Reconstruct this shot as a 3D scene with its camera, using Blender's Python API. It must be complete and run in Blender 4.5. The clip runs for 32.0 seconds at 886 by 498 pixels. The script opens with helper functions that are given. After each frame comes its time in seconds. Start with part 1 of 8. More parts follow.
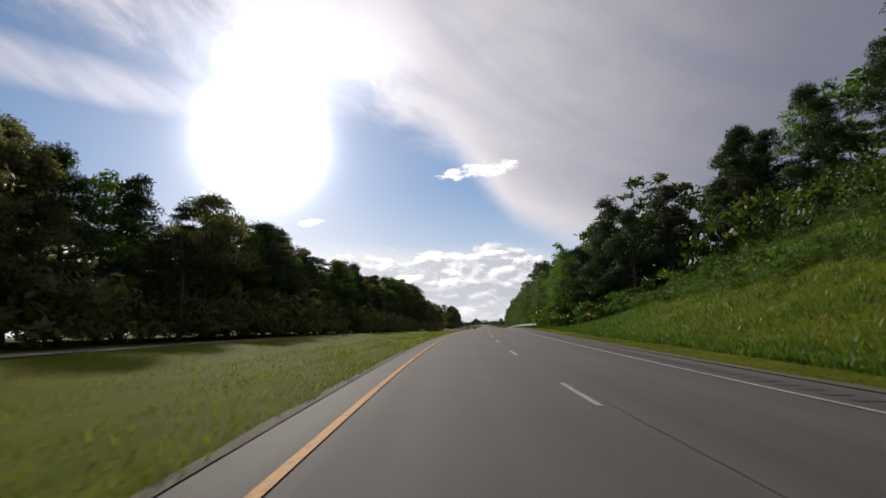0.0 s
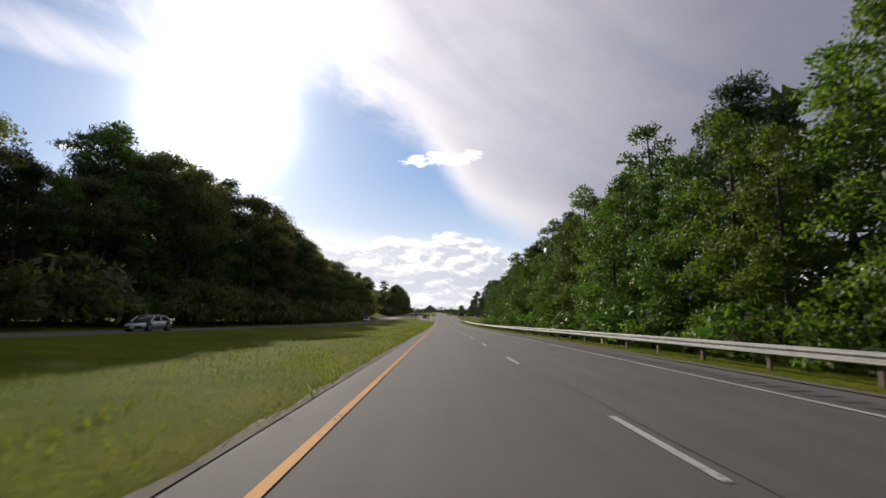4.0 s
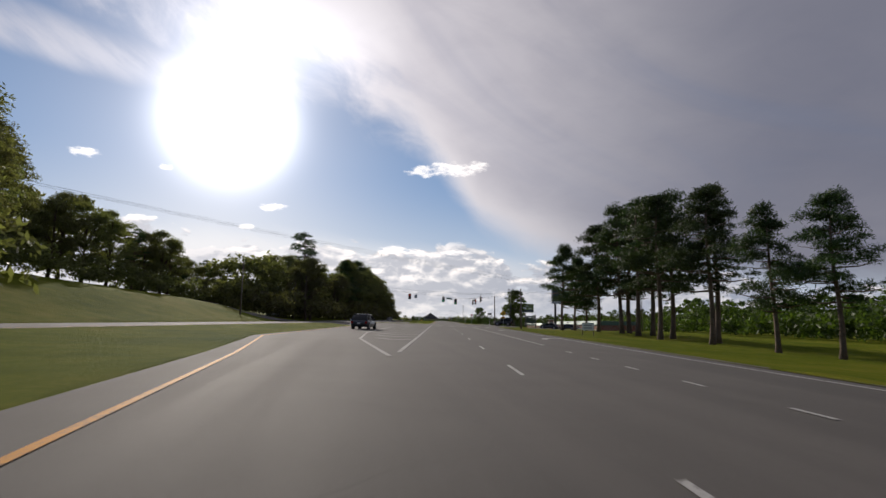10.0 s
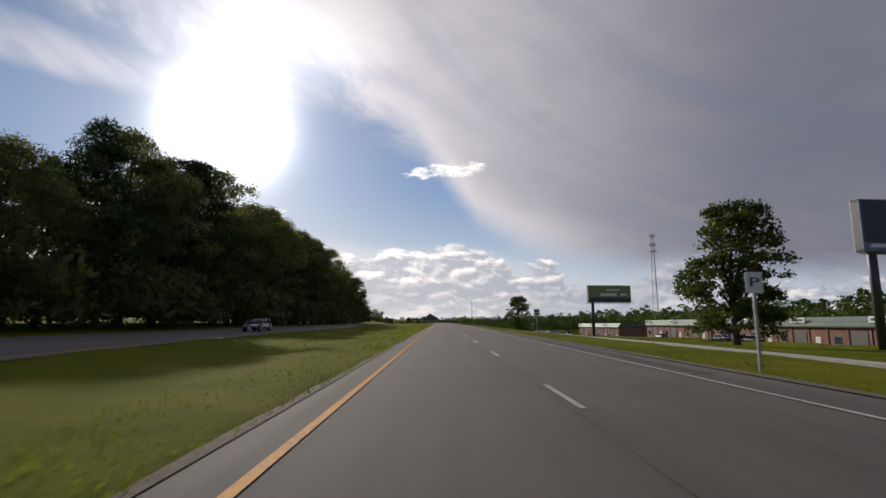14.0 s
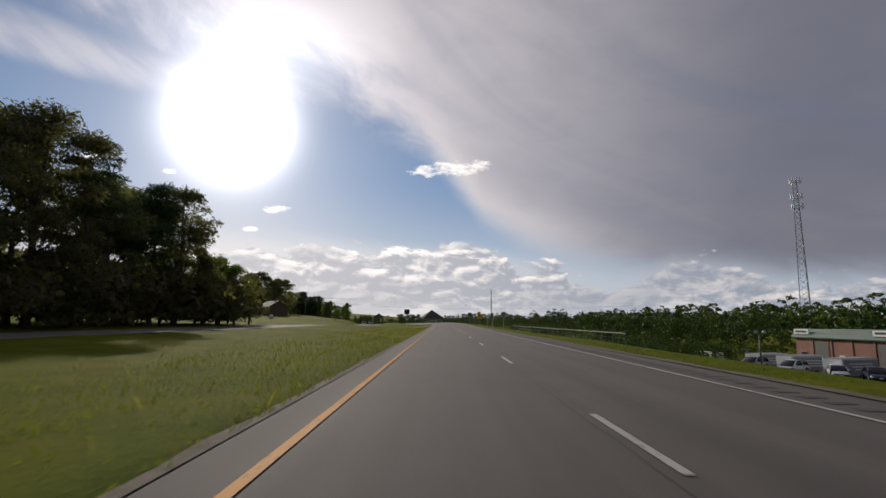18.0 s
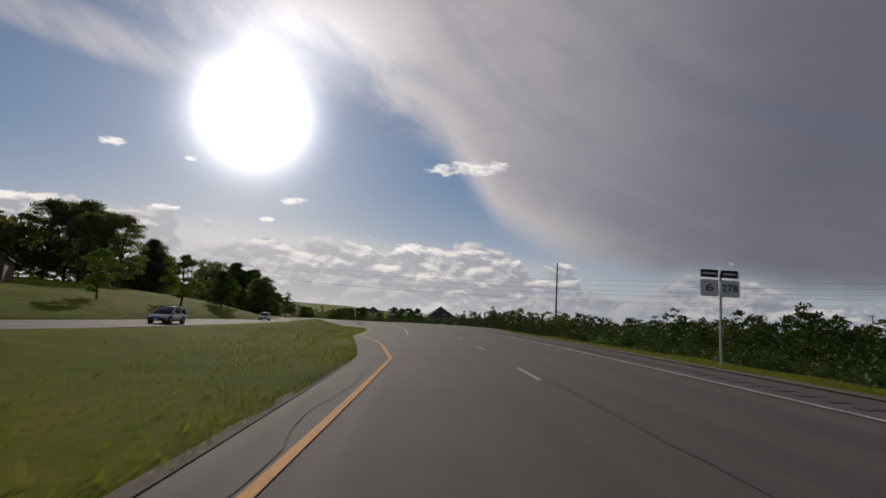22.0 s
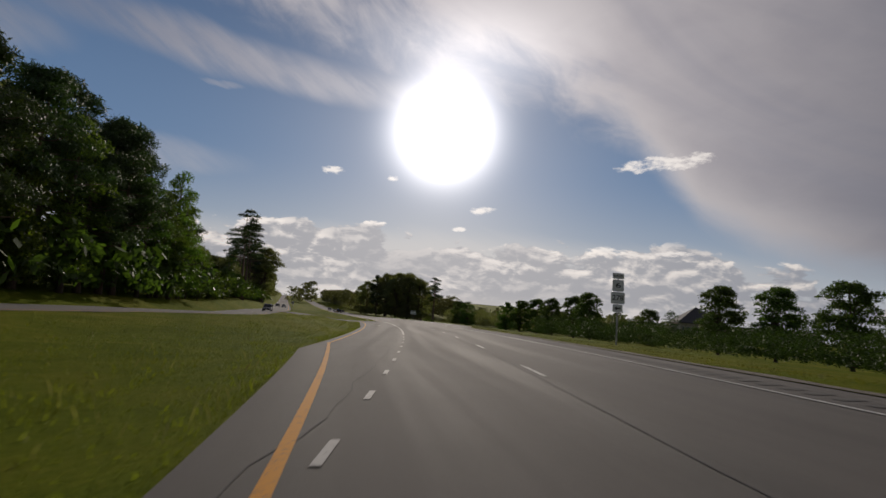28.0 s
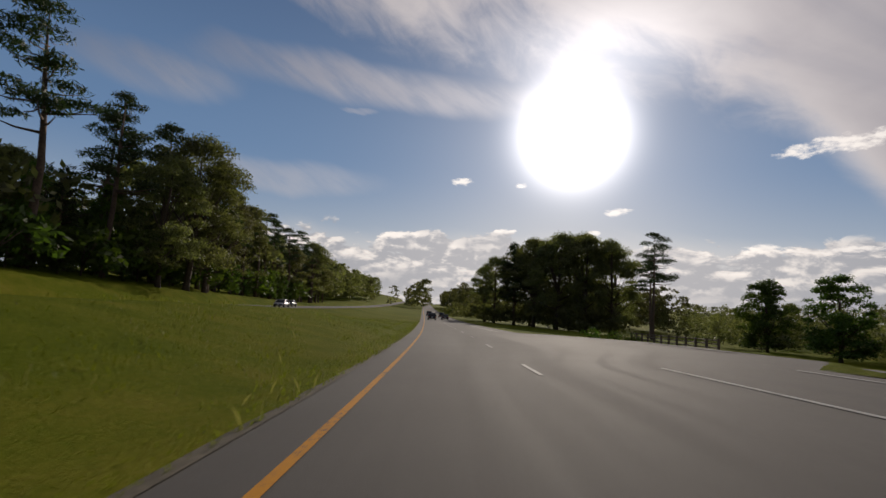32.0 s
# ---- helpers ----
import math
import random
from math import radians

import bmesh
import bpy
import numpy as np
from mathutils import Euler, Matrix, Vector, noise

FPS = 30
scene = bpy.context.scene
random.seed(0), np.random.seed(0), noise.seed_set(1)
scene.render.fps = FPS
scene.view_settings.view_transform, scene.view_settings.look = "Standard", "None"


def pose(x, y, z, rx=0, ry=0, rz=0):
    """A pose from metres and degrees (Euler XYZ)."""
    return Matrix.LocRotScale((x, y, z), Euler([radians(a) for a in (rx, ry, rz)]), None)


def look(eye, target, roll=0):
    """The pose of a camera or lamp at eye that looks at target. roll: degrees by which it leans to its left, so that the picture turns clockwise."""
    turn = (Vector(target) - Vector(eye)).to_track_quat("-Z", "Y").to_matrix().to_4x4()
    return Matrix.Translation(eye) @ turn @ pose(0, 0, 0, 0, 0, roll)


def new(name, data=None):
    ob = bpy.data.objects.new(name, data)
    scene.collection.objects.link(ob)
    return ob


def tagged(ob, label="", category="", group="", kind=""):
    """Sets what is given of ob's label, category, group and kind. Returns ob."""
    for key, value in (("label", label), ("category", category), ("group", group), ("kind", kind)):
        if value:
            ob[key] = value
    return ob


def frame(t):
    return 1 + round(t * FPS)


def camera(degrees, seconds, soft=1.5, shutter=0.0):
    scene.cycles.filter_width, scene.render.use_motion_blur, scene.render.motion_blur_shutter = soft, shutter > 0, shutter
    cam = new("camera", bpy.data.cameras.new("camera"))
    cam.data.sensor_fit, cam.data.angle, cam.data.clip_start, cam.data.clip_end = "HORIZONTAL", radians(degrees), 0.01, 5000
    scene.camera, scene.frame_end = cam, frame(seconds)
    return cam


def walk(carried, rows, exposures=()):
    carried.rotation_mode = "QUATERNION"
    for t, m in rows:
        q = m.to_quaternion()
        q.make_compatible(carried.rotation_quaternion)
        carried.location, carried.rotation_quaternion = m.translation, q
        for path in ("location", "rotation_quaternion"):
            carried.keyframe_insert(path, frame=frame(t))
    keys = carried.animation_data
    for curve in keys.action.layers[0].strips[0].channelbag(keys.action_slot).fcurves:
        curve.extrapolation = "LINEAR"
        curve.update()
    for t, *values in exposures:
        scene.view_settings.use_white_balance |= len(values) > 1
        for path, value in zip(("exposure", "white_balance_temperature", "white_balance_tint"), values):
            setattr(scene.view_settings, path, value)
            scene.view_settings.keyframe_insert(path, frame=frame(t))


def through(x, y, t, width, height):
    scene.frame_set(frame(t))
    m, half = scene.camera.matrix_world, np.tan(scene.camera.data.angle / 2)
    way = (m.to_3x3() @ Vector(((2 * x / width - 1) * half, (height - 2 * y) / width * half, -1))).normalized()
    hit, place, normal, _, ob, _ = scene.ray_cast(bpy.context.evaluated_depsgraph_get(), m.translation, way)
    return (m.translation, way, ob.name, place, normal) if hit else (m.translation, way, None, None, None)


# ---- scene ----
cam = camera(82.75, 32.0, 1.5, 0.08)
# seconds, place, yaw, pitch and roll in degrees
PATH = (
    (0.0, -0.05, -0.00, 1.192, 4.00, 8.67, 2.71), (0.5, -0.95, 18.89, 1.358, 1.78, 8.42, 1.77), (1.0, -1.29, 37.97, 1.472, 0.08, 8.30, 0.82),
    (1.5, -1.25, 57.16, 1.528, -0.69, 8.17, 0.12), (2.0, -1.09, 76.49, 1.519, -0.87, 7.78, -0.52), (2.5, -0.88, 96.04, 1.439, -0.78, 7.68, -1.03),
    (3.0, -0.68, 115.87, 1.290, -0.61, 7.49, -0.88), (3.5, -0.51, 135.31, 1.078, -0.80, 7.24, -0.02), (4.0, -0.29, 154.81, 0.805, -0.71, 7.12, -0.15),
    (4.5, -0.08, 174.17, 0.485, -0.62, 6.99, -0.29), (5.0, 0.09, 192.69, 0.144, -0.54, 6.87, -0.43), (5.5, 0.24, 210.97, -0.218, -0.45, 6.75, -0.56),
    (6.0, 0.38, 228.67, -0.565, -0.31, 6.74, -0.76), (6.5, 0.53, 246.58, -0.889, -0.25, 7.01, -0.93), (7.0, 0.69, 264.65, -1.180, -0.33, 7.10, -0.50),
    (7.5, 0.84, 282.53, -1.424, -0.32, 7.21, -0.07), (8.0, 0.99, 300.18, -1.615, -0.51, 7.35, -0.47), (8.5, 1.14, 317.70, -1.755, -0.75, 7.61, -0.41),
    (9.0, 1.29, 335.04, -1.843, -0.75, 7.69, -0.77), (9.5, 1.39, 352.18, -1.878, -0.50, 8.00, -0.65), (10.0, 1.46, 369.26, -1.855, -0.25, 8.33, -1.31),
    (10.5, 1.50, 386.50, -1.777, -0.13, 8.56, -1.08), (11.0, 1.52, 403.99, -1.661, 0.08, 8.53, -1.02), (11.5, 1.53, 421.47, -1.531, 0.16, 8.58, -1.26),
    (12.0, 1.53, 438.85, -1.396, 0.02, 8.50, -0.75), (12.5, 1.53, 456.28, -1.259, -0.15, 8.35, 0.62), (13.0, 1.52, 473.71, -1.126, -0.20, 8.40, -0.17),
    (13.5, 1.52, 491.08, -0.996, -0.29, 8.48, 0.21), (14.0, 1.52, 508.44, -0.870, -0.28, 8.46, 0.06), (14.5, 1.52, 525.99, -0.747, -0.20, 8.40, -0.17),
    (15.0, 1.51, 543.74, -0.626, -0.11, 8.39, -0.17), (15.5, 1.50, 561.74, -0.508, -0.03, 8.38, -0.16), (16.0, 1.48, 579.81, -0.393, 0.06, 8.38, -0.16),
    (16.5, 1.45, 597.90, -0.283, 0.14, 8.37, -0.16), (17.0, 1.42, 616.11, -0.179, 0.17, 8.33, -0.33), (17.5, 1.39, 634.42, -0.083, 0.18, 8.25, -0.36),
    (18.0, 1.36, 652.74, 0.002, 0.16, 8.25, -0.44), (18.5, 1.32, 671.06, 0.077, 0.03, 8.20, -0.50), (19.0, 1.29, 689.41, 0.143, -0.00, 8.15, -0.01),
    (19.5, 1.23, 707.78, 0.201, 0.16, 8.13, -0.15), (20.0, 1.14, 726.10, 0.256, 0.35, 8.15, -0.18), (20.5, 1.01, 744.30, 0.310, 0.40, 8.23, -0.35),
    (21.0, 0.83, 762.37, 0.361, 0.42, 8.21, -0.35), (21.5, 0.52, 780.28, 0.401, 0.76, 8.17, -1.94), (22.0, -0.14, 798.10, 0.419, 1.72, 8.11, -3.55),
    (22.5, -1.11, 816.04, 0.419, 3.05, 7.96, -4.83), (23.0, -2.53, 834.19, 0.405, 4.43, 7.98, -5.31), (23.5, -4.31, 852.43, 0.381, 6.16, 8.01, -5.15),
    (24.0, -6.65, 870.51, 0.325, 7.90, 7.75, -4.44), (24.5, -9.55, 888.34, 0.236, 10.19, 7.45, -5.20), (25.0, -13.01, 905.86, 0.117, 12.18, 7.60, -4.33),
    (25.5, -16.98, 922.94, -0.026, 13.95, 7.45, -4.29), (26.0, -21.45, 939.57, -0.187, 15.86, 7.39, -4.41), (26.5, -26.20, 955.21, -0.354, 17.77, 7.33, -4.53),
    (27.0, -31.49, 970.80, -0.535, 19.68, 7.27, -4.66), (27.5, -37.63, 987.07, -0.736, 21.60, 7.21, -4.78), (28.0, -44.44, 1003.46, -0.947, 23.12, 7.32, -4.36),
    (28.5, -51.82, 1019.79, -1.158, 25.20, 7.17, -4.60), (29.0, -59.70, 1035.78, -1.368, 27.36, 7.45, -3.79), (29.5, -68.07, 1051.49, -1.578, 29.34, 7.34, -4.02),
    (30.0, -76.87, 1066.88, -1.787, 30.77, 7.19, -4.30), (30.5, -86.04, 1081.86, -1.995, 32.20, 7.31, -3.85), (31.0, -95.59, 1096.47, -2.202, 34.20, 7.43, -3.61),
    (31.5, -105.54, 1110.77, -2.409, 36.23, 7.10, -4.10), (32.0, -115.77, 1124.66, -2.608, 38.13, 7.21, -3.74),
)


def camera_pose(x, y, z, yaw, pitch, roll):
    return pose(x, y, z, 0, 0, yaw) @ pose(0, 0, 0, pitch) @ pose(0, 0, 0, 0, roll) @ pose(0, 0, 0, 90)


walk(cam, [(r[0], camera_pose(*r[1:])) for r in PATH], ((0, 0.20, 6340, 13), (1.2, 0.32, 6340, 13), (3, 0.42, 6340, 13), (5.5, 0.50, 6340, 13), (7, 0.48, 6340, 13), (8.2, 0.28, 6340, 13), (9, 0.12, 6340, 13), (12, 0.02, 6390, 13), (14, 0.0, 6410, 13), (16, 0.0, 6420, 13), (17, -0.02, 6425, 13), (18, -0.12, 6430, 13), (19, -0.36, 6440, 13), (23, -0.50, 6510, 13), (25, -0.58, 6560, 13), (28, -0.56, 6560, 13), (31, -0.48, 6610, 13), (32, -0.36, 6660, 13)))

# ---- sky and sun ----
SUN_AZ, SUN_EL = -24.0, 20.4
SUN_DIR = Vector((math.sin(radians(SUN_AZ)) * math.cos(radians(SUN_EL)), math.cos(radians(SUN_AZ)) * math.cos(radians(SUN_EL)), math.sin(radians(SUN_EL))))


class Nodes:
    """Short hand for building node trees."""

    def __init__(self, tree):
        self.tree = tree

    def add(self, kind, sockets=()):
        n = self.tree.nodes.new(kind)
        for key, value in dict(sockets).items():
            if isinstance(value, bpy.types.NodeSocket):
                self.tree.links.new(value, n.inputs[key])
            else:
                n.inputs[key].default_value = value
        return n

    def math(self, op, a, b=0.0, c=0.0, clamp=False):
        n = self.add("ShaderNodeMath", {0: a, 1: b, 2: c})
        n.operation, n.use_clamp = op, clamp
        return n.outputs[0]

    def vec(self, op, a, b=(0, 0, 0)):
        n = self.add("ShaderNodeVectorMath", {0: a, 1: b})
        n.operation = op
        return n

    def span(self, v, a, b, lo=0.0, hi=1.0, smooth=True):
        n = self.add("ShaderNodeMapRange", {0: v, 1: a, 2: b, 3: lo, 4: hi})
        n.interpolation_type = "SMOOTHSTEP" if smooth else "LINEAR"
        return n.outputs[0]

    def mix(self, fac, a, b):
        n = self.add("ShaderNodeMix")
        n.data_type = "RGBA"
        for sock, value in ((n.inputs[0], fac), (n.inputs[6], a), (n.inputs[7], b)):
            if isinstance(value, bpy.types.NodeSocket):
                self.tree.links.new(value, sock)
            else:
                sock.default_value = value
        return n.outputs[2]

    def noise(self, v, scale, detail=4.0, rough=0.55, **more):
        return self.add("ShaderNodeTexNoise", {"Vector": v, "Scale": scale, "Detail": detail, "Roughness": rough, **more}).outputs[0]

    def ramp(self, v, stops):
        n = self.add("ShaderNodeValToRGB", {0: v})
        e = n.color_ramp.elements
        while len(e) < len(stops):
            e.new(0.5)
        for k, (p, c) in zip(e, stops):
            k.position, k.color = p, (*c, 1) if isinstance(c, tuple) else (c, c, c, 1)
        return n.outputs[0]


world = bpy.data.worlds.new("sky")
world.use_nodes = True
scene.world = world
world.node_tree.nodes.clear()
k = Nodes(world.node_tree)
sky = k.add("ShaderNodeTexSky")
sky.sky_type, sky.sun_disc, sky.sun_elevation, sky.sun_rotation = "NISHITA", False, radians(SUN_EL), radians(SUN_AZ)
sky.air_density, sky.dust_density, sky.ozone_density = 1.2, 1.0, 2.5
way = k.vec("NORMALIZE", k.add("ShaderNodeTexCoord").outputs["Generated"]).outputs[0]
xyz = k.add("ShaderNodeSeparateXYZ", {0: way})
az = k.math("MULTIPLY", k.math("ARCTAN2", xyz.outputs[0], xyz.outputs[1]), 57.2958)
el = k.math("MULTIPLY", k.math("ARCSINE", xyz.outputs[2]), 57.2958)
plane = k.add("ShaderNodeCombineXYZ", {0: az, 1: k.math("MULTIPLY", el, 2.2), 2: 0.0}).outputs[0]
# streaks of the high veil run from upper left to lower right
tilt = k.add("ShaderNodeVectorRotate", {"Vector": k.add("ShaderNodeCombineXYZ", {0: az, 1: el, 2: 3.0}).outputs[0], "Angle": radians(28)})
tilt.rotation_type = "Z_AXIS"
tilt = tilt.outputs[0]
streaky = k.vec("MULTIPLY", tilt, (0.35, 1.5, 1.0)).outputs[0]
wisps = k.noise(streaky, 0.075, 5, 0.5, Distortion=0.8)
puffs = k.noise(plane, 0.13, 7, 0.58, Distortion=0.5)
fine = k.noise(plane, 0.6, 6, 0.6)
# lower edge of the veil by azimuth (-60..60 degrees), in degrees of elevation / 40
edge = k.math("MULTIPLY", k.ramp(k.span(az, -60, 60, 0, 1, False), ((0.0, 0.84), (0.158, 0.77), (0.25, 0.71), (0.333, 0.66), (0.40, 0.61), (0.45, 0.56), (0.483, 0.49), (0.508, 0.38), (0.536, 0.28), (0.58, 0.205), (0.64, 0.15), (0.69, 0.12), (1.0, 0.04))), 40.0)
ragged = k.span(az, -14, 4, 17.0, 4.5)
above = k.math("SUBTRACT", k.math("ADD", el, k.math("MULTIPLY", k.math("SUBTRACT", wisps, 0.5), ragged)), edge)
above = k.math("DIVIDE", above, k.span(az, -10, 6, 1.0, 0.62))
above = k.math("ADD", above, k.math("MULTIPLY", k.math("SUBTRACT", k.noise(k.vec("MULTIPLY", tilt, (0.7, 1.2, 1.0)).outputs[0], 0.22, 6, 0.62, Distortion=0.6), 0.5), k.span(az, -12, 10, 7.0, 3.0)))
veil = k.math("MULTIPLY", k.span(above, -2.5, 5.0), k.span(wisps, 0.18, 0.55, 0.84, 0.97))
# thin cirrus: a long band running into the sun's veil and a patch beside it
for a, e, w, h, most in ((-47.0, 24.4, 21.0, 2.6, 0.60), (-70.0, 21.6, 8.0, 2.6, 0.5), (-58.0, 13.5, 12.0, 1.8, 0.4), (-49.0, 21.3, 2.2, 0.35, 0.4)):
    d = k.math("ADD", k.math("POWER", k.math("DIVIDE", k.math("ABSOLUTE", k.math("SUBTRACT", az, a)), w), 2.0), k.math("POWER", k.math("DIVIDE", k.math("ABSOLUTE", k.math("SUBTRACT", k.math("ADD", el, k.math("MULTIPLY", k.math("SUBTRACT", wisps, 0.5), 5.0)), e)), h), 2.0))
    veil = k.math("MAXIMUM", veil, k.math("MULTIPLY", k.span(d, 1.4, 0.0, 0.0, most), k.span(k.noise(streaky, 0.3, 5, 0.6), 0.3, 0.65, 0.45, 1.0)))
# heaped clouds low over the horizon: cauliflower lumps on broad masses
heap = k.add("ShaderNodeCombineXYZ", {0: az, 1: k.math("MULTIPLY", el, 2.0), 2: 7.0}).outputs[0]


def heaps_at(shift):
    v = k.vec("ADD", heap, shift).outputs[0]
    bend = k.vec("MULTIPLY", k.vec("SUBTRACT", k.add("ShaderNodeTexNoise", {"Vector": v, "Scale": 0.22, "Detail": 3.0}).outputs[1], (0.5, 0.5, 0.5)).outputs[0], (5.0, 4.0, 0.0)).outputs[0]
    lump = k.add("ShaderNodeTexVoronoi", {"Vector": k.vec("ADD", v, bend).outputs[0], "Scale": 0.24, "Detail": 3.0, "Roughness": 0.5, "Lacunarity": 2.3})
    lump.voronoi_dimensions = "2D"
    return k.math("ADD", k.math("MULTIPLY", k.noise(v, 0.085, 6, 0.5), 1.0), k.math("MULTIPLY", k.math("SUBTRACT", 1.0, lump.outputs["Distance"]), 0.22))


heaps, heaps_up = heaps_at((0.0, 0.0, 0.0)), heaps_at((-0.35, 1.1, 0.0))
crest = k.math("MULTIPLY", k.ramp(k.span(az, -70, 70, 0, 1, False), ((0.0, 0.86), (0.2, 0.84), (0.32, 0.95), (0.43, 0.86), (0.52, 0.78), (0.585, 0.64), (0.635, 0.46), (0.675, 0.72), (0.72, 0.64), (0.76, 0.36), (1.0, 0.2))), 10.0)
depth = k.math("SUBTRACT", crest, el)
body = k.math("ADD", heaps, k.math("MULTIPLY", depth, 0.085))
low_bank = k.math("MULTIPLY", k.span(body, 0.60, 0.67), k.math("MULTIPLY", k.span(depth, -1.9, -0.4), k.span(el, 0.2, 3.2, 0.35, 1.0)))
thick = k.span(body, 0.68, 1.0)
patchy = k.span(k.noise(k.vec("MULTIPLY", heap, (0.6, 1.0, 1.0)).outputs[0], 0.12, 3, 0.5), 0.38, 0.60, 0.35, 1.0)
bright_top = k.math("MULTIPLY", k.math("MULTIPLY", k.math("SUBTRACT", 1.0, k.math("MULTIPLY", thick, 0.35)), patchy), k.span(k.math("SUBTRACT", heaps, heaps_up), -0.06, 0.14, 0.0, 1.0))
pale = k.math("MULTIPLY", k.span(k.math("ADD", depth, k.math("MULTIPLY", k.math("SUBTRACT", wisps, 0.5), 5.0)), -1.2, 2.2), 0.72)
clouds = veil
# separate small clouds: azimuth, elevation, half width, half height
small = 0.0
for a, e, w, h in ((1.4, 17.3, 2.6, 0.75), (-1.9, 17.0, 2.0, 0.55), (3.8, 17.7, 1.6, 0.5), (-5.1, 8.3, 1.4, 0.42), (1.4, 7.9, 2.0, 0.28), (-36.4, 14.9, 1.2, 0.42), (-29.5, 14.8, 0.6, 0.3), (-18.9, 11.9, 1.4, 0.4), (-21.5, 9.7, 0.7, 0.25)):
    d = k.math("ADD", k.math("POWER", k.math("DIVIDE", k.math("ABSOLUTE", k.math("SUBTRACT", az, a)), w), 2.0), k.math("POWER", k.math("DIVIDE", k.math("ABSOLUTE", k.math("SUBTRACT", el, e)), h), 2.0))
    small = k.math("MAXIMUM", small, k.span(k.math("ADD", k.math("MULTIPLY", d, 0.5), k.math("MULTIPLY", k.math("SUBTRACT", fine, 0.5), 3.4)), 0.75, -0.15, 0.0, 0.95))
near = k.math("ARCCOSINE", k.vec("DOT_PRODUCT", way, tuple(SUN_DIR)).outputs["Value"])
near = k.math("MULTIPLY", near, 57.2958)
away = k.span(near, 6, 60)
lit = k.mix(away, (10.0, 9.5, 9.3, 1), (2.3, 2.25, 2.55, 1))
shade = k.mix(away, (6.2, 5.8, 6.0, 1), (1.55, 1.6, 2.0, 1))
cloud_tone = k.mix(k.math("MULTIPLY", k.span(k.math("ADD", k.math("MULTIPLY", wisps, 0.68), k.math("MULTIPLY", puffs, 0.32)), 0.25, 0.70), k.span(el, 16, 6, 0.45, 1.0)), shade, lit)
cloud_tone = k.mix(k.math("MULTIPLY", k.math("MULTIPLY", k.span(above, 11, 1, 0.0, 0.8), k.span(az, 24, 9)), k.span(el, 26, 16)), cloud_tone, k.mix(away, (9.5, 9.0, 8.8, 1), (4.6, 4.4, 4.5, 1)))
blue = k.mix(0.85, sky.outputs[0], k.mix(k.span(el, 13, 36), k.mix(k.span(el, 0.5, 17), (5.2, 5.9, 6.7, 1), (1.45, 2.7, 4.8, 1)), (0.75, 1.45, 2.9, 1)))
heap_tone = k.mix(bright_top, k.mix(away, (5.9, 5.9, 6.1, 1), (3.1, 3.45, 4.1, 1)), k.mix(k.span(near, 8, 60), (15.0, 14.0, 12.8, 1), (9.6, 8.9, 8.1, 1)))
colour = k.mix(pale, k.mix(clouds, blue, cloud_tone), k.mix(k.span(near, 8, 60), (8.8, 8.6, 8.3, 1), (4.6, 5.0, 5.6, 1)))
colour = k.mix(k.math("MULTIPLY", low_bank, 0.9), colour, heap_tone)
colour = k.mix(small, colour, k.mix(away, (13.0, 12.4, 11.6, 1), (9.0, 8.6, 8.3, 1)))
# camera glare round the sun painted into the sky, and bright cloud above it
glow = k.math("ADD", k.math("MULTIPLY", k.math("EXPONENT", k.math("MULTIPLY", k.math("POWER", k.math("DIVIDE", near, 4.1), 2.0), -1.0)), 55.0), k.math("MULTIPLY", k.math("EXPONENT", k.math("DIVIDE", near, -6.5)), k.span(veil, 0.0, 1.0, 4.0, 11.0)))
lobe = k.math("ADD", k.math("POWER", k.math("DIVIDE", k.math("ABSOLUTE", k.math("SUBTRACT", az, SUN_AZ + 3.0)), 10.0), 2.0), k.math("POWER", k.math("DIVIDE", k.math("ABSOLUTE", k.math("SUBTRACT", el, SUN_EL + 8.5)), 4.0), 2.0))
glow = k.math("ADD", glow, k.math("MULTIPLY", k.math("EXPONENT", k.math("MULTIPLY", lobe, -1.0)), 6.5))
total = k.vec("ADD", colour, k.vec("MULTIPLY", k.add("ShaderNodeCombineXYZ", {0: glow, 1: glow, 2: glow}).outputs[0], (1.0, 0.98, 0.97)).outputs[0]).outputs[0]
back = k.add("ShaderNodeBackground", {"Color": total, "Strength": 0.10})
k.add("ShaderNodeOutputWorld", {"Surface": back.outputs[0]})

lamp = bpy.data.lights.new("sun", "SUN")
lamp.energy, lamp.angle, lamp.color = 3.2, radians(0.6), (1.0, 0.90, 0.76)
sun = new("sun", lamp)
sun.matrix_world = look((0, 0, 200), Vector((0, 0, 200)) - SUN_DIR)

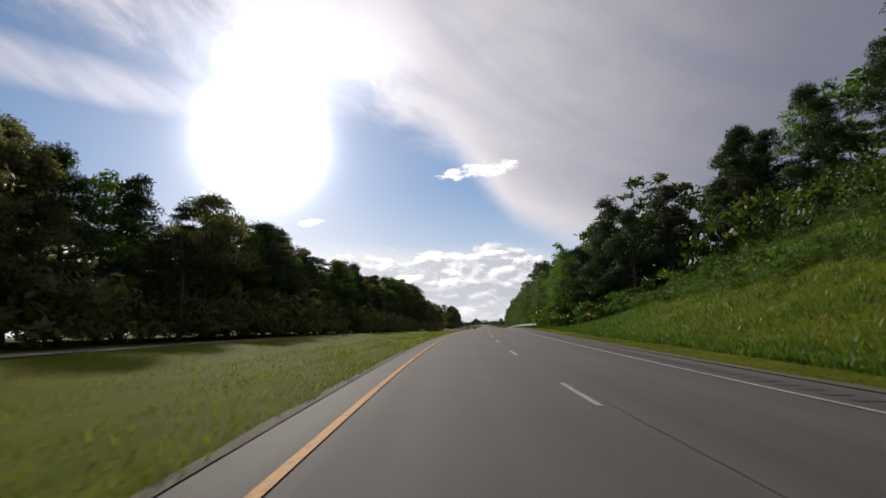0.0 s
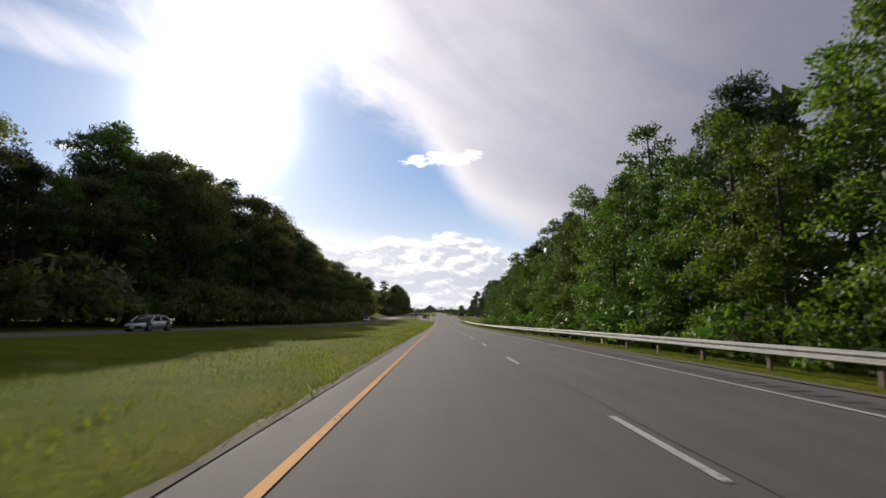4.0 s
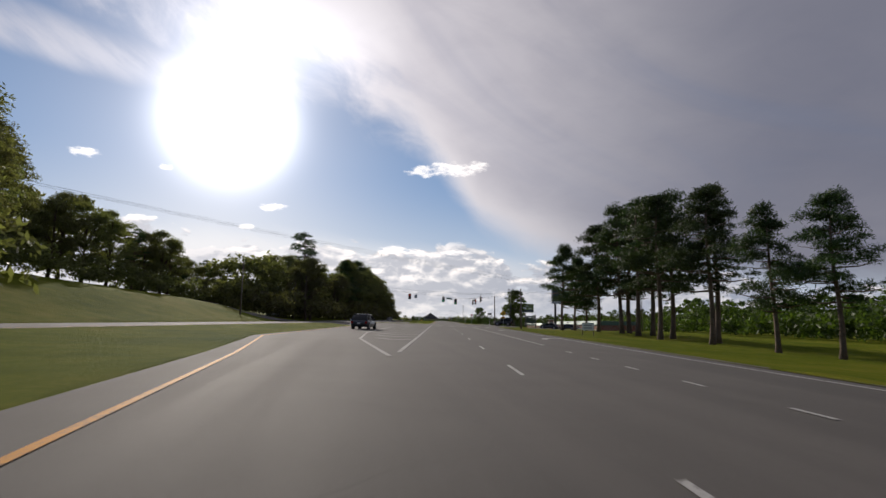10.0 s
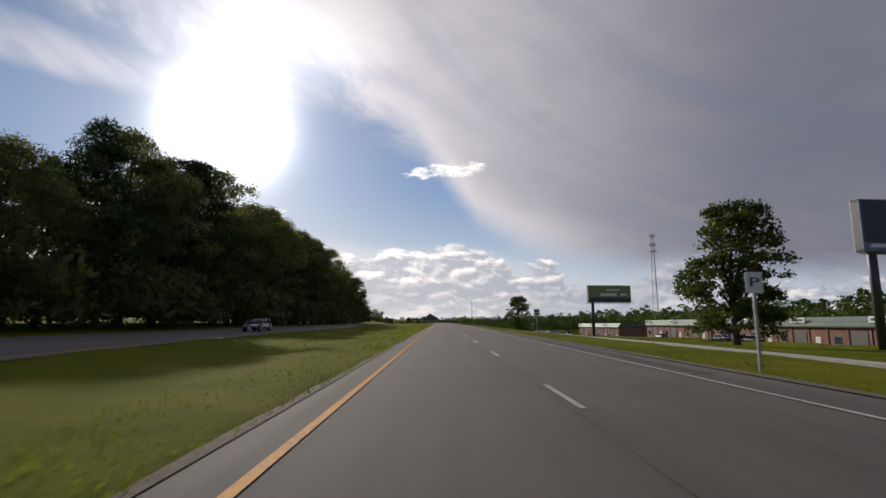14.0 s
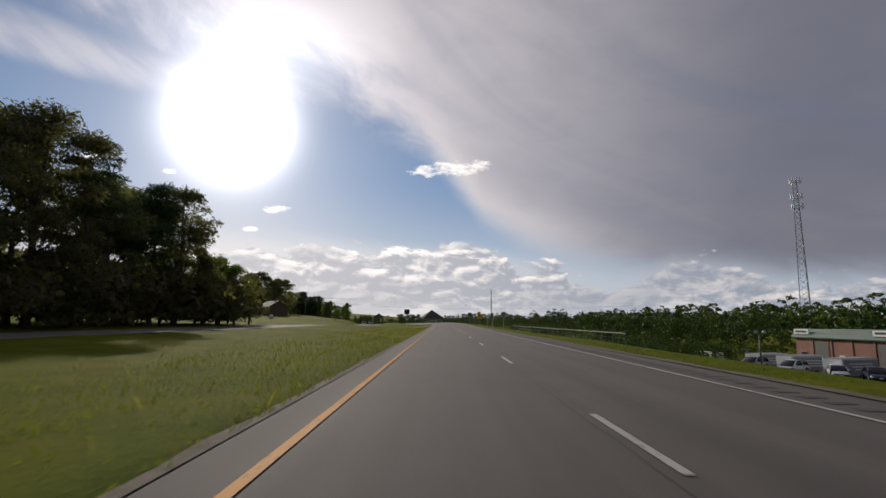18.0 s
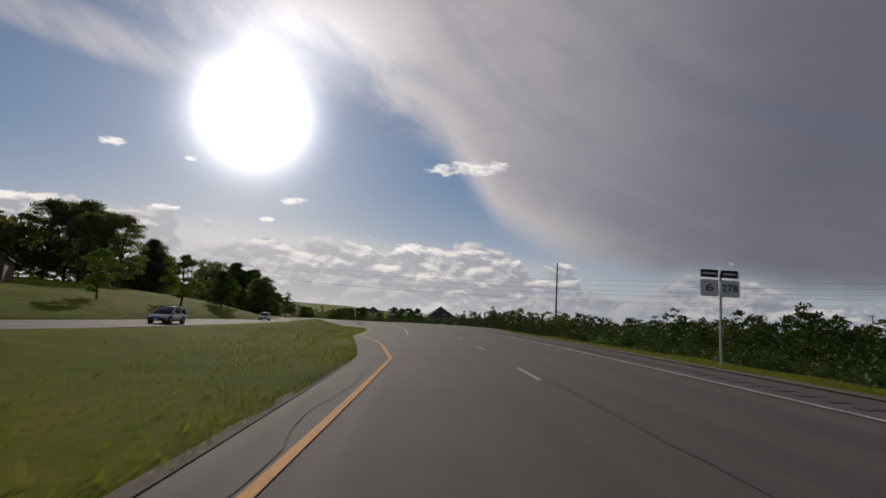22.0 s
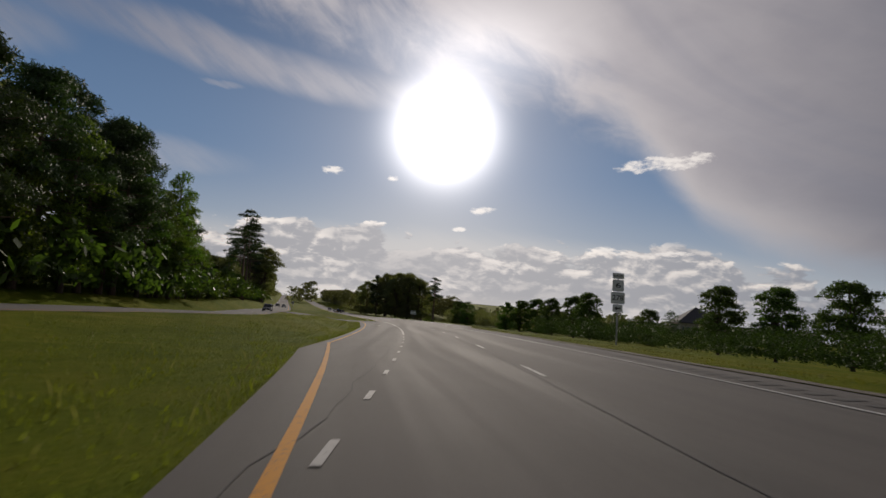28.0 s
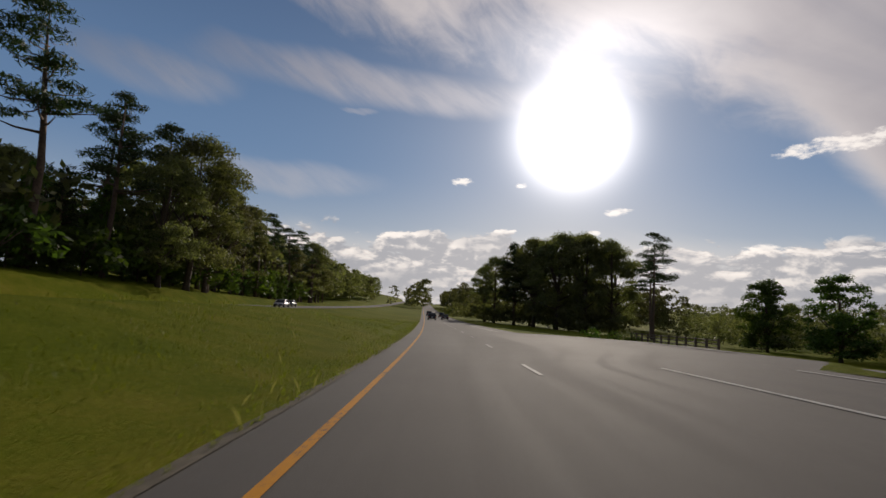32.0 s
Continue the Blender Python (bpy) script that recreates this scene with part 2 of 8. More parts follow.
# ---- alignment of the road: chainage in metres, heading, grade %, bank % ----
# s, heading (deg, left positive), grade %, bank %
ALIGN = ((-150, 4.0, 1.1, -4.5), (0, 4.0, 1.1, -4.5), (15, 2.3, 0.8, -4.0), (30, 0.9, 0.6, -3.0), (50, -0.3, 0.3, -1.5), (75, -0.8, -0.2, 0.0),
         (110, -0.7, -0.8, 0.0), (150, -0.6, -1.5, 0.0), (210, -0.4, -2.1, 0.0), (260, -0.4, -1.6, 0.0), (335, -0.4, -0.4, 0.0), (390, -0.1, 0.7, 0.0),
         (440, 0.0, 0.8, 0.0), (520, 0.0, 0.7, 0.0), (600, 0.1, 0.6, 0.0), (700, 0.1, 0.3, 0.0), (760, 0.5, 0.3, 0.8), (800, 1.9, 0.1, 5.0),
         (835, 4.6, 0.0, 7.4), (880, 9.1, -0.5, 7.2), (925, 14.0, -0.9, 7.0), (990, 21.3, -1.2, 7.0), (1045, 27.2, -1.2, 6.5), (1100, 32.5, -1.2, 6.0),
         (1151, 37.3, -1.2, 5.5), (1200, 39.5, -0.6, 3.0), (1300, 40.0, 0.8, 0.0), (1420, 40.0, 1.8, 0.0), (1560, 40.0, 2.6, 0.0), (2000, 40.0, 2.6, 0.0))
AL = np.array(ALIGN)
GS = np.arange(-150.0, 1900.0, 2.0)
def soft(v, n):
    return np.convolve(np.pad(v, n, mode="edge"), np.ones(2 * n + 1) / (2 * n + 1), "valid")
HEAD = np.radians(soft(np.interp(GS, AL[:, 0], AL[:, 1]), 6))
BANK = soft(np.interp(GS, AL[:, 0], AL[:, 3]), 8) / 100
GX = np.cumsum(-np.sin(HEAD)) * 2.0
GY = np.cumsum(np.cos(HEAD)) * 2.0
GZ = np.cumsum(soft(np.interp(GS, AL[:, 0], AL[:, 2]), 10) / 100) * 2.0
I0 = 75
GX, GY, GZ = GX - GX[I0], GY - GY[I0], GZ - GZ[I0]
def line(s):
    """x, y, z, heading, bank of the reference line at chainage s."""
    return [np.interp(s, GS, a) for a in (GX, GY, GZ, HEAD, BANK)]
def W(s, u):
    x, y, z, a, b = line(s)
    return x + u * np.cos(a), y + u * np.sin(a), z + b * np.clip(u, -14, 9)

# ---- materials ----
def material(name, colour=(0.5, 0.5, 0.5), rough=0.7, metal=0.0, spread=0.15, scale=6.0, bump=0.0, bump_scale=40.0, per_object=0.0, coat=0.0):
    """A surface with variation at two scales and a little relief."""
    m = bpy.data.materials.new(name)
    m.use_nodes = True
    k = Nodes(m.node_tree)
    b = m.node_tree.nodes["Principled BSDF"]
    place = k.add("ShaderNodeNewGeometry").outputs["Position"]
    n = k.math("ADD", k.math("MULTIPLY", k.noise(place, scale, 5), 0.6), k.math("MULTIPLY", k.noise(place, scale * 0.13, 3), 0.4))
    dark, light = [tuple(max(0.0, c * f) for c in colour) + (1,) for f in (1 - spread, 1 + spread)]
    col = k.mix(k.span(n, 0.32, 0.68), dark, light)
    if per_object:
        r = k.add("ShaderNodeObjectInfo").outputs["Random"]
        h = k.add("ShaderNodeHueSaturation", {"Color": col, "Hue": k.span(r, 0, 1, 0.5 - 0.045 * per_object, 0.5 + 0.03 * per_object, False), "Value": k.span(r, 0, 1, 1 - 0.35 * per_object, 1 + 0.35 * per_object, False)})
        col = h.outputs[0]
    m.node_tree.links.new(col, b.inputs["Base Color"])
    b.inputs["Roughness"].default_value, b.inputs["Metallic"].default_value = rough, metal
    b.inputs["Coat Weight"].default_value = coat
    if bump:
        bn = k.add("ShaderNodeBump", {"Height": k.noise(place, bump_scale, 4), "Strength": bump, "Distance": 0.02})
        m.node_tree.links.new(bn.outputs[0], b.inputs["Normal"])
    return m


def leaf_material(name, colour, through, per_object=1.0):
    m = bpy.data.materials.new(name)
    m.use_nodes = True
    t = m.node_tree
    k = Nodes(t)
    b = t.nodes["Principled BSDF"]
    g = k.add("ShaderNodeNewGeometry")
    r = k.add("ShaderNodeObjectInfo").outputs["Random"]
    v = k.math("ADD", k.math("MULTIPLY", g.outputs["Random Per Island"], 0.6), k.math("MULTIPLY", k.noise(g.outputs["Position"], 0.35, 3), 0.6))
    tone = k.mix(k.span(v, 0.2, 0.9), tuple(c * 0.6 for c in colour) + (1,), tuple(c * 1.45 for c in colour) + (1,))
    h = k.add("ShaderNodeHueSaturation", {"Color": tone, "Hue": k.span(r, 0, 1, 0.5 - 0.03 * per_object, 0.5 + 0.02 * per_object, False), "Value": k.span(r, 0, 1, 1 - 0.25 * per_object, 1 + 0.3 * per_object, False)}).outputs[0]
    t.links.new(h, b.inputs["Base Color"])
    b.inputs["Roughness"].default_value = 0.55
    b.inputs["Specular IOR Level"].default_value = 0.3
    tr = k.add("ShaderNodeBsdfTranslucent", {"Color": k.vec("MULTIPLY", h, (1.5, 1.7, 0.7)).outputs[0]})
    mx = k.add("ShaderNodeMixShader", {0: through, 1: b.outputs[0], 2: tr.outputs[0]})
    t.links.new(mx.outputs[0], t.nodes["Material Output"].inputs["Surface"])
    return m


def asphalt_material(name, colour, strip=True):
    m = bpy.data.materials.new(name)
    m.use_nodes = True
    t = m.node_tree
    k = Nodes(t)
    b = t.nodes["Principled BSDF"]
    p = k.add("ShaderNodeNewGeometry").outputs["Position"]
    uv = k.add("ShaderNodeUVMap").outputs[0]
    grain = k.noise(p, 55, 3, 0.7)
    patch = k.noise(p, 0.35, 4)
    along = k.noise(k.vec("MULTIPLY", uv, (1.0, 0.02, 1.0)).outputs[0], 1.3, 4)
    crack = k.add("ShaderNodeTexVoronoi", {"Vector": k.vec("ADD", p, k.vec("MULTIPLY", k.add("ShaderNodeTexNoise", {"Vector": p, "Scale": 0.7}).outputs[1], (1.2, 1.2, 0.2)).outputs[0]).outputs[0], "Scale": 0.16})
    crack.feature = "DISTANCE_TO_EDGE"
    fade = k.math("MULTIPLY", k.span(crack.outputs["Distance"], 0.0, 0.006, 1, 0), k.span(k.noise(p, 0.05, 2), 0.54, 0.66, 0, 0.6))
    v = k.math("ADD", k.math("MULTIPLY", grain, 0.25), k.math("ADD", k.math("MULTIPLY", patch, 0.2), k.math("MULTIPLY", along, 0.55)))
    col = k.mix(k.span(v, 0.34, 0.66), tuple(c * 0.78 for c in colour) + (1,), tuple(c * 1.22 for c in colour) + (1,))
    col = k.mix(k.math("MULTIPLY", fade, 0.75), col, (0.018, 0.017, 0.016, 1))
    t.links.new(col, b.inputs["Base Color"])
    t.links.new(k.span(along, 0.3, 0.7, 0.83, 0.92), b.inputs["Roughness"])
    b.inputs["Specular IOR Level"].default_value = 0.28
    bn = k.add("ShaderNodeBump", {"Height": grain, "Strength": 0.5, "Distance": 0.01})
    t.links.new(bn.outputs[0], b.inputs["Normal"])
    return m


def paint_material(name, colour):
    """Worn road paint: chips show the asphalt beneath."""
    m = bpy.data.materials.new(name)
    m.use_nodes = True
    t = m.node_tree
    k = Nodes(t)
    b = t.nodes["Principled BSDF"]
    p = k.add("ShaderNodeNewGeometry").outputs["Position"]
    worn = k.math("ADD", k.math("MULTIPLY", k.noise(p, 14, 5, 0.7), 0.7), k.math("MULTIPLY", k.noise(p, 0.6, 3), 0.3))
    t.links.new(k.mix(k.span(worn, 0.5, 0.66), (*colour, 1), (0.09, 0.085, 0.08, 1)), b.inputs["Base Color"])
    b.inputs["Roughness"].default_value = 0.75
    b.inputs["Specular IOR Level"].default_value = 0.12
    return m


def ground_material(name):
    """Mown grass with drier and barer spots."""
    m = bpy.data.materials.new(name)
    m.use_nodes = True
    t = m.node_tree
    k = Nodes(t)
    b = t.nodes["Principled BSDF"]
    p = k.add("ShaderNodeNewGeometry").outputs["Position"]
    big, mid, small = k.noise(p, 0.06, 4), k.noise(p, 0.5, 5, 0.6), k.noise(p, 9, 4, 0.65)
    v = k.math("ADD", k.math("MULTIPLY", big, 0.4), k.math("ADD", k.math("MULTIPLY", mid, 0.35), k.math("MULTIPLY", small, 0.25)))
    col = k.ramp(k.span(v, 0.30, 0.70, 0, 1, False), ((0.0, (0.055, 0.092, 0.007)), (0.45, (0.120, 0.148, 0.010)), (0.75, (0.185, 0.182, 0.020)), (1.0, (0.230, 0.190, 0.045))))
    t.links.new(col, b.inputs["Base Color"])
    b.inputs["Roughness"].default_value = 0.9
    b.inputs["Specular IOR Level"].default_value = 0.02
    bn = k.add("ShaderNodeBump", {"Height": k.math("ADD", small, k.noise(p, 30, 3, 0.7)), "Strength": 0.9, "Distance": 0.08})
    t.links.new(bn.outputs[0], b.inputs["Normal"])
    return m


ASPHALT = asphalt_material("asphalt", (0.092, 0.084, 0.076))
ASPHALT_OLD = asphalt_material("old_asphalt", (0.118, 0.110, 0.101))
WHITE = paint_material("white_road_paint", (0.42, 0.41, 0.385))
YELLOW = paint_material("yellow_road_paint", (0.55, 0.24, 0.02))
GRASS = ground_material("grass")
GRAVEL = material("gravel_edge", (0.105, 0.088, 0.058), 0.95, 0, 0.3, 9.0, 0.8, 45)
CONCRETE = material("concrete", (0.36, 0.345, 0.31), 0.85, 0, 0.15, 4.0, 0.25, 60)
# Darker, more mottled concrete for the traffic islands.
DARK_CONCRETE = material("dark_concrete", (0.15, 0.14, 0.125), 0.9, 0, 0.3, 3.0, 0.3, 40)
BARK = material("bark", (0.085, 0.062, 0.045), 0.95, 0, 0.35, 5.0, 0.9, 14)
PINE_BARK = material("pine_bark", (0.125, 0.085, 0.06), 0.95, 0, 0.35, 5.0, 0.9, 12)
LEAF = leaf_material("broad_leaves", (0.050, 0.082, 0.016), 0.42)
LEAF_BRIGHT = leaf_material("young_leaves", (0.072, 0.110, 0.018), 0.48)
# Glare haze is mixed into this leaf colour, lighter and browner than LEAF.
LEAF_HAZED = leaf_material("haze_lifted_leaves", (0.112, 0.112, 0.056), 0.5)
# Broad leaves with the thicket's shade painted in: darker, less translucent, less glossy.
LEAF_SHADE = leaf_material("shade_toned_leaves", (0.036, 0.058, 0.014), 0.22)
LEAF_SHADE.node_tree.nodes["Principled BSDF"].inputs["Specular IOR Level"].default_value = 0.1
NEEDLES = leaf_material("pine_needles", (0.032, 0.052, 0.016), 0.22)
BLADES = leaf_material("grass_blades", (0.125, 0.135, 0.018), 0.42)
# Bank weeds: one darker green than the verge blades.
BANK_BLADES = leaf_material("bank_weeds", (0.062, 0.098, 0.012), 0.35)
STALKS = leaf_material("dry_seed_stalks", (0.16, 0.13, 0.06), 0.35)
STEEL = material("galvanised_steel", (0.34, 0.335, 0.32), 0.55, 0.6, 0.12, 3.0, 0.05, 30)
DARK_STEEL = material("dark_steel", (0.09, 0.09, 0.095), 0.5, 0.6, 0.2, 4.0)
WOOD = material("weathered_wood", (0.15, 0.11, 0.08), 0.9, 0, 0.3, 7.0, 0.5, 30)
CABLE = material("black_cable", (0.02, 0.02, 0.02), 0.6, 0, 0.1)
GROOVE = material("groove_asphalt", (0.045, 0.042, 0.04), 0.9, 0, 0.25, 20.0)
SIGN_GREEN = material("green_sign_sheeting", (0.006, 0.10, 0.06), 0.4, 0, 0.08)
SIGN_WHITE = material("white_sign_sheeting", (0.72, 0.72, 0.70), 0.4, 0, 0.06)
SIGN_YELLOW = material("yellow_sign_sheeting", (0.80, 0.42, 0.02), 0.4, 0, 0.08)
SIGN_RED = material("red_sign_sheeting", (0.42, 0.02, 0.02), 0.4, 0, 0.08)
SIGN_ORANGE = material("orange_sign_sheeting", (0.80, 0.25, 0.02), 0.4, 0, 0.08)
SIGN_BLACK = material("black_sign_ink", (0.012, 0.012, 0.012), 0.5, 0, 0.1)
SIGN_BACK = material("bare_aluminium", (0.30, 0.30, 0.30), 0.5, 0.4, 0.12)
SIGNAL_BLACK = material("black_signal_housing", (0.02, 0.02, 0.02), 0.5, 0, 0.2)
SIGNAL_TRIM = material("yellow_reflective_border", (0.55, 0.33, 0.02), 0.5, 0, 0.1)
LENS_DARK = material("dark_signal_lens", (0.05, 0.02, 0.02), 0.2, 0, 0.1)
TYRE = material("tyre_rubber", (0.02, 0.02, 0.02), 0.85, 0, 0.2, 20)
RIM = material("alloy_rim", (0.35, 0.35, 0.36), 0.35, 0.8, 0.1)
CAR_GREY = material("dark_grey_car_paint", (0.05, 0.052, 0.058), 0.28, 0.5, 0.06, 3, 0, 40, 0, 0.6)
CAR_BLACK = material("black_car_paint", (0.015, 0.015, 0.017), 0.25, 0.2, 0.06, 3, 0, 40, 0, 0.6)
CAR_SILVER = material("silver_car_paint", (0.42, 0.43, 0.44), 0.3, 0.6, 0.06, 3, 0, 40, 0, 0.6)
CAR_WHITE = material("white_car_paint", (0.72, 0.72, 0.70), 0.3, 0.0, 0.05, 3, 0, 40, 0, 0.6)
CAR_BLUE = material("dark_blue_car_paint", (0.03, 0.045, 0.09), 0.28, 0.4, 0.06, 3, 0, 40, 0, 0.6)
CAR_GLASS = material("tinted_car_glass", (0.015, 0.018, 0.02), 0.08, 0.0, 0.1)
PLASTIC = material("black_plastic_trim", (0.02, 0.02, 0.02), 0.6, 0, 0.15)
LAMP_RED = material("red_tail_lamp", (0.30, 0.01, 0.008), 0.25, 0, 0.1)
LAMP_CLEAR = material("clear_head_lamp", (0.65, 0.65, 0.63), 0.15, 0.2, 0.05)
PLATE = material("number_plate", (0.6, 0.6, 0.58), 0.5, 0, 0.05)
GREEN_ROOF = material("green_metal_roofing", (0.10, 0.15, 0.12), 0.5, 0.3, 0.12, 2.0)
DARK_ROOF = material("dark_shingles", (0.05, 0.048, 0.05), 0.85, 0, 0.2, 5.0, 0.3, 20)
TAN_WALL = material("tan_render", (0.36, 0.31, 0.25), 0.9, 0, 0.1, 2.0)
HOUSE_BROWN = material("brown_house_boards", (0.11, 0.075, 0.055), 0.85, 0, 0.2, 2.0)
DOOR_DARK = material("dark_loading_door", (0.07, 0.065, 0.06), 0.6, 0, 0.2)
GLASS = material("window_glass", (0.04, 0.05, 0.06), 0.08, 0.0, 0.1)
BOARD_DARK = material("billboard_print_dark", (0.035, 0.05, 0.075), 0.5, 0, 0.25, 0.5)
BOARD_BLUE = material("billboard_print_blue", (0.16, 0.22, 0.30), 0.5, 0, 0.15, 0.4)
BOARD_GREEN = material("billboard_print_olive", (0.20, 0.24, 0.10), 0.5, 0, 0.2, 0.4)
LETTER_PALE = material("pale_lettering", (0.70, 0.72, 0.74), 0.5, 0, 0.05)
SCREEN = material("dark_printed_fence_screen", (0.02, 0.016, 0.013), 1.0, 0, 0.9, 1.0)
SCREEN.node_tree.nodes["Principled BSDF"].inputs["Specular IOR Level"].default_value = 0.0


def brick_material():
    m = bpy.data.materials.new("red_brickwork")
    m.use_nodes = True
    t = m.node_tree
    k = Nodes(t)
    b = t.nodes["Principled BSDF"]
    tc = k.add("ShaderNodeTexCoord").outputs["Object"]
    xyz = k.add("ShaderNodeSeparateXYZ", {0: tc})
    v = k.add("ShaderNodeCombineXYZ", {0: k.math("ADD", xyz.outputs[0], xyz.outputs[1]), 1: xyz.outputs[2], 2: 0.0}).outputs[0]
    br = k.add("ShaderNodeTexBrick", {"Vector": v, "Color1": (0.30, 0.085, 0.045, 1), "Color2": (0.22, 0.06, 0.035, 1), "Mortar": (0.30, 0.26, 0.22, 1), "Scale": 1.0, "Mortar Size": 0.012, "Brick Width": 0.23, "Row Height": 0.08})
    col = k.mix(k.span(k.noise(tc, 0.4, 4), 0.4, 0.7, 0, 0.35), br.outputs[0], (0.12, 0.05, 0.035, 1))
    t.links.new(col, b.inputs["Base Color"])
    b.inputs["Roughness"].default_value = 0.9
    t.links.new(k.add("ShaderNodeBump", {"Height": br.outputs[1], "Strength": 0.4, "Distance": -0.01}).outputs[0], b.inputs["Normal"])
    return m


BRICK = brick_material()


def lit_material(name, colour, power):
    m = bpy.data.materials.new(name)
    m.use_nodes = True
    b = m.node_tree.nodes["Principled BSDF"]
    b.inputs["Base Color"].default_value = (*[c * 0.3 for c in colour], 1)
    b.inputs["Emission Color"].default_value = (*colour, 1)
    b.inputs["Emission Strength"].default_value = power
    return m


GREEN_LIGHT = lit_material("lit_green_lens", (0.03, 0.55, 0.28), 0.6)
RED_LIGHT = lit_material("lit_red_lens", (0.8, 0.05, 0.03), 0.9)

# ---- mesh tools ----
class Shape:
    """Gathers faces; every piece keeps its own edges."""

    def __init__(self):
        self.v, self.f = [], []

    def add(self, verts, faces):
        o = len(self.v)
        self.v += [tuple(p) for p in verts]
        self.f += [tuple(i + o for i in f) for f in faces]
        return self

    def box(self, x0, y0, z0, x1, y1, z1, m=None, bevel=0.0):
        bm = bmesh.new()
        bmesh.ops.create_cube(bm, size=1.0)
        for q in bm.verts:
            q.co = Vector(((x0 + x1) / 2 + q.co.x * (x1 - x0), (y0 + y1) / 2 + q.co.y * (y1 - y0), (z0 + z1) / 2 + q.co.z * (z1 - z0)))
        if bevel:
            bmesh.ops.bevel(bm, geom=list(bm.edges), offset=bevel, segments=2, affect="EDGES", profile=0.6)
        if m:
            bm.transform(m)
        bm.verts.index_update()
        self.add([q.co for q in bm.verts], [[q.index for q in f.verts] for f in bm.faces])
        bm.free()
        return self

    def tube(self, points, radii, sides=8, cap=True):
        pts = [Vector(p) for p in points]
        if not isinstance(radii, (list, tuple)):
            radii = [radii] * len(pts)
        ring = []
        for i, p in enumerate(pts):
            d = (pts[min(i + 1, len(pts) - 1)] - pts[max(i - 1, 0)]).normalized()
            a = d.cross(Vector((0, 0, 1)) if abs(d.z) < 0.9 else Vector((1, 0, 0))).normalized()
            b = d.cross(a)
            ring += [p + (a * math.cos(6.28319 * j / sides) + b * math.sin(6.28319 * j / sides)) * radii[i] for j in range(sides)]
        faces = [(i * sides + j, i * sides + (j + 1) % sides, (i + 1) * sides + (j + 1) % sides, (i + 1) * sides + j) for i in range(len(pts) - 1) for j in range(sides)]
        if cap:
            faces += [tuple(range(sides))[::-1], tuple(range((len(pts) - 1) * sides, len(pts) * sides))]
        return self.add(ring, faces)

    def prism(self, outline, depth, m=None):
        """An outline in x, z, given thickness along y."""
        n = len(outline)
        v = [Vector((x, -depth / 2, z)) for x, z in outline] + [Vector((x, depth / 2, z)) for x, z in outline]
        if m:
            v = [m @ p for p in v]
        return self.add(v, [tuple(range(n)), tuple(range(n, 2 * n))[::-1]] + [(j, j + n, (j + 1) % n + n, (j + 1) % n) for j in range(n)])

    def mesh(self, name, mat, smooth=False):
        me = bpy.data.meshes.new(name)
        me.from_pydata([tuple(p) for p in self.v], [], self.f)
        me.materials.append(mat)
        if smooth:
            me.polygons.foreach_set("use_smooth", [True] * len(me.polygons))
        me.update()
        return me


def part(name, shape, mat, parent, label="", smooth=False, m=None):
    data = shape if isinstance(shape, bpy.types.Mesh) else shape.mesh(name, mat, smooth)
    ob = new(name, data)
    ob.parent = parent
    if m:
        ob.matrix_basis = m
    return tagged(ob, label) if label else ob


def thing(name, m, label, category, group="", kind=""):
    ob = new(name)
    ob.empty_display_size = 0.3
    ob.matrix_basis = m
    return tagged(ob, label, category, group, kind)


def structure(name, shape, mat, label="", category="", smooth=False, kind="structure"):
    ob = new(name, shape if isinstance(shape, bpy.types.Mesh) else shape.mesh(name, mat, smooth))
    return tagged(ob, label, category, "", kind)


def lettering(name, text, size, mat, parent, m, width=0.0, bold=0.0):
    c = bpy.data.curves.new(name, "FONT")
    c.body, c.size, c.align_x, c.align_y, c.extrude = text, size, "CENTER", "CENTER", 0.004
    c.offset = bold
    c.materials.append(mat)
    ob = new(name, c)
    ob.parent = parent
    ob.matrix_basis = m
    if width:
        bpy.context.view_layer.update()
        ob.scale = (width / max(0.01, ob.dimensions.x),) + (1, 1)
    return ob


# ---- ground ----
def near_far(knots, s):
    """Piecewise values by chainage; each knot is (s, value, value, ...)."""
    a = np.array(knots, float)
    return [np.interp(s, a[:, 0], a[:, i]) for i in range(1, a.shape[1])]


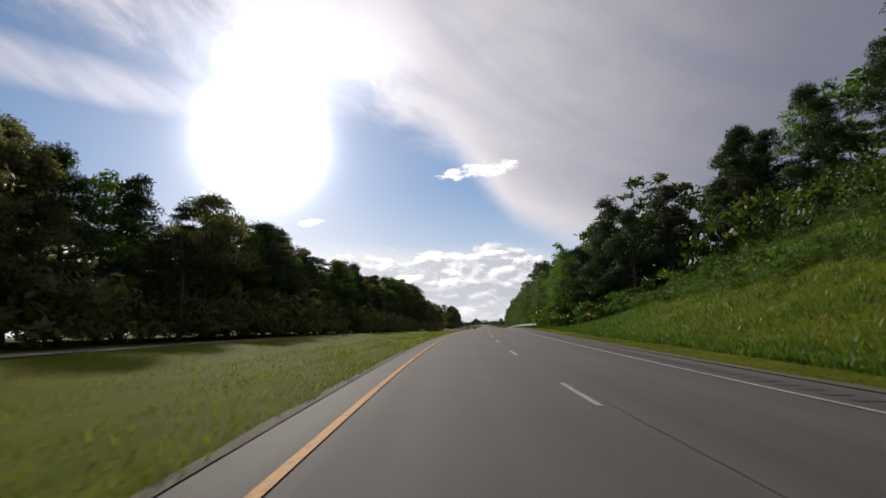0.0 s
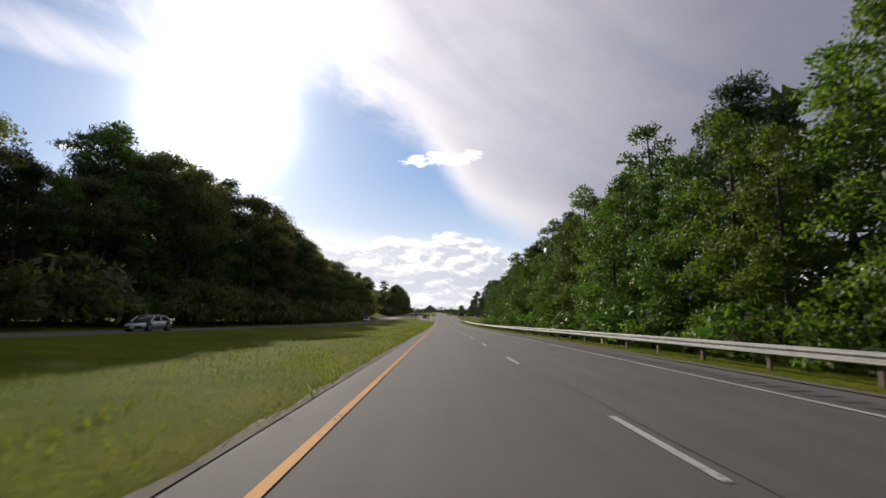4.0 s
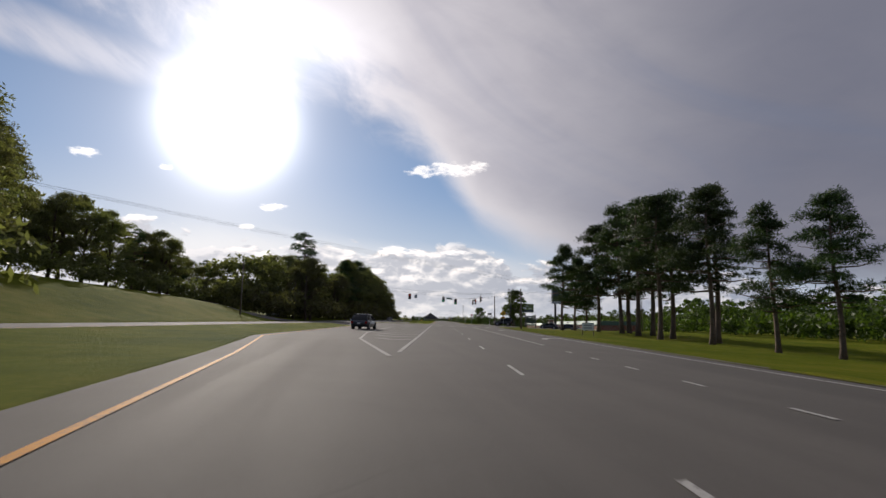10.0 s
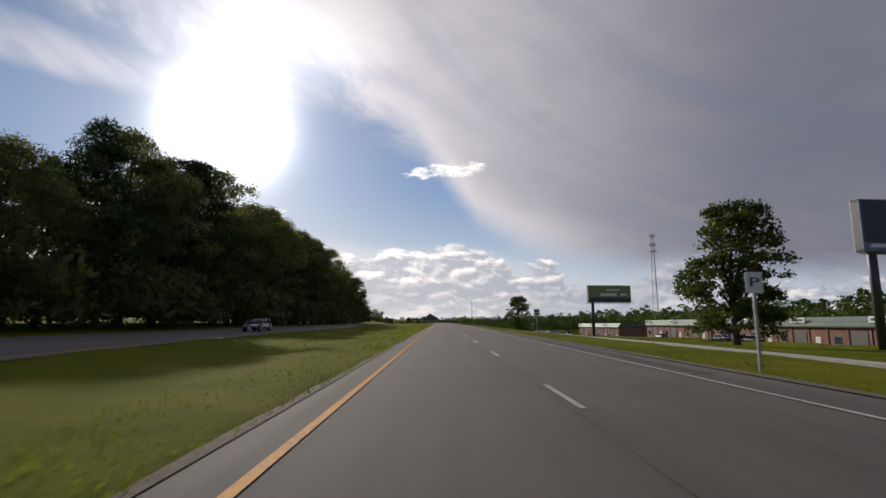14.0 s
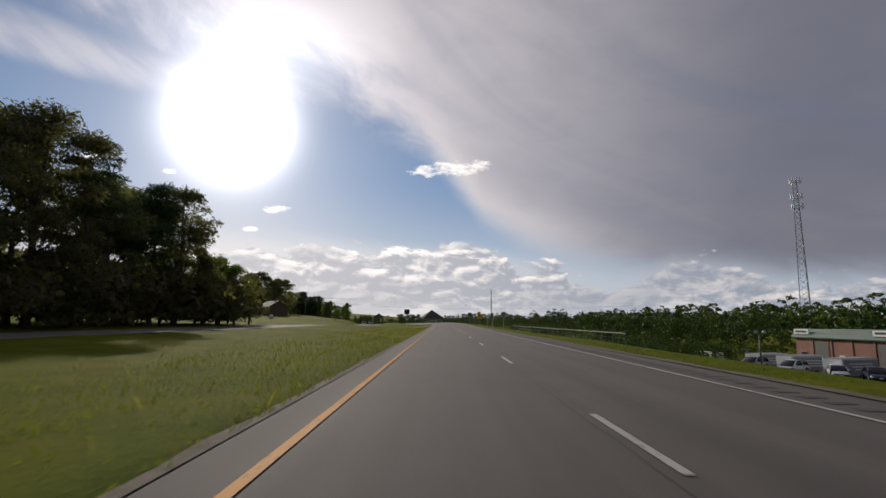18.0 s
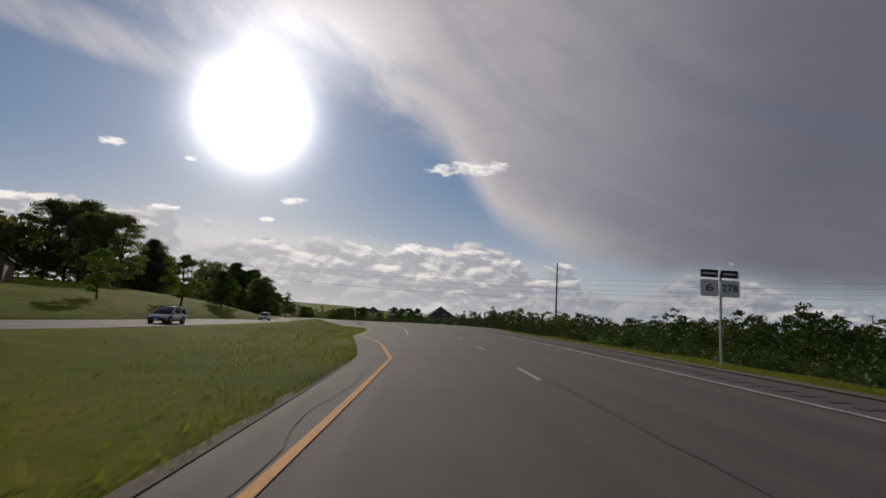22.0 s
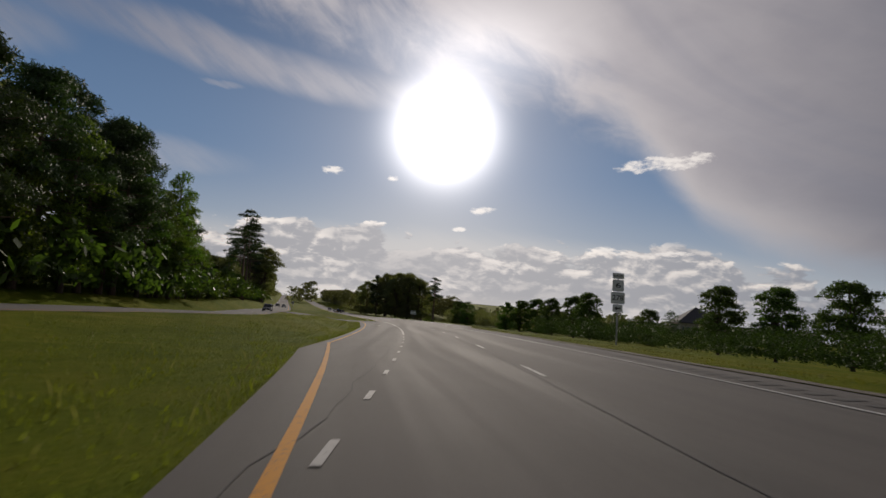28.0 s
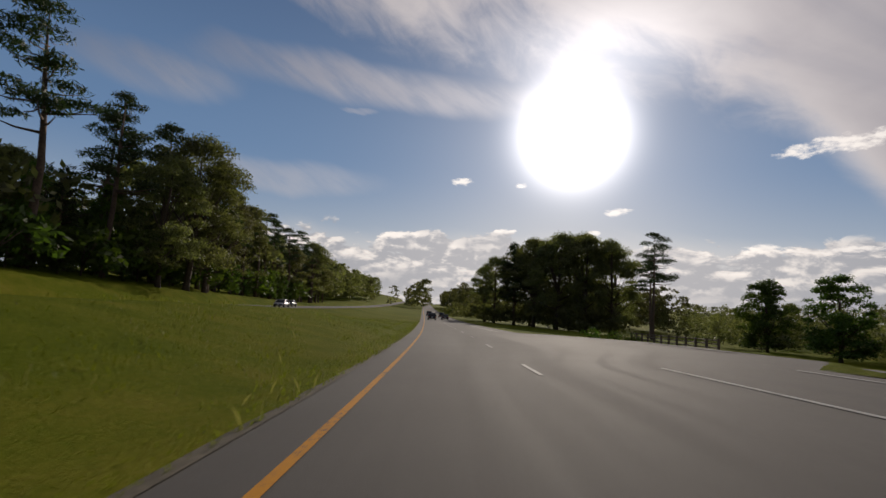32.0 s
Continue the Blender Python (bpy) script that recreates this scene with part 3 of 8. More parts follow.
# height beside the road at u = 10, 16, 26, 40, 70, 160 (right)
RIGHT = ((-150, -0.2, 2.6, 9.0, 13.0, 15.0, 15.0), (12, -0.2, 2.6, 9.0, 13.0, 15.0, 15.0), (45, -0.2, 1.8, 6.8, 11.0, 13.0, 13.0), (72, -0.3, 0.2, 2.0, 4.5, 6.0, 6.0), (110, -0.4, -0.7, -0.8, -0.8, 0.0, 0.0),
         (290, -0.4, -0.8, -1.2, -1.5, -1.5, -2.0), (340, -0.5, -0.9, -1.4, -1.9, -2.2, -3.0), (400, -0.3, -0.6, -1.2, -1.7, -2.2, -3.0), (460, -0.1, -0.2, -0.4, -0.6, -1.5, -3.0), (540, -0.2, -0.4, -0.8, -1.2, -2.0, -3.0), (600, -0.2, -0.9, -1.8, -2.5, -3.0, -3.0),
         (680, -0.3, -1.6, -2.8, -3.8, -4.5, -3.0), (750, -0.3, -2.2, -4.0, -5.5, -6.5, -3.0), (800, -0.4, -2.4, -4.0, -5.0, -6.0, -3.0), (850, -0.4, -1.5, -2.6, -3.5, -4.5, -3.5), (920, -0.2, -0.5, -1.5, -2.6, -4.0, -4.0),
         (960, -0.2, -0.4, -0.9, -1.8, -3.5, -4.5), (1000, -0.2, -0.3, -0.7, -1.4, -3.0, -5.0), (1151, -0.2, -0.3, -0.7, -1.4, -2.4, -4.0), (1300, -0.2, -0.3, -0.5, -1.0, -1.0, 2.0), (1900, 0, 0, 1, 3, 8, 14))
# left, beyond the other carriageway: u = -32, -42, -60, -100, -180
LEFT = ((-150, 0.2, 0.8, 1.5, 2, 2), (330, 0.2, 0.6, 1.2, 2, 2), (370, 0.5, 2.0, 4.5, 6, 7), (430, 0.8, 4.4, 6.6, 8, 8), (462, 0.6, 3.4, 5.6, 6, 6), (488, 0.2, 0.8, 1.5, 2, 2), (700, 0.1, 0.3, 0.6, 1, 1), (780, 0.2, 0.6, 1.4, 2.5, 4), (830, 0.8, 1.4, 2.2, 3.2, 4),
        (880, 1.8, 3.0, 4.0, 4.6, 5), (930, 1.6, 3.6, 5.6, 7.0, 8), (960, 0.8, 2.4, 4.5, 7.0, 9), (1010, 1.0, 1.8, 2.8, 4.0, 5), (1090, 1.4, 2.6, 3.6, 5.0, 6), (1150, 2.2, 4.2, 5.2, 6.0, 8), (1220, 2.0, 3.6, 5.0, 7.0, 9), (1300, 0.8, 1.6, 3.0, 6.0, 9), (1900, 4, 6, 9, 14, 18))
# near and far edge of the other carriageway, and its height over this one
OPPOSITE = ((-150, -14.5, -22.5, 0.1), (0, -15.5, -23.5, 0.1), (100, -18.5, -26.5, 0.2), (200, -21.5, -29.5, 0.3), (400, -21.0, -29.0, 0.3), (450, -21.0, -29.0, 0.15), (482, -21.0, -29.0, 0.12), (486, -6.8, -29.0, 0.1), (510, -8.5, -29.2, 0.1), (524, -12.3, -29.2, 0.1), (540, -13.5, -29.3, 0.1), (600, -14.5, -29.4, 0.1), (650, -21.0, -29.5, 0.1), (700, -21.5, -29.5, 0.1), (780, -21.5, -29.5, 0.2), (870, -20.5, -28.5, 0.5), (915, -20.5, -28.5, 0.3), (940, -20.5, -29.0, 0.3), (948, -5.0, -29.0, 0.3), (998, -7.0, -29.8, 0.6), (1005, -13.0, -30.0, 0.75), (1012, -22.0, -30.0, 0.85), (1060, -22.0, -30.0, 0.9), (1098, -22.5, -30.5, 0.6), (1116, -22.5, -30.5, 0.9), (1130, -22.5, -30.5, 1.15), (1151, -22.5, -30.5, 1.2), (1300, -22.5, -30.5, 1.2), (1900, -22.5, -30.5, 1.0))
# extra paved width for turning lanes: left edge and right edge of the pavement
EDGES = ((-150, -2.15, 6.7), (330, -2.15, 6.7), (360, -2.2, 6.9), (366, -3.2, 9.0), (372, -4.4, 9.3), (386, -7.6, 9.6), (400, -11.2, 9.7), (440, -12.2, 9.8), (446, -12.4, 9.8), (452, -20.5, 9.85), (457, -20.5, 10.2), (462, -20.5, 12.0), (467, -20.5, 16.0), (482, -20.5, 16.0), (485, -8.0, 11.0), (490, -2.3, 7.4), (500, -2.1, 6.7),
         (744, -2.15, 6.7), (747, -6.5, 6.8), (751, -6.5, 6.8), (755, -2.4, 6.7), (800, -2.15, 6.7), (815, -2.6, 6.7), (838, -5.7, 6.8), (858, -5.9, 8.6), (868, -6.4, 9.8), (883, -8.4, 9.8), (898, -10.4, 9.8), (910, -12.2, 9.8), (917, -12.6, 10.4), (924, -13.0, 14.0), (933, -13.6, 14.0), (936, -20.0, 14.0), (944, -20.0, 14.0), (952, -4.0, 7.2), (958, -2.2, 6.7),
         (1012, -2.2, 6.7), (1030, -5.4, 6.7), (1070, -5.8, 6.9), (1082, -6.2, 9.2), (1096, -6.3, 9.6), (1110, -6.4, 9.6), (1113.5, -6.2, 9.6), (1117.5, -2.3, 9.6), (1165, -2.2, 10.2), (1172, -2.2, 16.0), (1190, -2.2, 16.0), (1196, -2.2, 7.0), (1900, -2.2, 6.7))


def lift(s, u):
    """Height of the ground over the banked road plane."""
    near_o, far_o, up = near_far(OPPOSITE, s)
    lo, hi = near_far(EDGES, s)
    if u > hi:
        v = near_far(RIGHT, s)
        return float(np.interp(u, (hi, hi + 1.2, 11.5, 16, 26, 40, 70, 160, 450), (0.0, -0.06, v[0], v[1], v[2], v[3], v[4], v[5], v[5] - 2)))
    if u >= lo:
        return float(up * np.interp(u, (near_o, -4.0), (1.0, 0.0)) * np.clip((-lo - 9) / 9, 0, 1))
    if u >= near_o:
        low = float(up * np.interp(lo, (near_o, -4.0), (1.0, 0.0)) * np.clip((-lo - 9) / 9, 0, 1))
        if lo - near_o < 3.2:
            return float(np.interp(u, (near_o, lo), (up, low)))
        dip = (-0.42 if lo > -4 else -0.15) * float(np.interp(lo - near_o, (5, 12), (0, 1)))
        dip += 1.6 * float(np.interp(s, (1122, 1140, 1185, 1230), (0, 1, 1, 0))) + 1.0 * float(np.interp(s, (1036, 1056, 1104, 1114), (0, 1, 1, 0))) + 1.25 * float(np.interp(s, (826, 858, 900, 914), (0, 1, 1, 0)))
        return float(np.interp(u, (near_o, near_o + 1.5, (near_o + lo) / 2, lo - 1.5, lo), (up, up - 0.05, (up + low) / 2 + dip, low - 0.06, low)))
    if u >= far_o:
        return up
    v = near_far(LEFT, s)
    return float(np.interp(-u, (-far_o, 32.5, 42, 60, 100, 180, 450), (up, v[0] + up * 0.5, v[1] + up * 0.5, v[2], v[3], v[4], v[4] + 2)))


def level(s, u):
    """Takes the bank of the road out of the ground far from it."""
    c = min(170.0, max(-170.0, u))
    return 0.0 if c == u else float(W(s, c)[2] - W(s, u)[2])


def at(s, u, dz=0.0):
    """World place on the ground at chainage s and u metres to the right of the reference line."""
    x, y, z = W(s, u)
    return Vector((float(x), float(y), float(z) + lift(s, u) + level(s, u) + dz))


def stand(s, u, turn=0.0, dz=0.0, size=1.0):
    """A pose on the ground, facing along the road, turned by so many degrees."""
    p = at(s, u, dz)
    return Matrix.Translation(p) @ Matrix.Rotation(float(line(s)[3]) + radians(turn), 4, "Z") @ Matrix.Scale(size, 4)


def ribbon(s0, s1, left, right, dz, step=2.0, shape=None, cols=1):
    """A strip that follows the road; left and right are numbers or functions of s."""
    shape = shape or Shape()
    n = max(1, int(math.ceil((s1 - s0) / step)))
    rows = []
    for i in range(n + 1):
        s = s0 + (s1 - s0) * i / n
        a = left(s) if callable(left) else left
        b = right(s) if callable(right) else right
        rows.append([at(s, a + (b - a) * j / cols, dz) for j in range(cols + 1)])
    c = cols + 1
    return shape.add([p for r in rows for p in r], [(i * c + j, i * c + j + 1, (i + 1) * c + j + 1, (i + 1) * c + j) for i in range(n) for j in range(cols)])


def ground_sheet():
    ss = np.concatenate([np.arange(-148, 350, 4.0), np.arange(350, 550, 1.5), np.arange(550, 736, 4.0), np.arange(736, 760, 1.0), np.arange(760, 860, 3.0), np.arange(860, 1018, 1.5), np.arange(1018, 1090, 3.0), np.arange(1090, 1200, 1.5), np.arange(1200, 1290, 4.0), np.arange(1290, 1890, 12.0)])
    fixed = [-440, -320, -220, -150, -110, -84, -66, -54, -46, -40, -36, -33, -31]
    right = [8.2, 9.4, 10.5, 11.5, 13, 15, 17.5, 20, 23, 26.5, 31, 36, 44, 56, 74, 100, 140, 200, 300, 440]
    v, f = [], []
    for s in ss:
        near_o, far_o, up = [float(q) for q in near_far(OPPOSITE, s)]
        lo, hi = [float(q) for q in near_far(EDGES, s)]
        us = fixed + [far_o - 0.05, far_o + 0.2] + [far_o + q * (near_o - far_o) for q in (0.25, 0.5, 0.75)] + [near_o - 0.2, near_o + 0.05] + list(np.linspace(near_o + 1.2, lo - 1.3, 8)) + [lo - 0.6, lo - 0.05, lo + 0.15] + list(np.linspace(lo + 0.4, hi - 0.4, 12)) + [hi - 0.15, hi + 0.05, max(hi + 0.6, 7.3)] + [max(q, hi + 0.7 + 0.02 * i) for i, q in enumerate(right)]
        for u in us:
            sunk = -0.35 if (lo + 0.1 <= u <= hi - 0.1 or far_o + 0.1 <= u <= near_o - 0.1) else 0.0
            rough = 0.0 if -2.4 < u < 9 or sunk else 0.10 * (noise.noise(Vector((s * 0.15, u * 0.3, 0))) + 0.5 * noise.noise(Vector((s * 0.5, u * 0.9, 5))))
            if u < -60 or u > 40:
                rough *= 6
            v.append(at(s, u, sunk + rough))
        n = len(us)
    for i in range(len(ss) - 1):
        f += [(i * n + j, i * n + j + 1, (i + 1) * n + j + 1, (i + 1) * n + j) for j in range(n - 1)]
    return Shape().add(v, f)


structure("ground", ground_sheet(), GRASS, "mown green and yellowing roadside grass with rough patches", "grass", True)
far = Shape()
for i in range(24):
    a, b = 6.28319 * i / 24, 6.28319 * (i + 1) / 24
    far.add([(0, 600, -26), (4200 * math.cos(a), 600 + 4200 * math.sin(a), -26), (4200 * math.cos(b), 600 + 4200 * math.sin(b), -26)], [(0, 1, 2)])
structure("far_ground", far, LEAF_HAZED, "wooded plain reaching to the horizon", "land")

# ---- carriageways and markings ----
def paved(name, s0, s1, left, right, cols, mat, label, dz=0.0):
    sh = ribbon(s0, s1, left, right, dz, 2.0, None, cols)
    me = sh.mesh(name, mat, True)
    layer = me.uv_layers.new(name="UVMap")
    c = cols + 1
    n = len(sh.v) // c
    uv = np.zeros((len(me.loops), 2))
    idx = np.zeros(len(me.loops), int)
    me.loops.foreach_get("vertex_index", idx)
    uv[:, 0], uv[:, 1] = (idx % c) / cols * 9.0, s0 + (idx // c) / max(1, n - 1) * (s1 - s0)
    layer.data.foreach_set("uv", uv.ravel())
    return structure(name, me, mat, label, "road")


EDGE_L = lambda s: float(near_far(EDGES, s)[0])
EDGE_R = lambda s: float(near_far(EDGES, s)[1])
OPP_N = lambda s: float(near_far(OPPOSITE, s)[0])
OPP_F = lambda s: float(near_far(OPPOSITE, s)[1])
LANE_L, LANE_M, LANE_R = -1.45, 1.93, 5.33
paved("road", -148, 1880, EDGE_L, EDGE_R, 14, ASPHALT, "worn grey two-lane asphalt carriageway with turning lanes")
paved("opposite_road", -148, 1880, OPP_F, OPP_N, 6, ASPHALT_OLD, "pale asphalt carriageway across the grass median", 0.004)
# soil strips along the asphalt
for nm, s0, s1, off in (("soil_edge", -148, 452, 0), ("soil_edge", 492, 735, 0), ("soil_edge", 760, 922, 0), ("soil_edge", 955, 1164, 0)):
    structure(nm, ribbon(s0, s1, lambda s: EDGE_R(s) - 0.03, lambda s: EDGE_R(s) + 0.45 + 0.3 * noise.noise(Vector((s * 0.4, 0, 0))), 0.022, 1.5), GRAVEL, "bare soil and gravel strip beside the asphalt", "soil")
for s0, s1 in ((-148, 362), (494, 741), (762, 812), (962, 1010), (1119, 1500)):
    structure("soil_edge", ribbon(s0, s1, lambda s: EDGE_L(s) - 0.16 + 0.14 * noise.noise(Vector((s * 0.7, 4, 0))), lambda s: EDGE_L(s) + 0.02, 0.012, 1.0), GRAVEL, "bare soil strip between asphalt and median grass", "soil")


def stripe(name, s0, s1, a, w, mat, b=None, dz=0.012):
    """A painted line from s0 to s1, at a (or gliding from a to b), w wide."""
    g = lambda s: a if b is None else a + (b - a) * (s - s0) / (s1 - s0)
    return structure(name, ribbon(s0, s1, lambda s: g(s) - w / 2, lambda s: g(s) + w / 2, dz), mat, "", "road marking")


def bar(name, points, w, mat, dz=0.013):
    """A painted bar through (s, u) points."""
    sh = Shape()
    for (s0, u0), (s1, u1) in zip(points, points[1:]):
        n = max(1, int(math.hypot(s1 - s0, u1 - u0) / 1.5))
        d = Vector((s1 - s0, u1 - u0)).normalized() * w / 2
        q = [(s0 + (s1 - s0) * i / n, u0 + (u1 - u0) * i / n) for i in range(n + 1)]
        v = [p for s, u in q for p in (at(s - d.y, u + d.x, dz), at(s + d.y, u - d.x, dz))]
        sh.add(v, [(2 * i, 2 * i + 1, 2 * i + 3, 2 * i + 2) for i in range(n)])
    return structure(name, sh, mat, "", "road marking")


for s0, s1 in ((-148, 362), (496, 743), (756, 814), (962, 1012), (1118, 1880)):
    stripe("yellow_edge_line", s0, s1, LANE_L, 0.115, YELLOW)
bar("yellow_edge_line", [(814, -1.45), (824, -2.6), (838, -5.0), (858, -5.3), (868, -5.8), (883, -7.8)], 0.14, YELLOW)
bar("yellow_edge_line", [(1012, -1.45), (1022, -3.0), (1034, -4.9), (1096, -5.6), (1110, -5.7), (1113, -6.2), (1117, -9.6)], 0.14, YELLOW)
for s0, s1 in ((-148, 362), (494, 858), (956, 1072), (1196, 1880)):
    stripe("white_edge_line", s0, s1, LANE_R, 0.105, WHITE)
for s0, s1 in ((396, 452), (880, 922), (1094, 1164)):
    stripe("white_lane_line", s0, s1, LANE_R + 0.1, 0.13, WHITE)
for s0, s1, e in ((362, 444, 8.9), (868, 918, 9.1), (1080, 1164, 8.9)):
    bar("white_edge_line", [(s0, LANE_R), (s0 + 14, e), (s1, e)], 0.12, WHITE)
# dark joint along the lane line, and wandering cracks
for s0, s1, u in ((-60, 362, 2.12), (494, 742, 1.76), (760, 868, 2.12), (960, 1080, 1.76)):
    wob = lambda s: u + 0.05 * noise.noise(Vector((s * 0.6, 2, u))) + 0.04 * noise.noise(Vector((s * 2.1, 9, u)))
    structure("tar_joint", ribbon(s0, s1, lambda s: wob(s) - 0.009, lambda s: wob(s) + 0.009, 0.009, 0.6), GROOVE, "dark tar joint along the middle of the road", "road marking")
for s0, s1, u in ((985, 1052, -1.85), (800, 846, -1.75)):
    wob = lambda s: u + 0.3 * noise.noise(Vector((s * 0.25, 2, u))) + 0.12 * noise.noise(Vector((s * 1.1, 9, u)))
    structure("road_crack", ribbon(s0, s1, lambda s: wob(s) - 0.008, lambda s: wob(s) + 0.008, 0.009, 0.5), GROOVE, "dark wandering crack sealed with tar", "road marking")
# lane dashes
DASH = 10.1
for i in range(-12, 180):
    s = 7.25 + i * DASH if i < 45 else 697.3 + (i - 66) * DASH
    if 452 < s < 484 or s > 1700:
        continue
    stripe("lane_dash", s, s + 2.55, LANE_M, 0.10, WHITE)
    stripe("lane_dash", s, s + 2.55, OPP_F(s) + 4.0, 0.10, WHITE)
for s0, s1, u in ((366, 396, LANE_R), (860, 880, LANE_R), (1074, 1094, LANE_R), (1014, 1046, LANE_L)):
    for i in range(int((s1 - s0) / 3.4)):
        stripe("short_dash", s0 + i * 3.4, s0 + i * 3.4 + 0.9, u, 0.10, WHITE)
for s0, s1 in ((-148, 450), (490, 735), (760, 922), (950, 1110), (1124, 1500)):
    structure("yellow_edge_line", ribbon(s0, s1, lambda s: OPP_N(s) - 0.75, lambda s: OPP_N(s) - 0.6, 0.012), YELLOW, "", "road marking")
    structure("white_edge_line", ribbon(s0, s1, lambda s: OPP_F(s) + 0.6, lambda s: OPP_F(s) + 0.75, 0.012), WHITE, "", "road marking")
# left turning lanes with hatched strips
stripe("hatch_line", 388, 459, LANE_L, 0.17, WHITE)
bar("hatch_line", [(386, -1.6), (399, -4.6), (411, -5.9), (446, -6.6), (456.4, -5.3)], 0.17, WHITE)
for i in range(13):
    s = 399.6 + i * 4.6
    wide = min(1.0, 0.55 + 0.15 * i)
    bar("hatch_bar", [(s + 1.9 * wide, -1.55 - 4.2 * wide), (s - 0.9, -1.5 - 2.1 * wide), (s, LANE_L)], 0.32, WHITE)
stripe("white_lane_line", 838, 872, LANE_L, 0.13, WHITE)
stripe("hatch_line", 872, 932, LANE_L, 0.17, WHITE)
bar("hatch_line", [(872, -1.6), (886, -3.1), (906, -4.7), (915, -6.4)], 0.16, WHITE)
bar("nose_line", [(929.4, -1.9), (932.8, -3.7), (936.5, -5.4), (940.5, -6.8), (946, -8.8), (953, -10.4)], 0.15, WHITE)
for i in range(11):
    s = 881 + i * 4.6
    lo = -2.6 - 0.13 * i if i < 5 else -4.1
    bar("hatch_bar", [(s + 1.6, lo), (s - 0.3, lo + 1.2), (s, LANE_L)] if i < 6 else [(s - 0.6, lo), (s, LANE_L)], 0.26, WHITE)
bar("yellow_edge_line", [(366, -1.5), (386, -6.6), (400, -10.6), (446, -11.7)], 0.13, YELLOW)
stripe("white_lane_line", 1046, 1112, LANE_L, 0.13, WHITE)
# crosswalks and stop lines at the signals
for s0, s1 in ((457.0, 461.0), (480.4, 483.2)):
    for s in (s0, s1):
        bar("crosswalk_line", [(s + 0.9, -9.5), (s + 0.25, -5.0), (s, 0.0), (s + 0.1, 5.0), (s + 0.4, 9.5)], 0.17, WHITE)
    for u in (-8.3, -7.5, -5.2, -4.5, -2.0, -1.5, -0.35, 0.2, 1.95, 2.4, 4.0, 4.5, 6.6, 7.2):
        q = 0.25 * abs(u) / 5
        bar("crosswalk_bar", [(s0 + 0.2 + q, u), (s1 - 0.2 + q, u - 0.12 * (u > 0) + 0.1)], 0.2, WHITE)
stripe("stop_line", 454.6, 455.1, 1.95, 6.6, WHITE)
bar("corner_line", [(491, 4.8), (482.6, 7.4), (481, 9.6)], 0.14, WHITE)
bar("corner_line", [(490.5, 5.6), (483.6, 9.2)], 0.14, WHITE)
bar("corner_line", [(489.6, 6.4), (484.6, 10.4)], 0.14, WHITE)
bar("corner_line", [(488.4, 7.2), (485.6, 11.0)], 0.14, WHITE)
bar("nose_line", [(498, -1.45), (487, -2.0), (485.2, -3.2), (486, -5.0), (488.4, -6.6), (492, -7.0)], 0.13, YELLOW)
for i in range(6):
    bar("hatch_bar", [(927 + i * 2.4, 5.3 + 0.1 * i), (924.5 + i * 2.4, 8.6)], 0.14, WHITE)


def arrow(s, u, way=1, turn=0):
    """A turning arrow painted on a lane."""
    shaft = [(0.2 + 0.24 * i, 0.62 * (i / 10) ** 2.2 * turn) for i in range(11)]
    sh = Shape()
    v = []
    for i, (a, b) in enumerate(shaft):
        w = 0.16 + 0.012 * i
        bend = 0.9 * (i / 10) ** 1.6 * turn
        v += [at(s + way * (a + w * math.sin(bend)), u + b - w * math.cos(bend), 0.013), at(s + way * (a - w * math.sin(bend)), u + b + w * math.cos(bend), 0.013)]
    sh.add(v, [(2 * i, 2 * i + 1, 2 * i + 3, 2 * i + 2) for i in range(10)])
    sh.add([at(s + way * a, u + b * turn, 0.0135) for a, b in ((2.15, 0.35), (3.15, 0.75), (2.75, 1.45))], [(0, 1, 2)])
    structure("turn_arrow", sh, WHITE, "", "road marking")


for s, u, d in ((404, 7.3, 1), (430, 7.3, 1), (448, 7.3, 1), (430, -8.9, -1), (447, -9.1, -1), (888, 7.4, 1), (908, 7.4, 1), (893, -8.2, -1), (925, -11.6, -1), (1077.5, -3.6, -1), (1103.5, -3.5, -1), (1104, 7.2, 1), (1150, 7.2, 1)):
    arrow(s, u, 1, d)
# rumble strip: a row of grooves beside the right edge line
for s0, s1 in ((-20, 358), (520, 735), (756, 852), (958, 1068)):
    sh = Shape()
    for i in range(int((s1 - s0) / 0.6)):
        s = s0 + i * 0.6
        sh.add([at(s, 5.72, 0.009), at(s, 6.12, 0.009), at(s + 0.24, 6.12, 0.009), at(s + 0.24, 5.72, 0.009)], [(0, 1, 2, 3)])
    structure("rumble_strip", sh, GROOVE, "row of dark rumble grooves on the asphalt shoulder", "rumble strip", False, "stuff")

# ---- trees ----
RNG = np.random.default_rng(11)


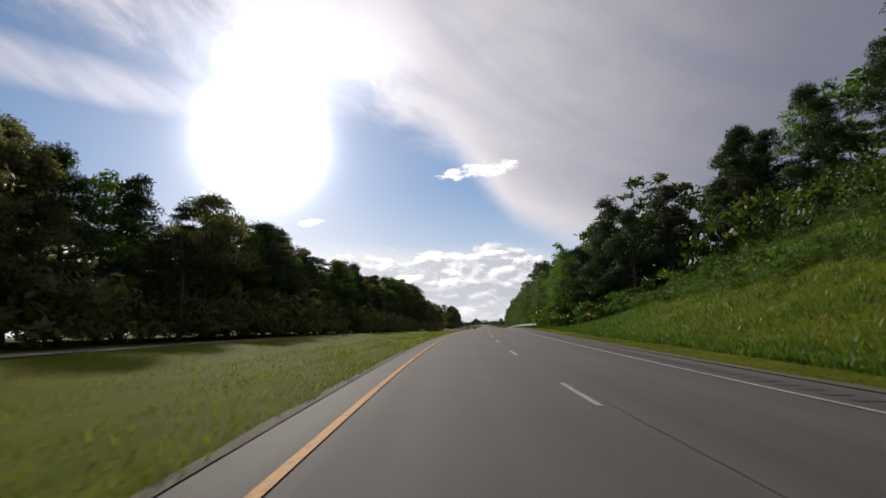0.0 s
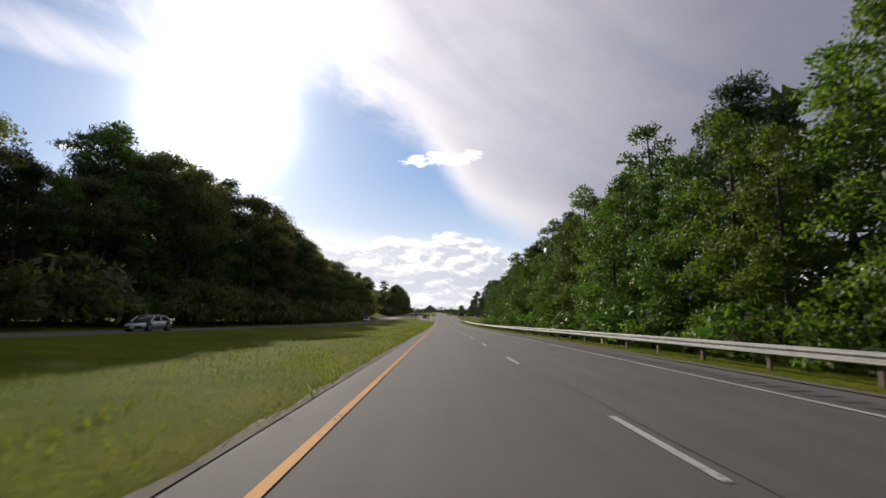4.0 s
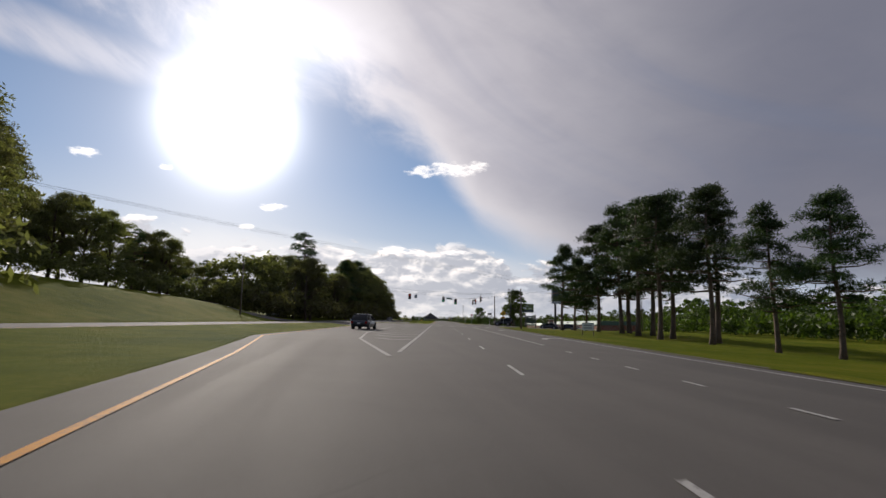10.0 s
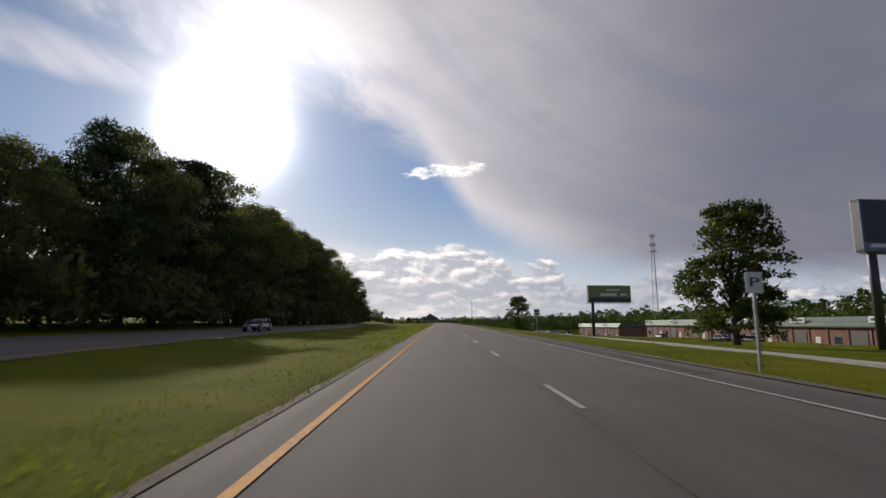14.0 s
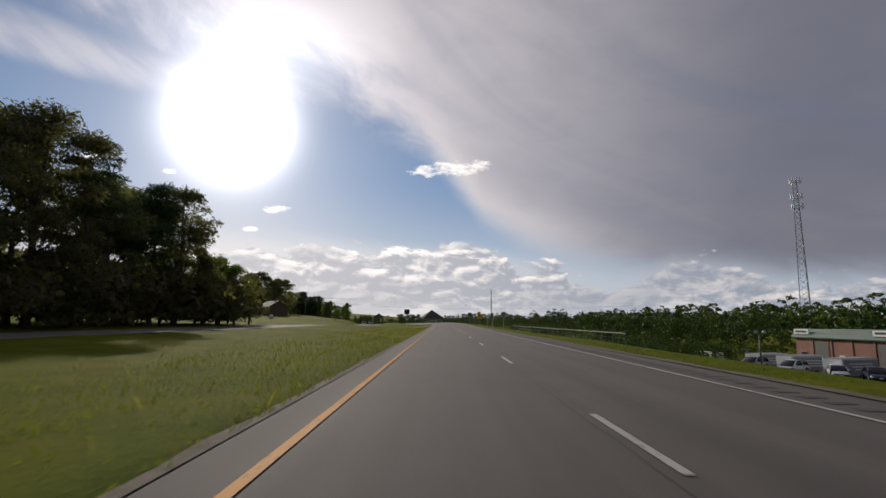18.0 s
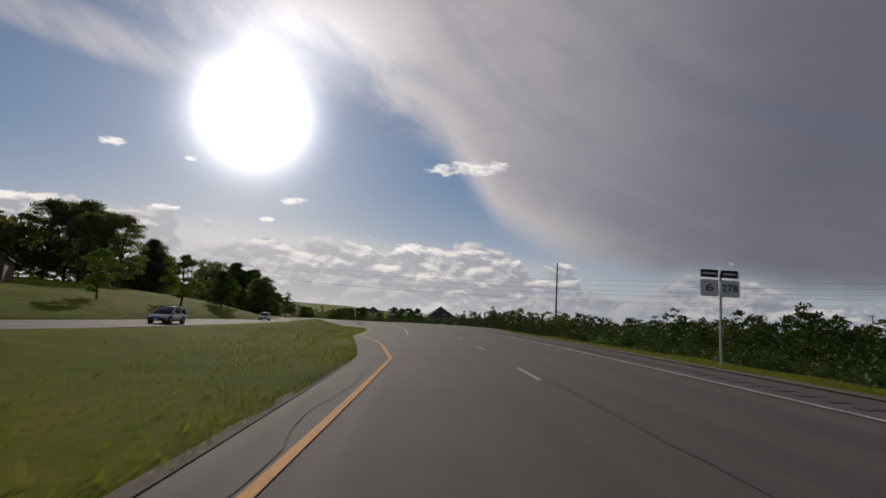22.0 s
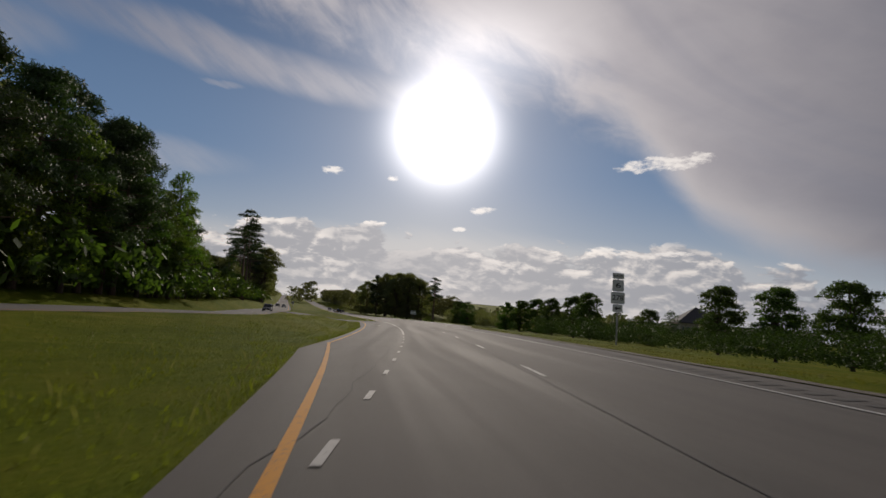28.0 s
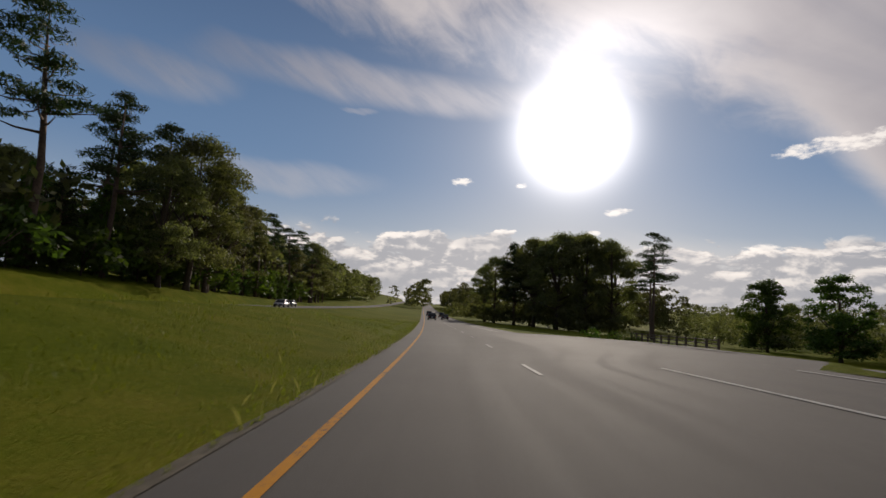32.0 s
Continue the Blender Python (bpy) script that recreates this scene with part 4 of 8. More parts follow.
def leaf_cloud(clumps, count, size, stretch=(1, 1), droop=0.0):
    """Leaf blades on the shells of many clumps: each clump is (x, y, z, radius, flatness)."""
    v = []
    for x, y, z, r, flat in clumps:
        n = max(6, int(count * r * r))
        d = RNG.normal(size=(n, 3))
        d /= np.linalg.norm(d, axis=1)[:, None]
        d[:, 2] = np.where(d[:, 2] < -0.25, -d[:, 2] * 0.6, d[:, 2])
        rad = r * RNG.uniform(0.55, 1.12, n)[:, None]
        c = d * rad * np.array([1, 1, flat]) + np.array([x, y, z])
        a = RNG.normal(size=(n, 3)) + np.array([0, 0, -droop])
        a /= np.linalg.norm(a, axis=1)[:, None]
        b = np.cross(a, d + RNG.normal(size=(n, 3)) * 0.5)
        b /= np.linalg.norm(b, axis=1)[:, None] + 1e-9
        w = size * RNG.uniform(0.6, 1.3, n)[:, None]
        p, q = a * w * stretch[0], b * w * stretch[1]
        v.append(np.stack([c - p, c + q * 0.6 - p * 0.1, c + p, c - q * 0.6 + p * 0.1], 1).reshape(-1, 3))
    v = np.concatenate(v)
    return v


def leaf_mesh(name, v, mat):
    n = len(v) // 4
    me = bpy.data.meshes.new(name)
    me.vertices.add(4 * n)
    me.vertices.foreach_set("co", v.astype(np.float32).ravel())
    me.loops.add(4 * n)
    me.loops.foreach_set("vertex_index", np.arange(4 * n))
    me.polygons.add(n)
    me.polygons.foreach_set("loop_start", np.arange(n) * 4)
    me.materials.append(mat)
    me.update(calc_edges=True)
    return me


def trunk_shape(h, r, lean, limbs, reach):
    """A tapered, slightly crooked trunk with limbs."""
    sh = Shape()
    pts = [(lean[0] * t * t + 0.06 * r * 8 * math.sin(t * 7 + h), lean[1] * t * t + 0.05 * r * 8 * math.cos(t * 5 + h), h * t - 0.3 * (t == 0)) for t in (0, 0.06, 0.2, 0.4, 0.6, 0.8, 1.0)]
    sh.tube(pts, [r * 1.5, r * 1.05, r * 0.9, r * 0.75, r * 0.58, r * 0.38, r * 0.12], 7)
    for t, a, ln, rise in limbs:
        b = Vector((lean[0] * t * t, lean[1] * t * t, h * t))
        e = b + Vector((math.cos(a) * ln, math.sin(a) * ln, rise))
        mid = (b + e) / 2 + Vector((0, 0, -0.06 * ln))
        rr = r * (1 - t) * 0.55 + 0.03
        sh.tube([b, mid, e], [rr, rr * 0.6, rr * 0.2], 5)
    return sh


def make_tree(kind, h, seed, dense=1.0):
    """Returns the trunk's and the crown's mesh of one tree."""
    global RNG
    RNG = np.random.default_rng(seed)
    u = RNG.uniform
    limbs, clumps = [], []
    if kind == "pine":
        r, base = 0.016 * h + 0.03, u(0.42, 0.55)
        lean = (u(-0.5, 0.5), u(-0.5, 0.5))
        for i in range(int(20 * dense)):
            t = base + (0.98 - base) * (i + u(0, 1)) / (20 * dense)
            a, q = u(0, 6.28), (t - base) / (1 - base)
            ln = h * (0.19 * (1 - q) ** 0.6 + 0.03) * u(0.6, 1.15)
            limbs.append((t, a, ln, h * 0.03 * u(-0.2, 1.2)))
            clumps.append((lean[0] * t + math.cos(a) * ln * 0.85, lean[1] * t + math.sin(a) * ln * 0.85, h * t + h * 0.02, h * 0.062 * u(0.75, 1.25), 0.5))
            if u(0, 1) < 0.6:
                clumps.append((lean[0] * t + math.cos(a + 0.4) * ln * 0.5, lean[1] * t + math.sin(a + 0.4) * ln * 0.5, h * t + h * 0.025, h * 0.055 * u(0.7, 1.1), 0.55))
        clumps.append((lean[0], lean[1], h * 0.985, h * 0.05, 0.9))
        crown = leaf_cloud(clumps, 120 * dense, 0.25, (1.0, 0.32))
        mats = (PINE_BARK, NEEDLES)
    elif kind == "full_pine":
        r, base = 0.015 * h + 0.03, u(0.24, 0.34)
        lean = (u(-0.4, 0.4), u(-0.4, 0.4))
        for i in range(int(34 * dense)):
            t = base + (0.98 - base) * (i + u(0, 1)) / (34 * dense)
            a, q = u(0, 6.28), (t - base) / (1 - base)
            ln = h * (0.235 * math.sin(min(1.0, (1.06 - q) * 1.35) * 1.5) + 0.01) * u(0.45, 1.1)
            limbs.append((t * 0.97, a, ln, h * 0.03 * u(-0.2, 1.2)))
            for g in (0.95, 0.55):
                clumps.append((lean[0] * t + math.cos(a + 0.5 - 0.5 * g) * ln * g, lean[1] * t + math.sin(a + 0.5 - 0.5 * g) * ln * g, h * (t + u(-0.02, 0.05)), h * 0.07 * u(0.7, 1.3), 0.8))
        crown = leaf_cloud(clumps, 170 * dense, 0.22, (1.0, 0.33))
        mats = (PINE_BARK, NEEDLES)
    elif kind == "lone":
        r, lean, base = 0.02 * h, (u(-0.3, 0.3), u(-0.3, 0.3)), 0.07
        for i in range(int(125 * dense)):
            t = base + (1 - base) * u(0, 1) ** 0.9
            q, a = (t - base) / (1 - base), u(0, 6.28)
            ln = h * 0.33 * math.sqrt(max(0.02, 1 - (2 * q - 0.75) ** 2 * 0.62)) * math.sqrt(u(0.05, 1.0))
            if i % 4 == 0:
                limbs.append((base + 0.35 * q, a, ln * 0.9, h * (t - base - 0.35 * q) * 0.8))
            clumps.append((lean[0] * t + math.cos(a) * ln, lean[1] * t + math.sin(a) * ln, h * t * 0.96, h * 0.082 * u(0.6, 1.3), 0.85))
        crown = leaf_cloud(clumps, 130 * dense, 0.19, (1.0, 0.72), 0.2)
        mats = (BARK, LEAF)
    elif kind == "spire":
        # tall forest-edge broadleaf with a pointed top and leaves down to the ground
        r, lean = 0.012 * h + 0.04, (u(-0.4, 0.4), u(-0.4, 0.4))
        for i in range(int(46 * dense)):
            t = 0.06 + 0.92 * ((i + u(0, 1)) / (46 * dense))
            a = u(0, 6.28)
            wide = h * (0.20 * math.sin(min(1.0, (1.04 - t) * 1.5) * 1.45) + 0.01)
            ln = wide * u(0.35, 1.0)
            if i % 3 == 0:
                limbs.append((t * 0.95, a, ln, h * 0.05))
            clumps.append((lean[0] * t + math.cos(a) * ln, lean[1] * t + math.sin(a) * ln, h * t, h * (0.052 + 0.05 * (1 - t)) * u(0.75, 1.25), 0.9))
        crown = leaf_cloud(clumps, 230 * dense * max(1.0, 0.6 * (14 / h) ** 2), 0.135 * (h / 14) ** 0.4, (1.0, 0.75), 0.4)
        mats = (BARK, LEAF)
    elif kind == "young_pine":
        r, lean = 0.02 * h, (0, 0)
        for i in range(int(34 * dense)):
            t = 0.1 + 0.88 * ((i + u(0, 1)) / (34 * dense))
            a, ln = u(0, 6.28), h * 0.24 * (1.02 - t) ** 0.8 * u(0.5, 1.05)
            limbs.append((t, a, ln, 0.1))
            clumps.append((math.cos(a) * ln, math.sin(a) * ln, h * t, h * (0.05 + 0.075 * (1 - t)) * u(0.8, 1.2), 0.75))
        crown = leaf_cloud(clumps, 230 * dense, 0.19, (1.0, 0.36))
        mats = (PINE_BARK, NEEDLES)
    elif kind == "bush":
        r, lean = 0.03, (0, 0)
        for i in range(int(16 * dense)):
            a, ln = u(0, 6.28), h * 0.75 * math.sqrt(u(0, 1))
            clumps.append((math.cos(a) * ln, math.sin(a) * ln, h * u(0.15, 0.8) * (1.15 - 0.5 * ln / h), h * 0.30 * u(0.6, 1.1), 0.9))
            if i < 5:
                limbs.append((0.2, a, ln * 0.8, h * 0.4))
        crown = leaf_cloud(clumps, 60 * dense, 0.20, (1.0, 0.75))
        mats = (BARK, LEAF)
    else:
        # round, open-grown or forest broadleaf
        r, lean, base = 0.017 * h + 0.03, (u(-0.4, 0.4), u(-0.4, 0.4)), 0.16 if kind == "round" else 0.16
        for i in range(int((38 if kind == "round" else 54) * dense)):
            t = base + (1 - base) * u(0, 1) ** 0.85
            q = (t - base) / (1 - base)
            a = u(0, 6.28)
            ln = h * 0.30 * math.sqrt(max(0.02, 1 - (2 * q - 0.9) ** 2 * 0.85)) * u(0.45, 1.0)
            if i % 3 == 0:
                limbs.append((base + 0.35 * q, a, ln * 0.9, h * (t - base - 0.35 * q) * 0.8))
            clumps.append((lean[0] * t + math.cos(a) * ln, lean[1] * t + math.sin(a) * ln, h * t * 0.97, h * (0.105 if kind == "round" else 0.092) * u(0.65, 1.25), 0.8))
        crown = leaf_cloud(clumps, (170 if kind == "round" else 125) * dense, 0.165, (1.0, 0.7), 0.2)
        mats = (BARK, LEAF)
    return trunk_shape(h * 0.97, r, lean, limbs, 1).mesh("trunk", mats[0], True), crown, mats[1]


MADE = {}


def plant(key, kind, h, seed, dense=1.0, leaves=None, name="tree", label="", coarse=1.0):
    tm, crown, mat = make_tree(kind, h, seed, dense)
    if coarse != 1.0:
        c = crown.reshape(-1, 4, 3)
        mid = c.mean(1, keepdims=True)
        crown = (mid + (c - mid) * coarse).reshape(-1, 3)
    MADE[key] = (tm, leaf_mesh("crown", crown, leaves or mat), h, name, label)


def tree(key, s, u, h=None, turn=None, group="", label="", sink=0.1):
    """Stands one tree on the ground at s, u, scaled to the height h."""
    tm, cm, h0, name, text = MADE[key]
    k = (h or h0) / h0
    m = stand(s, u, random.uniform(0, 360) if turn is None else turn, -sink, k)
    ob = thing(name, m, label or text, "bush" if "bush" in name else "tree", group)
    part("trunk", tm, None, ob)
    part("crown", cm, None, ob)
    return ob


for i in range(4):
    plant("spire%d" % i, "spire", 14.0, 21 + i, 0.9, (LEAF, LEAF_BRIGHT, LEAF, LEAF_BRIGHT)[i], "broadleaf_tree", "tall sunlit green broadleaf tree at the edge of the wood")
    plant("pine%d" % i, "pine", 18.0, 41 + i, 1.0, None, "pine_tree", "tall pine with a bare trunk and clumped dark needles")
    plant("wood%d" % i, "forest", 18.0, 61 + i, 1.0, LEAF_HAZED, "forest_tree", "dark full-crowned tree of the roadside wood", 1.1)
    plant("round%d" % i, "round", 9.0, 81 + i, 1.0, (LEAF, LEAF_HAZED, LEAF, LEAF_BRIGHT)[i], "broadleaf_tree", "round-crowned green broadleaf tree on mown grass")
    plant("bush%d" % i, "bush", 2.6, 101 + i, 1.0, (LEAF, LEAF_BRIGHT, LEAF, LEAF)[i], "bush", "dense green bush at the edge of the wood")
    plant("young%d" % i, "young_pine", 6.0, 121 + i, 0.8, None, "young_pine", "young green pine with branches down to the ground")
    plant("under%d" % i, "bush", 6.0, 161 + i, 0.9, (LEAF_HAZED, LEAF, LEAF_HAZED, LEAF_HAZED)[i], "bush", "tall shady undergrowth at the edge of the wood", 2.0)
    plant("sapling%d" % i, "spire", 6.0, 181 + i, 0.8, (LEAF, LEAF, LEAF, LEAF)[i], "broadleaf_tree", "planted young broadleaf tree with a full pointed crown")
    plant("full_pine%d" % i, "full_pine", 16.0, 221 + i, 1.0, None, "pine_tree", "full dark pine with a broad crown over a bare trunk")
    plant("lone%d" % i, "lone", 12.0, 241 + i, 1.0, (LEAF, LEAF, LEAF, LEAF)[i], "broadleaf_tree", "dense green tree standing alone")
    plant("scrub%d" % i, "forest", 9.0, 141 + i, 0.5, (LEAF_HAZED, LEAF, LEAF_HAZED, LEAF)[i], "forest_tree", "far tree in a green belt of woodland", 2.2)

COARSE, FINE = {}, {}
for i in range(3):
    for key, kind, h in (("wood", "forest", 18.0), ("pine", "pine", 18.0), ("spire", "spire", 14.0), ("bush", "bush", 2.6), ("under", "bush", 6.0), ("scrub", "forest", 9.0), ("young", "young_pine", 6.0)):
        tm, crown, mat = make_tree(kind, h, 200 + 7 * i + len(key), 0.62)
        c = crown.reshape(-1, 4, 3)
        keep = {"wood": 620, "pine": 420, "spire": 480, "bush": 150, "under": 420, "scrub": 520, "young": 260}[key]
        grow = min(4.2, 1.2 * math.sqrt(len(c) / min(keep, len(c))))
        c = RNG.permutation(c)[:keep]
        mid = c.mean(1, keepdims=True)
        COARSE["%s%d" % (key, i)] = ((mid + (c - mid) * grow).reshape(-1, 3), h)
        if key in ("bush", "under", "scrub"):
            c = RNG.permutation(make_tree(kind, h, 300 + 7 * i + len(key), 1.5)[1].reshape(-1, 4, 3))[:1100]
            mid = c.mean(1, keepdims=True)
            FINE["%s%d" % (key, i)] = ((mid + (c - mid) * {"bush": 0.62, "under": 1.0, "scrub": 1.15}[key]).reshape(-1, 3), h)
R = random.Random(5)
FAR = "far belt of woodland along the horizon"


def woodland(name, spots, mat, label):
    """Many trees or bushes, past counting, as one mesh: each spot is (kind, place, height)."""
    out = []
    for kind, p, h in spots:
        v, h0 = (FINE if name == "thicket" else COARSE)["%s%d" % (kind, R.randrange(3))]
        if label == FAR:
            w = v.reshape(-1, 4, 3)[::2]
            mid = w.mean(1, keepdims=True)
            v = (mid + (w - mid) * 1.4).reshape(-1, 3)
        a, k = R.uniform(0, 6.28), h / h0
        c, s = math.cos(a) * k, math.sin(a) * k
        q = np.stack([v[:, 0] * c - v[:, 1] * s + p[0], v[:, 0] * s + v[:, 1] * c + p[1], v[:, 2] * k + p[2]], 1)
        out.append(q)
    return tagged(new(name, leaf_mesh(name, np.concatenate(out), mat)), label, "woodland", "", "stuff")


def rows_of(s0, s1, u0, rows, gap, depth, h0, h1, kinds):
    spots = []
    for r in range(rows):
        s = s0 + R.uniform(0, gap)
        while s < s1:
            e = u0(s) if callable(u0) else u0
            side = 1 if e > 0 else -1
            spots.append((R.choice(kinds), at(s, e + side * (r * depth + R.uniform(-0.3, 0.45) * depth), -0.1), R.uniform(h0, h1)))
            s += gap * R.uniform(0.7, 1.35)
    return spots


def pick(kind):
    return "%s%d" % (kind, R.randrange(4))


def wood(s0, s1, u0, rows, gap, depth, h0, h1, kinds, group):
    """Rows of trees along the road, u0 being the first row; u0 may be a function of s."""
    for r in range(rows):
        s = s0 + R.uniform(0, gap)
        while s < s1:
            e = u0(s) if callable(u0) else u0
            side = 1 if e > 0 else -1
            tree(pick(R.choice(kinds)), s, e + side * (r * depth + R.uniform(-0.3, 0.45) * depth), R.uniform(h0, h1), None, group)
            s += gap * R.uniform(0.7, 1.35)


# wood beyond the other carriageway
LEFT_EDGE = lambda s: OPP_F(s) - 7.5
TALL, LOW = "deep green wood of full-grown trees behind its first row", "shady undergrowth along the foot of the wood"
wood(352, 404, LEFT_EDGE, 1, 5.5, 3.0, 16, 19, ("wood", "wood", "wood", "full_pine"), "trees of the wood across the median")
wood(296, 352, LEFT_EDGE, 2, 5.0, 4.5, 17, 20.5, ("wood", "full_pine", "wood", "spire", "pine"), "trees of the wood across the median")
wood(210, 296, LEFT_EDGE, 2, 5.0, 4.5, 20.5, 25.5, ("wood", "full_pine", "wood", "spire", "pine"), "trees of the wood across the median")
wood(10, 40, LEFT_EDGE, 2, 5.0, 4.5, 15.0, 18, ("wood", "full_pine", "wood"), "trees of the wood across the median")
wood(44, 210, LEFT_EDGE, 2, 5.0, 4.5, 14.5, 19.5, ("wood", "full_pine", "wood", "spire", "pine"), "trees of the wood across the median")
woodland("woodland", rows_of(346, 404, lambda s: OPP_F(s) - 14, 3, 5.5, 6.0, 11, 15, ("wood", "wood", "pine")), LEAF_HAZED, TALL)
woodland("woodland", rows_of(-60, 346, lambda s: OPP_F(s) - 17, 3, 5.5, 6.0, 13, 17, ("wood", "wood", "pine")), LEAF_HAZED, TALL)
woodland("undergrowth", rows_of(-60, 404, lambda s: OPP_F(s) - 5.0, 3, 2.8, 3.0, 3, 8, ("bush", "under", "under")), LEAF_HAZED, LOW)
woodland("undergrowth", rows_of(-60, 404, lambda s: OPP_F(s) - 18, 2, 2.6, 5.0, 6, 10, ("under",)), LEAF_HAZED, LOW)
woodland("undergrowth", rows_of(480, 740, -44, 2, 2.8, 5.0, 6, 10, ("under",)), LEAF_HAZED, LOW)
for s, u, h in ((402, -38.5, 17), (408, -42, 16), (413, -44, 17), (421, -50, 16), (430, -56, 15.5)):
    tree(pick("wood"), s, u, h, None, "trees above the grass slope at the signals")
wood(436, 506, -58, 1, 5.0, 3, 11.5, 14.5, ("wood", "wood", "pine"), "trees above the grass slope at the signals")
woodland("woodland", rows_of(415, 510, -64, 2, 5.5, 6, 12, 16, ("wood", "pine")), LEAF_HAZED, TALL)
woodland("undergrowth", rows_of(414, 505, -55, 2, 3.2, 3, 3, 6, ("under",)), LEAF_HAZED, LOW)
wood(482, 494, -31.0, 1, 5.0, 1.5, 14, 16, ("wood",), "trees at the corner of the wood")
wood(496, 540, -40, 1, 6.0, 3.0, 13, 16, ("wood",), "trees of the wood beyond the signals")
tree("pine1", 509, -38, 23.5, None, "trees of the wood beyond the signals")
tree("pine3", 517, -40, 22, None, "trees of the wood beyond the signals")
wood(704, 722, -35, 2, 5.0, 5.0, 15, 18.5, ("wood", "full_pine"), "trees at the far end of the wood")
wood(722, 744, -35, 2, 5.0, 4.0, 7, 11, ("lone", "wood"), "trees at the far end of the wood")
wood(538, 556, -36, 1, 5.0, 3.0, 13, 16, ("wood",), "trees of the wood beyond the signals")
wood(556, 600, -36, 1, 5.5, 4.0, 20.5, 24.5, ("wood", "wood", "full_pine"), "trees of the wood beyond the signals")
wood(600, 676, -36, 2, 5.5, 4.5, 19.5, 24, ("wood", "wood", "pine"), "trees of the wood beyond the signals")
wood(676, 704, -36, 2, 5.5, 4.5, 16.5, 20, ("wood", "wood", "pine"), "trees of the wood beyond the signals")
woodland("woodland", rows_of(490, 546, -46, 2, 5.5, 6.0, 14, 18, ("wood", "wood")), LEAF_HAZED, TALL)
woodland("woodland", rows_of(556, 702, -44, 2, 5.5, 6.0, 15, 19, ("wood", "wood", "pine")), LEAF_HAZED, TALL)
woodland("undergrowth", rows_of(476, 736, -33, 2, 2.8, 3.0, 3, 8, ("bush", "under", "under")), LEAF_HAZED, LOW)
# wood inside the bend: tall at first, then young trees with single pines above them
for key, s, u, h in (("wood0", 1013, -35.0, 13.5), ("wood2", 1017, -31.9, 15), ("lone2", 1023, -31.6, 15), ("full_pine1", 1028, -32.5, 14.5)):
    tree(key, s, u, h, None, "tall trees of the wood beside the bend")
wood(1032, 1096, -34.5, 1, 4.2, 2.0, 15, 20, ("full_pine", "spire", "full_pine"), "tall trees of the wood beside the bend")
wood(1036, 1060, -40, 1, 5.0, 2.0, 15, 17.5, ("pine", "full_pine", "full_pine"), "tall trees of the wood beside the bend")
wood(1060, 1096, -41, 1, 5.0, 3.0, 20, 24, ("pine", "full_pine", "full_pine"), "tall trees of the wood beside the bend")
woodland("woodland", rows_of(1064, 1096, -47, 2, 5.5, 6.0, 17, 23, ("wood", "pine")), LEAF_HAZED, TALL)
woodland("undergrowth", rows_of(1020, 1100, -34.5, 2, 2.8, 3.0, 4, 8, ("bush", "under", "under")), LEAF, "sunlit and shady bushes along the foot of the wood")
tree("full_pine1", 1101, -37, 14.5, None, "tall trees of the wood beside the bend")
wood(1098, 1132, -35, 1, 4.0, 2.0, 4.5, 6.5, ("sapling", "spire"), "sunlit young trees at the corner of the wood")
wood(1108, 1160, -40, 2, 4.0, 3.5, 5, 7, ("young", "spire", "young"), "young trees above the grass slope")
wood(1160, 1228, -40, 2, 4.4, 3.5, 8, 12, ("wood", "spire", "young"), "trees above the grass slope")
woodland("woodland", rows_of(1160, 1420, -44, 3, 4.5, 5.0, 9, 13, ("young", "under", "scrub", "wood")), LEAF_HAZED, "dense dark wood of young pines and broadleaf trees")
woodland("woodland", rows_of(1104, 1162, -45, 4, 3.4, 4.0, 5.5, 8.5, ("young", "young", "under")), LEAF, "dense plantation of young pines above the grass slope")
wood(1108, 1290, -36.5, 1, 3.4, 1.5, 4, 7, ("lone", "sapling", "bush"), "shady bushes along the foot of the wood")
wood(1228, 1330, -37, 1, 6.0, 2.0, 13, 19, ("wood", "pine"), "trees of the wood beyond the bend")
woodland("woodland", rows_of(1225, 1560, -41, 2, 5.0, 5.0, 13, 18, ("wood", "scrub")), LEAF_HAZED, TALL)
for s, u, h in ((1150, -34, 20), (1167.5, -37, 25.5), (1181, -39, 21), (1196.6, -37.5, 24.7), (1208, -37.5, 21), (1212, -41, 20), (1218, -37, 21.5), (1227, -34, 19), (1296, -39, 20)):
    tree(pick("pine"), s, u, h, None, "tall pines over the grass slope")
for s, u, h in ((1219.5, -33.5, 21), (1225, -33.5, 17), (1213, -34, 16)):
    tree(pick("wood"), s, u, h, None, "trees above the grass slope")
# right wood
wood(76, 296, 14.0, 1, 4.4, 1.2, 9, 14, ("spire",), "trees of the roadside wood")
wood(70, 150, 19, 1, 5.0, 4, 13, 17, ("spire", "full_pine"), "trees of the right wood")
wood(150, 250, 19, 1, 4.6, 4, 15, 21, ("spire", "spire", "full_pine"), "trees of the right wood")
wood(250, 305, 19, 1, 5.0, 4, 13, 17.5, ("spire", "spire", "full_pine"), "trees of the right wood")
woodland("woodland", rows_of(70, 308, 24, 2, 5.0, 5, 14, 19, ("wood", "spire", "pine")), LEAF, "green wood of full-grown trees behind its first rows")
wood(74, 298, 12.2, 1, 2.8, 0.5, 1.6, 3.8, ("bush",), "bushes below the roadside wood")
wood(-40, 60, 31, 1, 4.5, 4, 11, 15, ("full_pine", "spire", "full_pine"), "trees on the right bank")
woodland("woodland", rows_of(-80, 72, 38, 3, 5.5, 6, 11, 15, ("wood", "spire", "pine")), LEAF, "green wood on top of the bank")
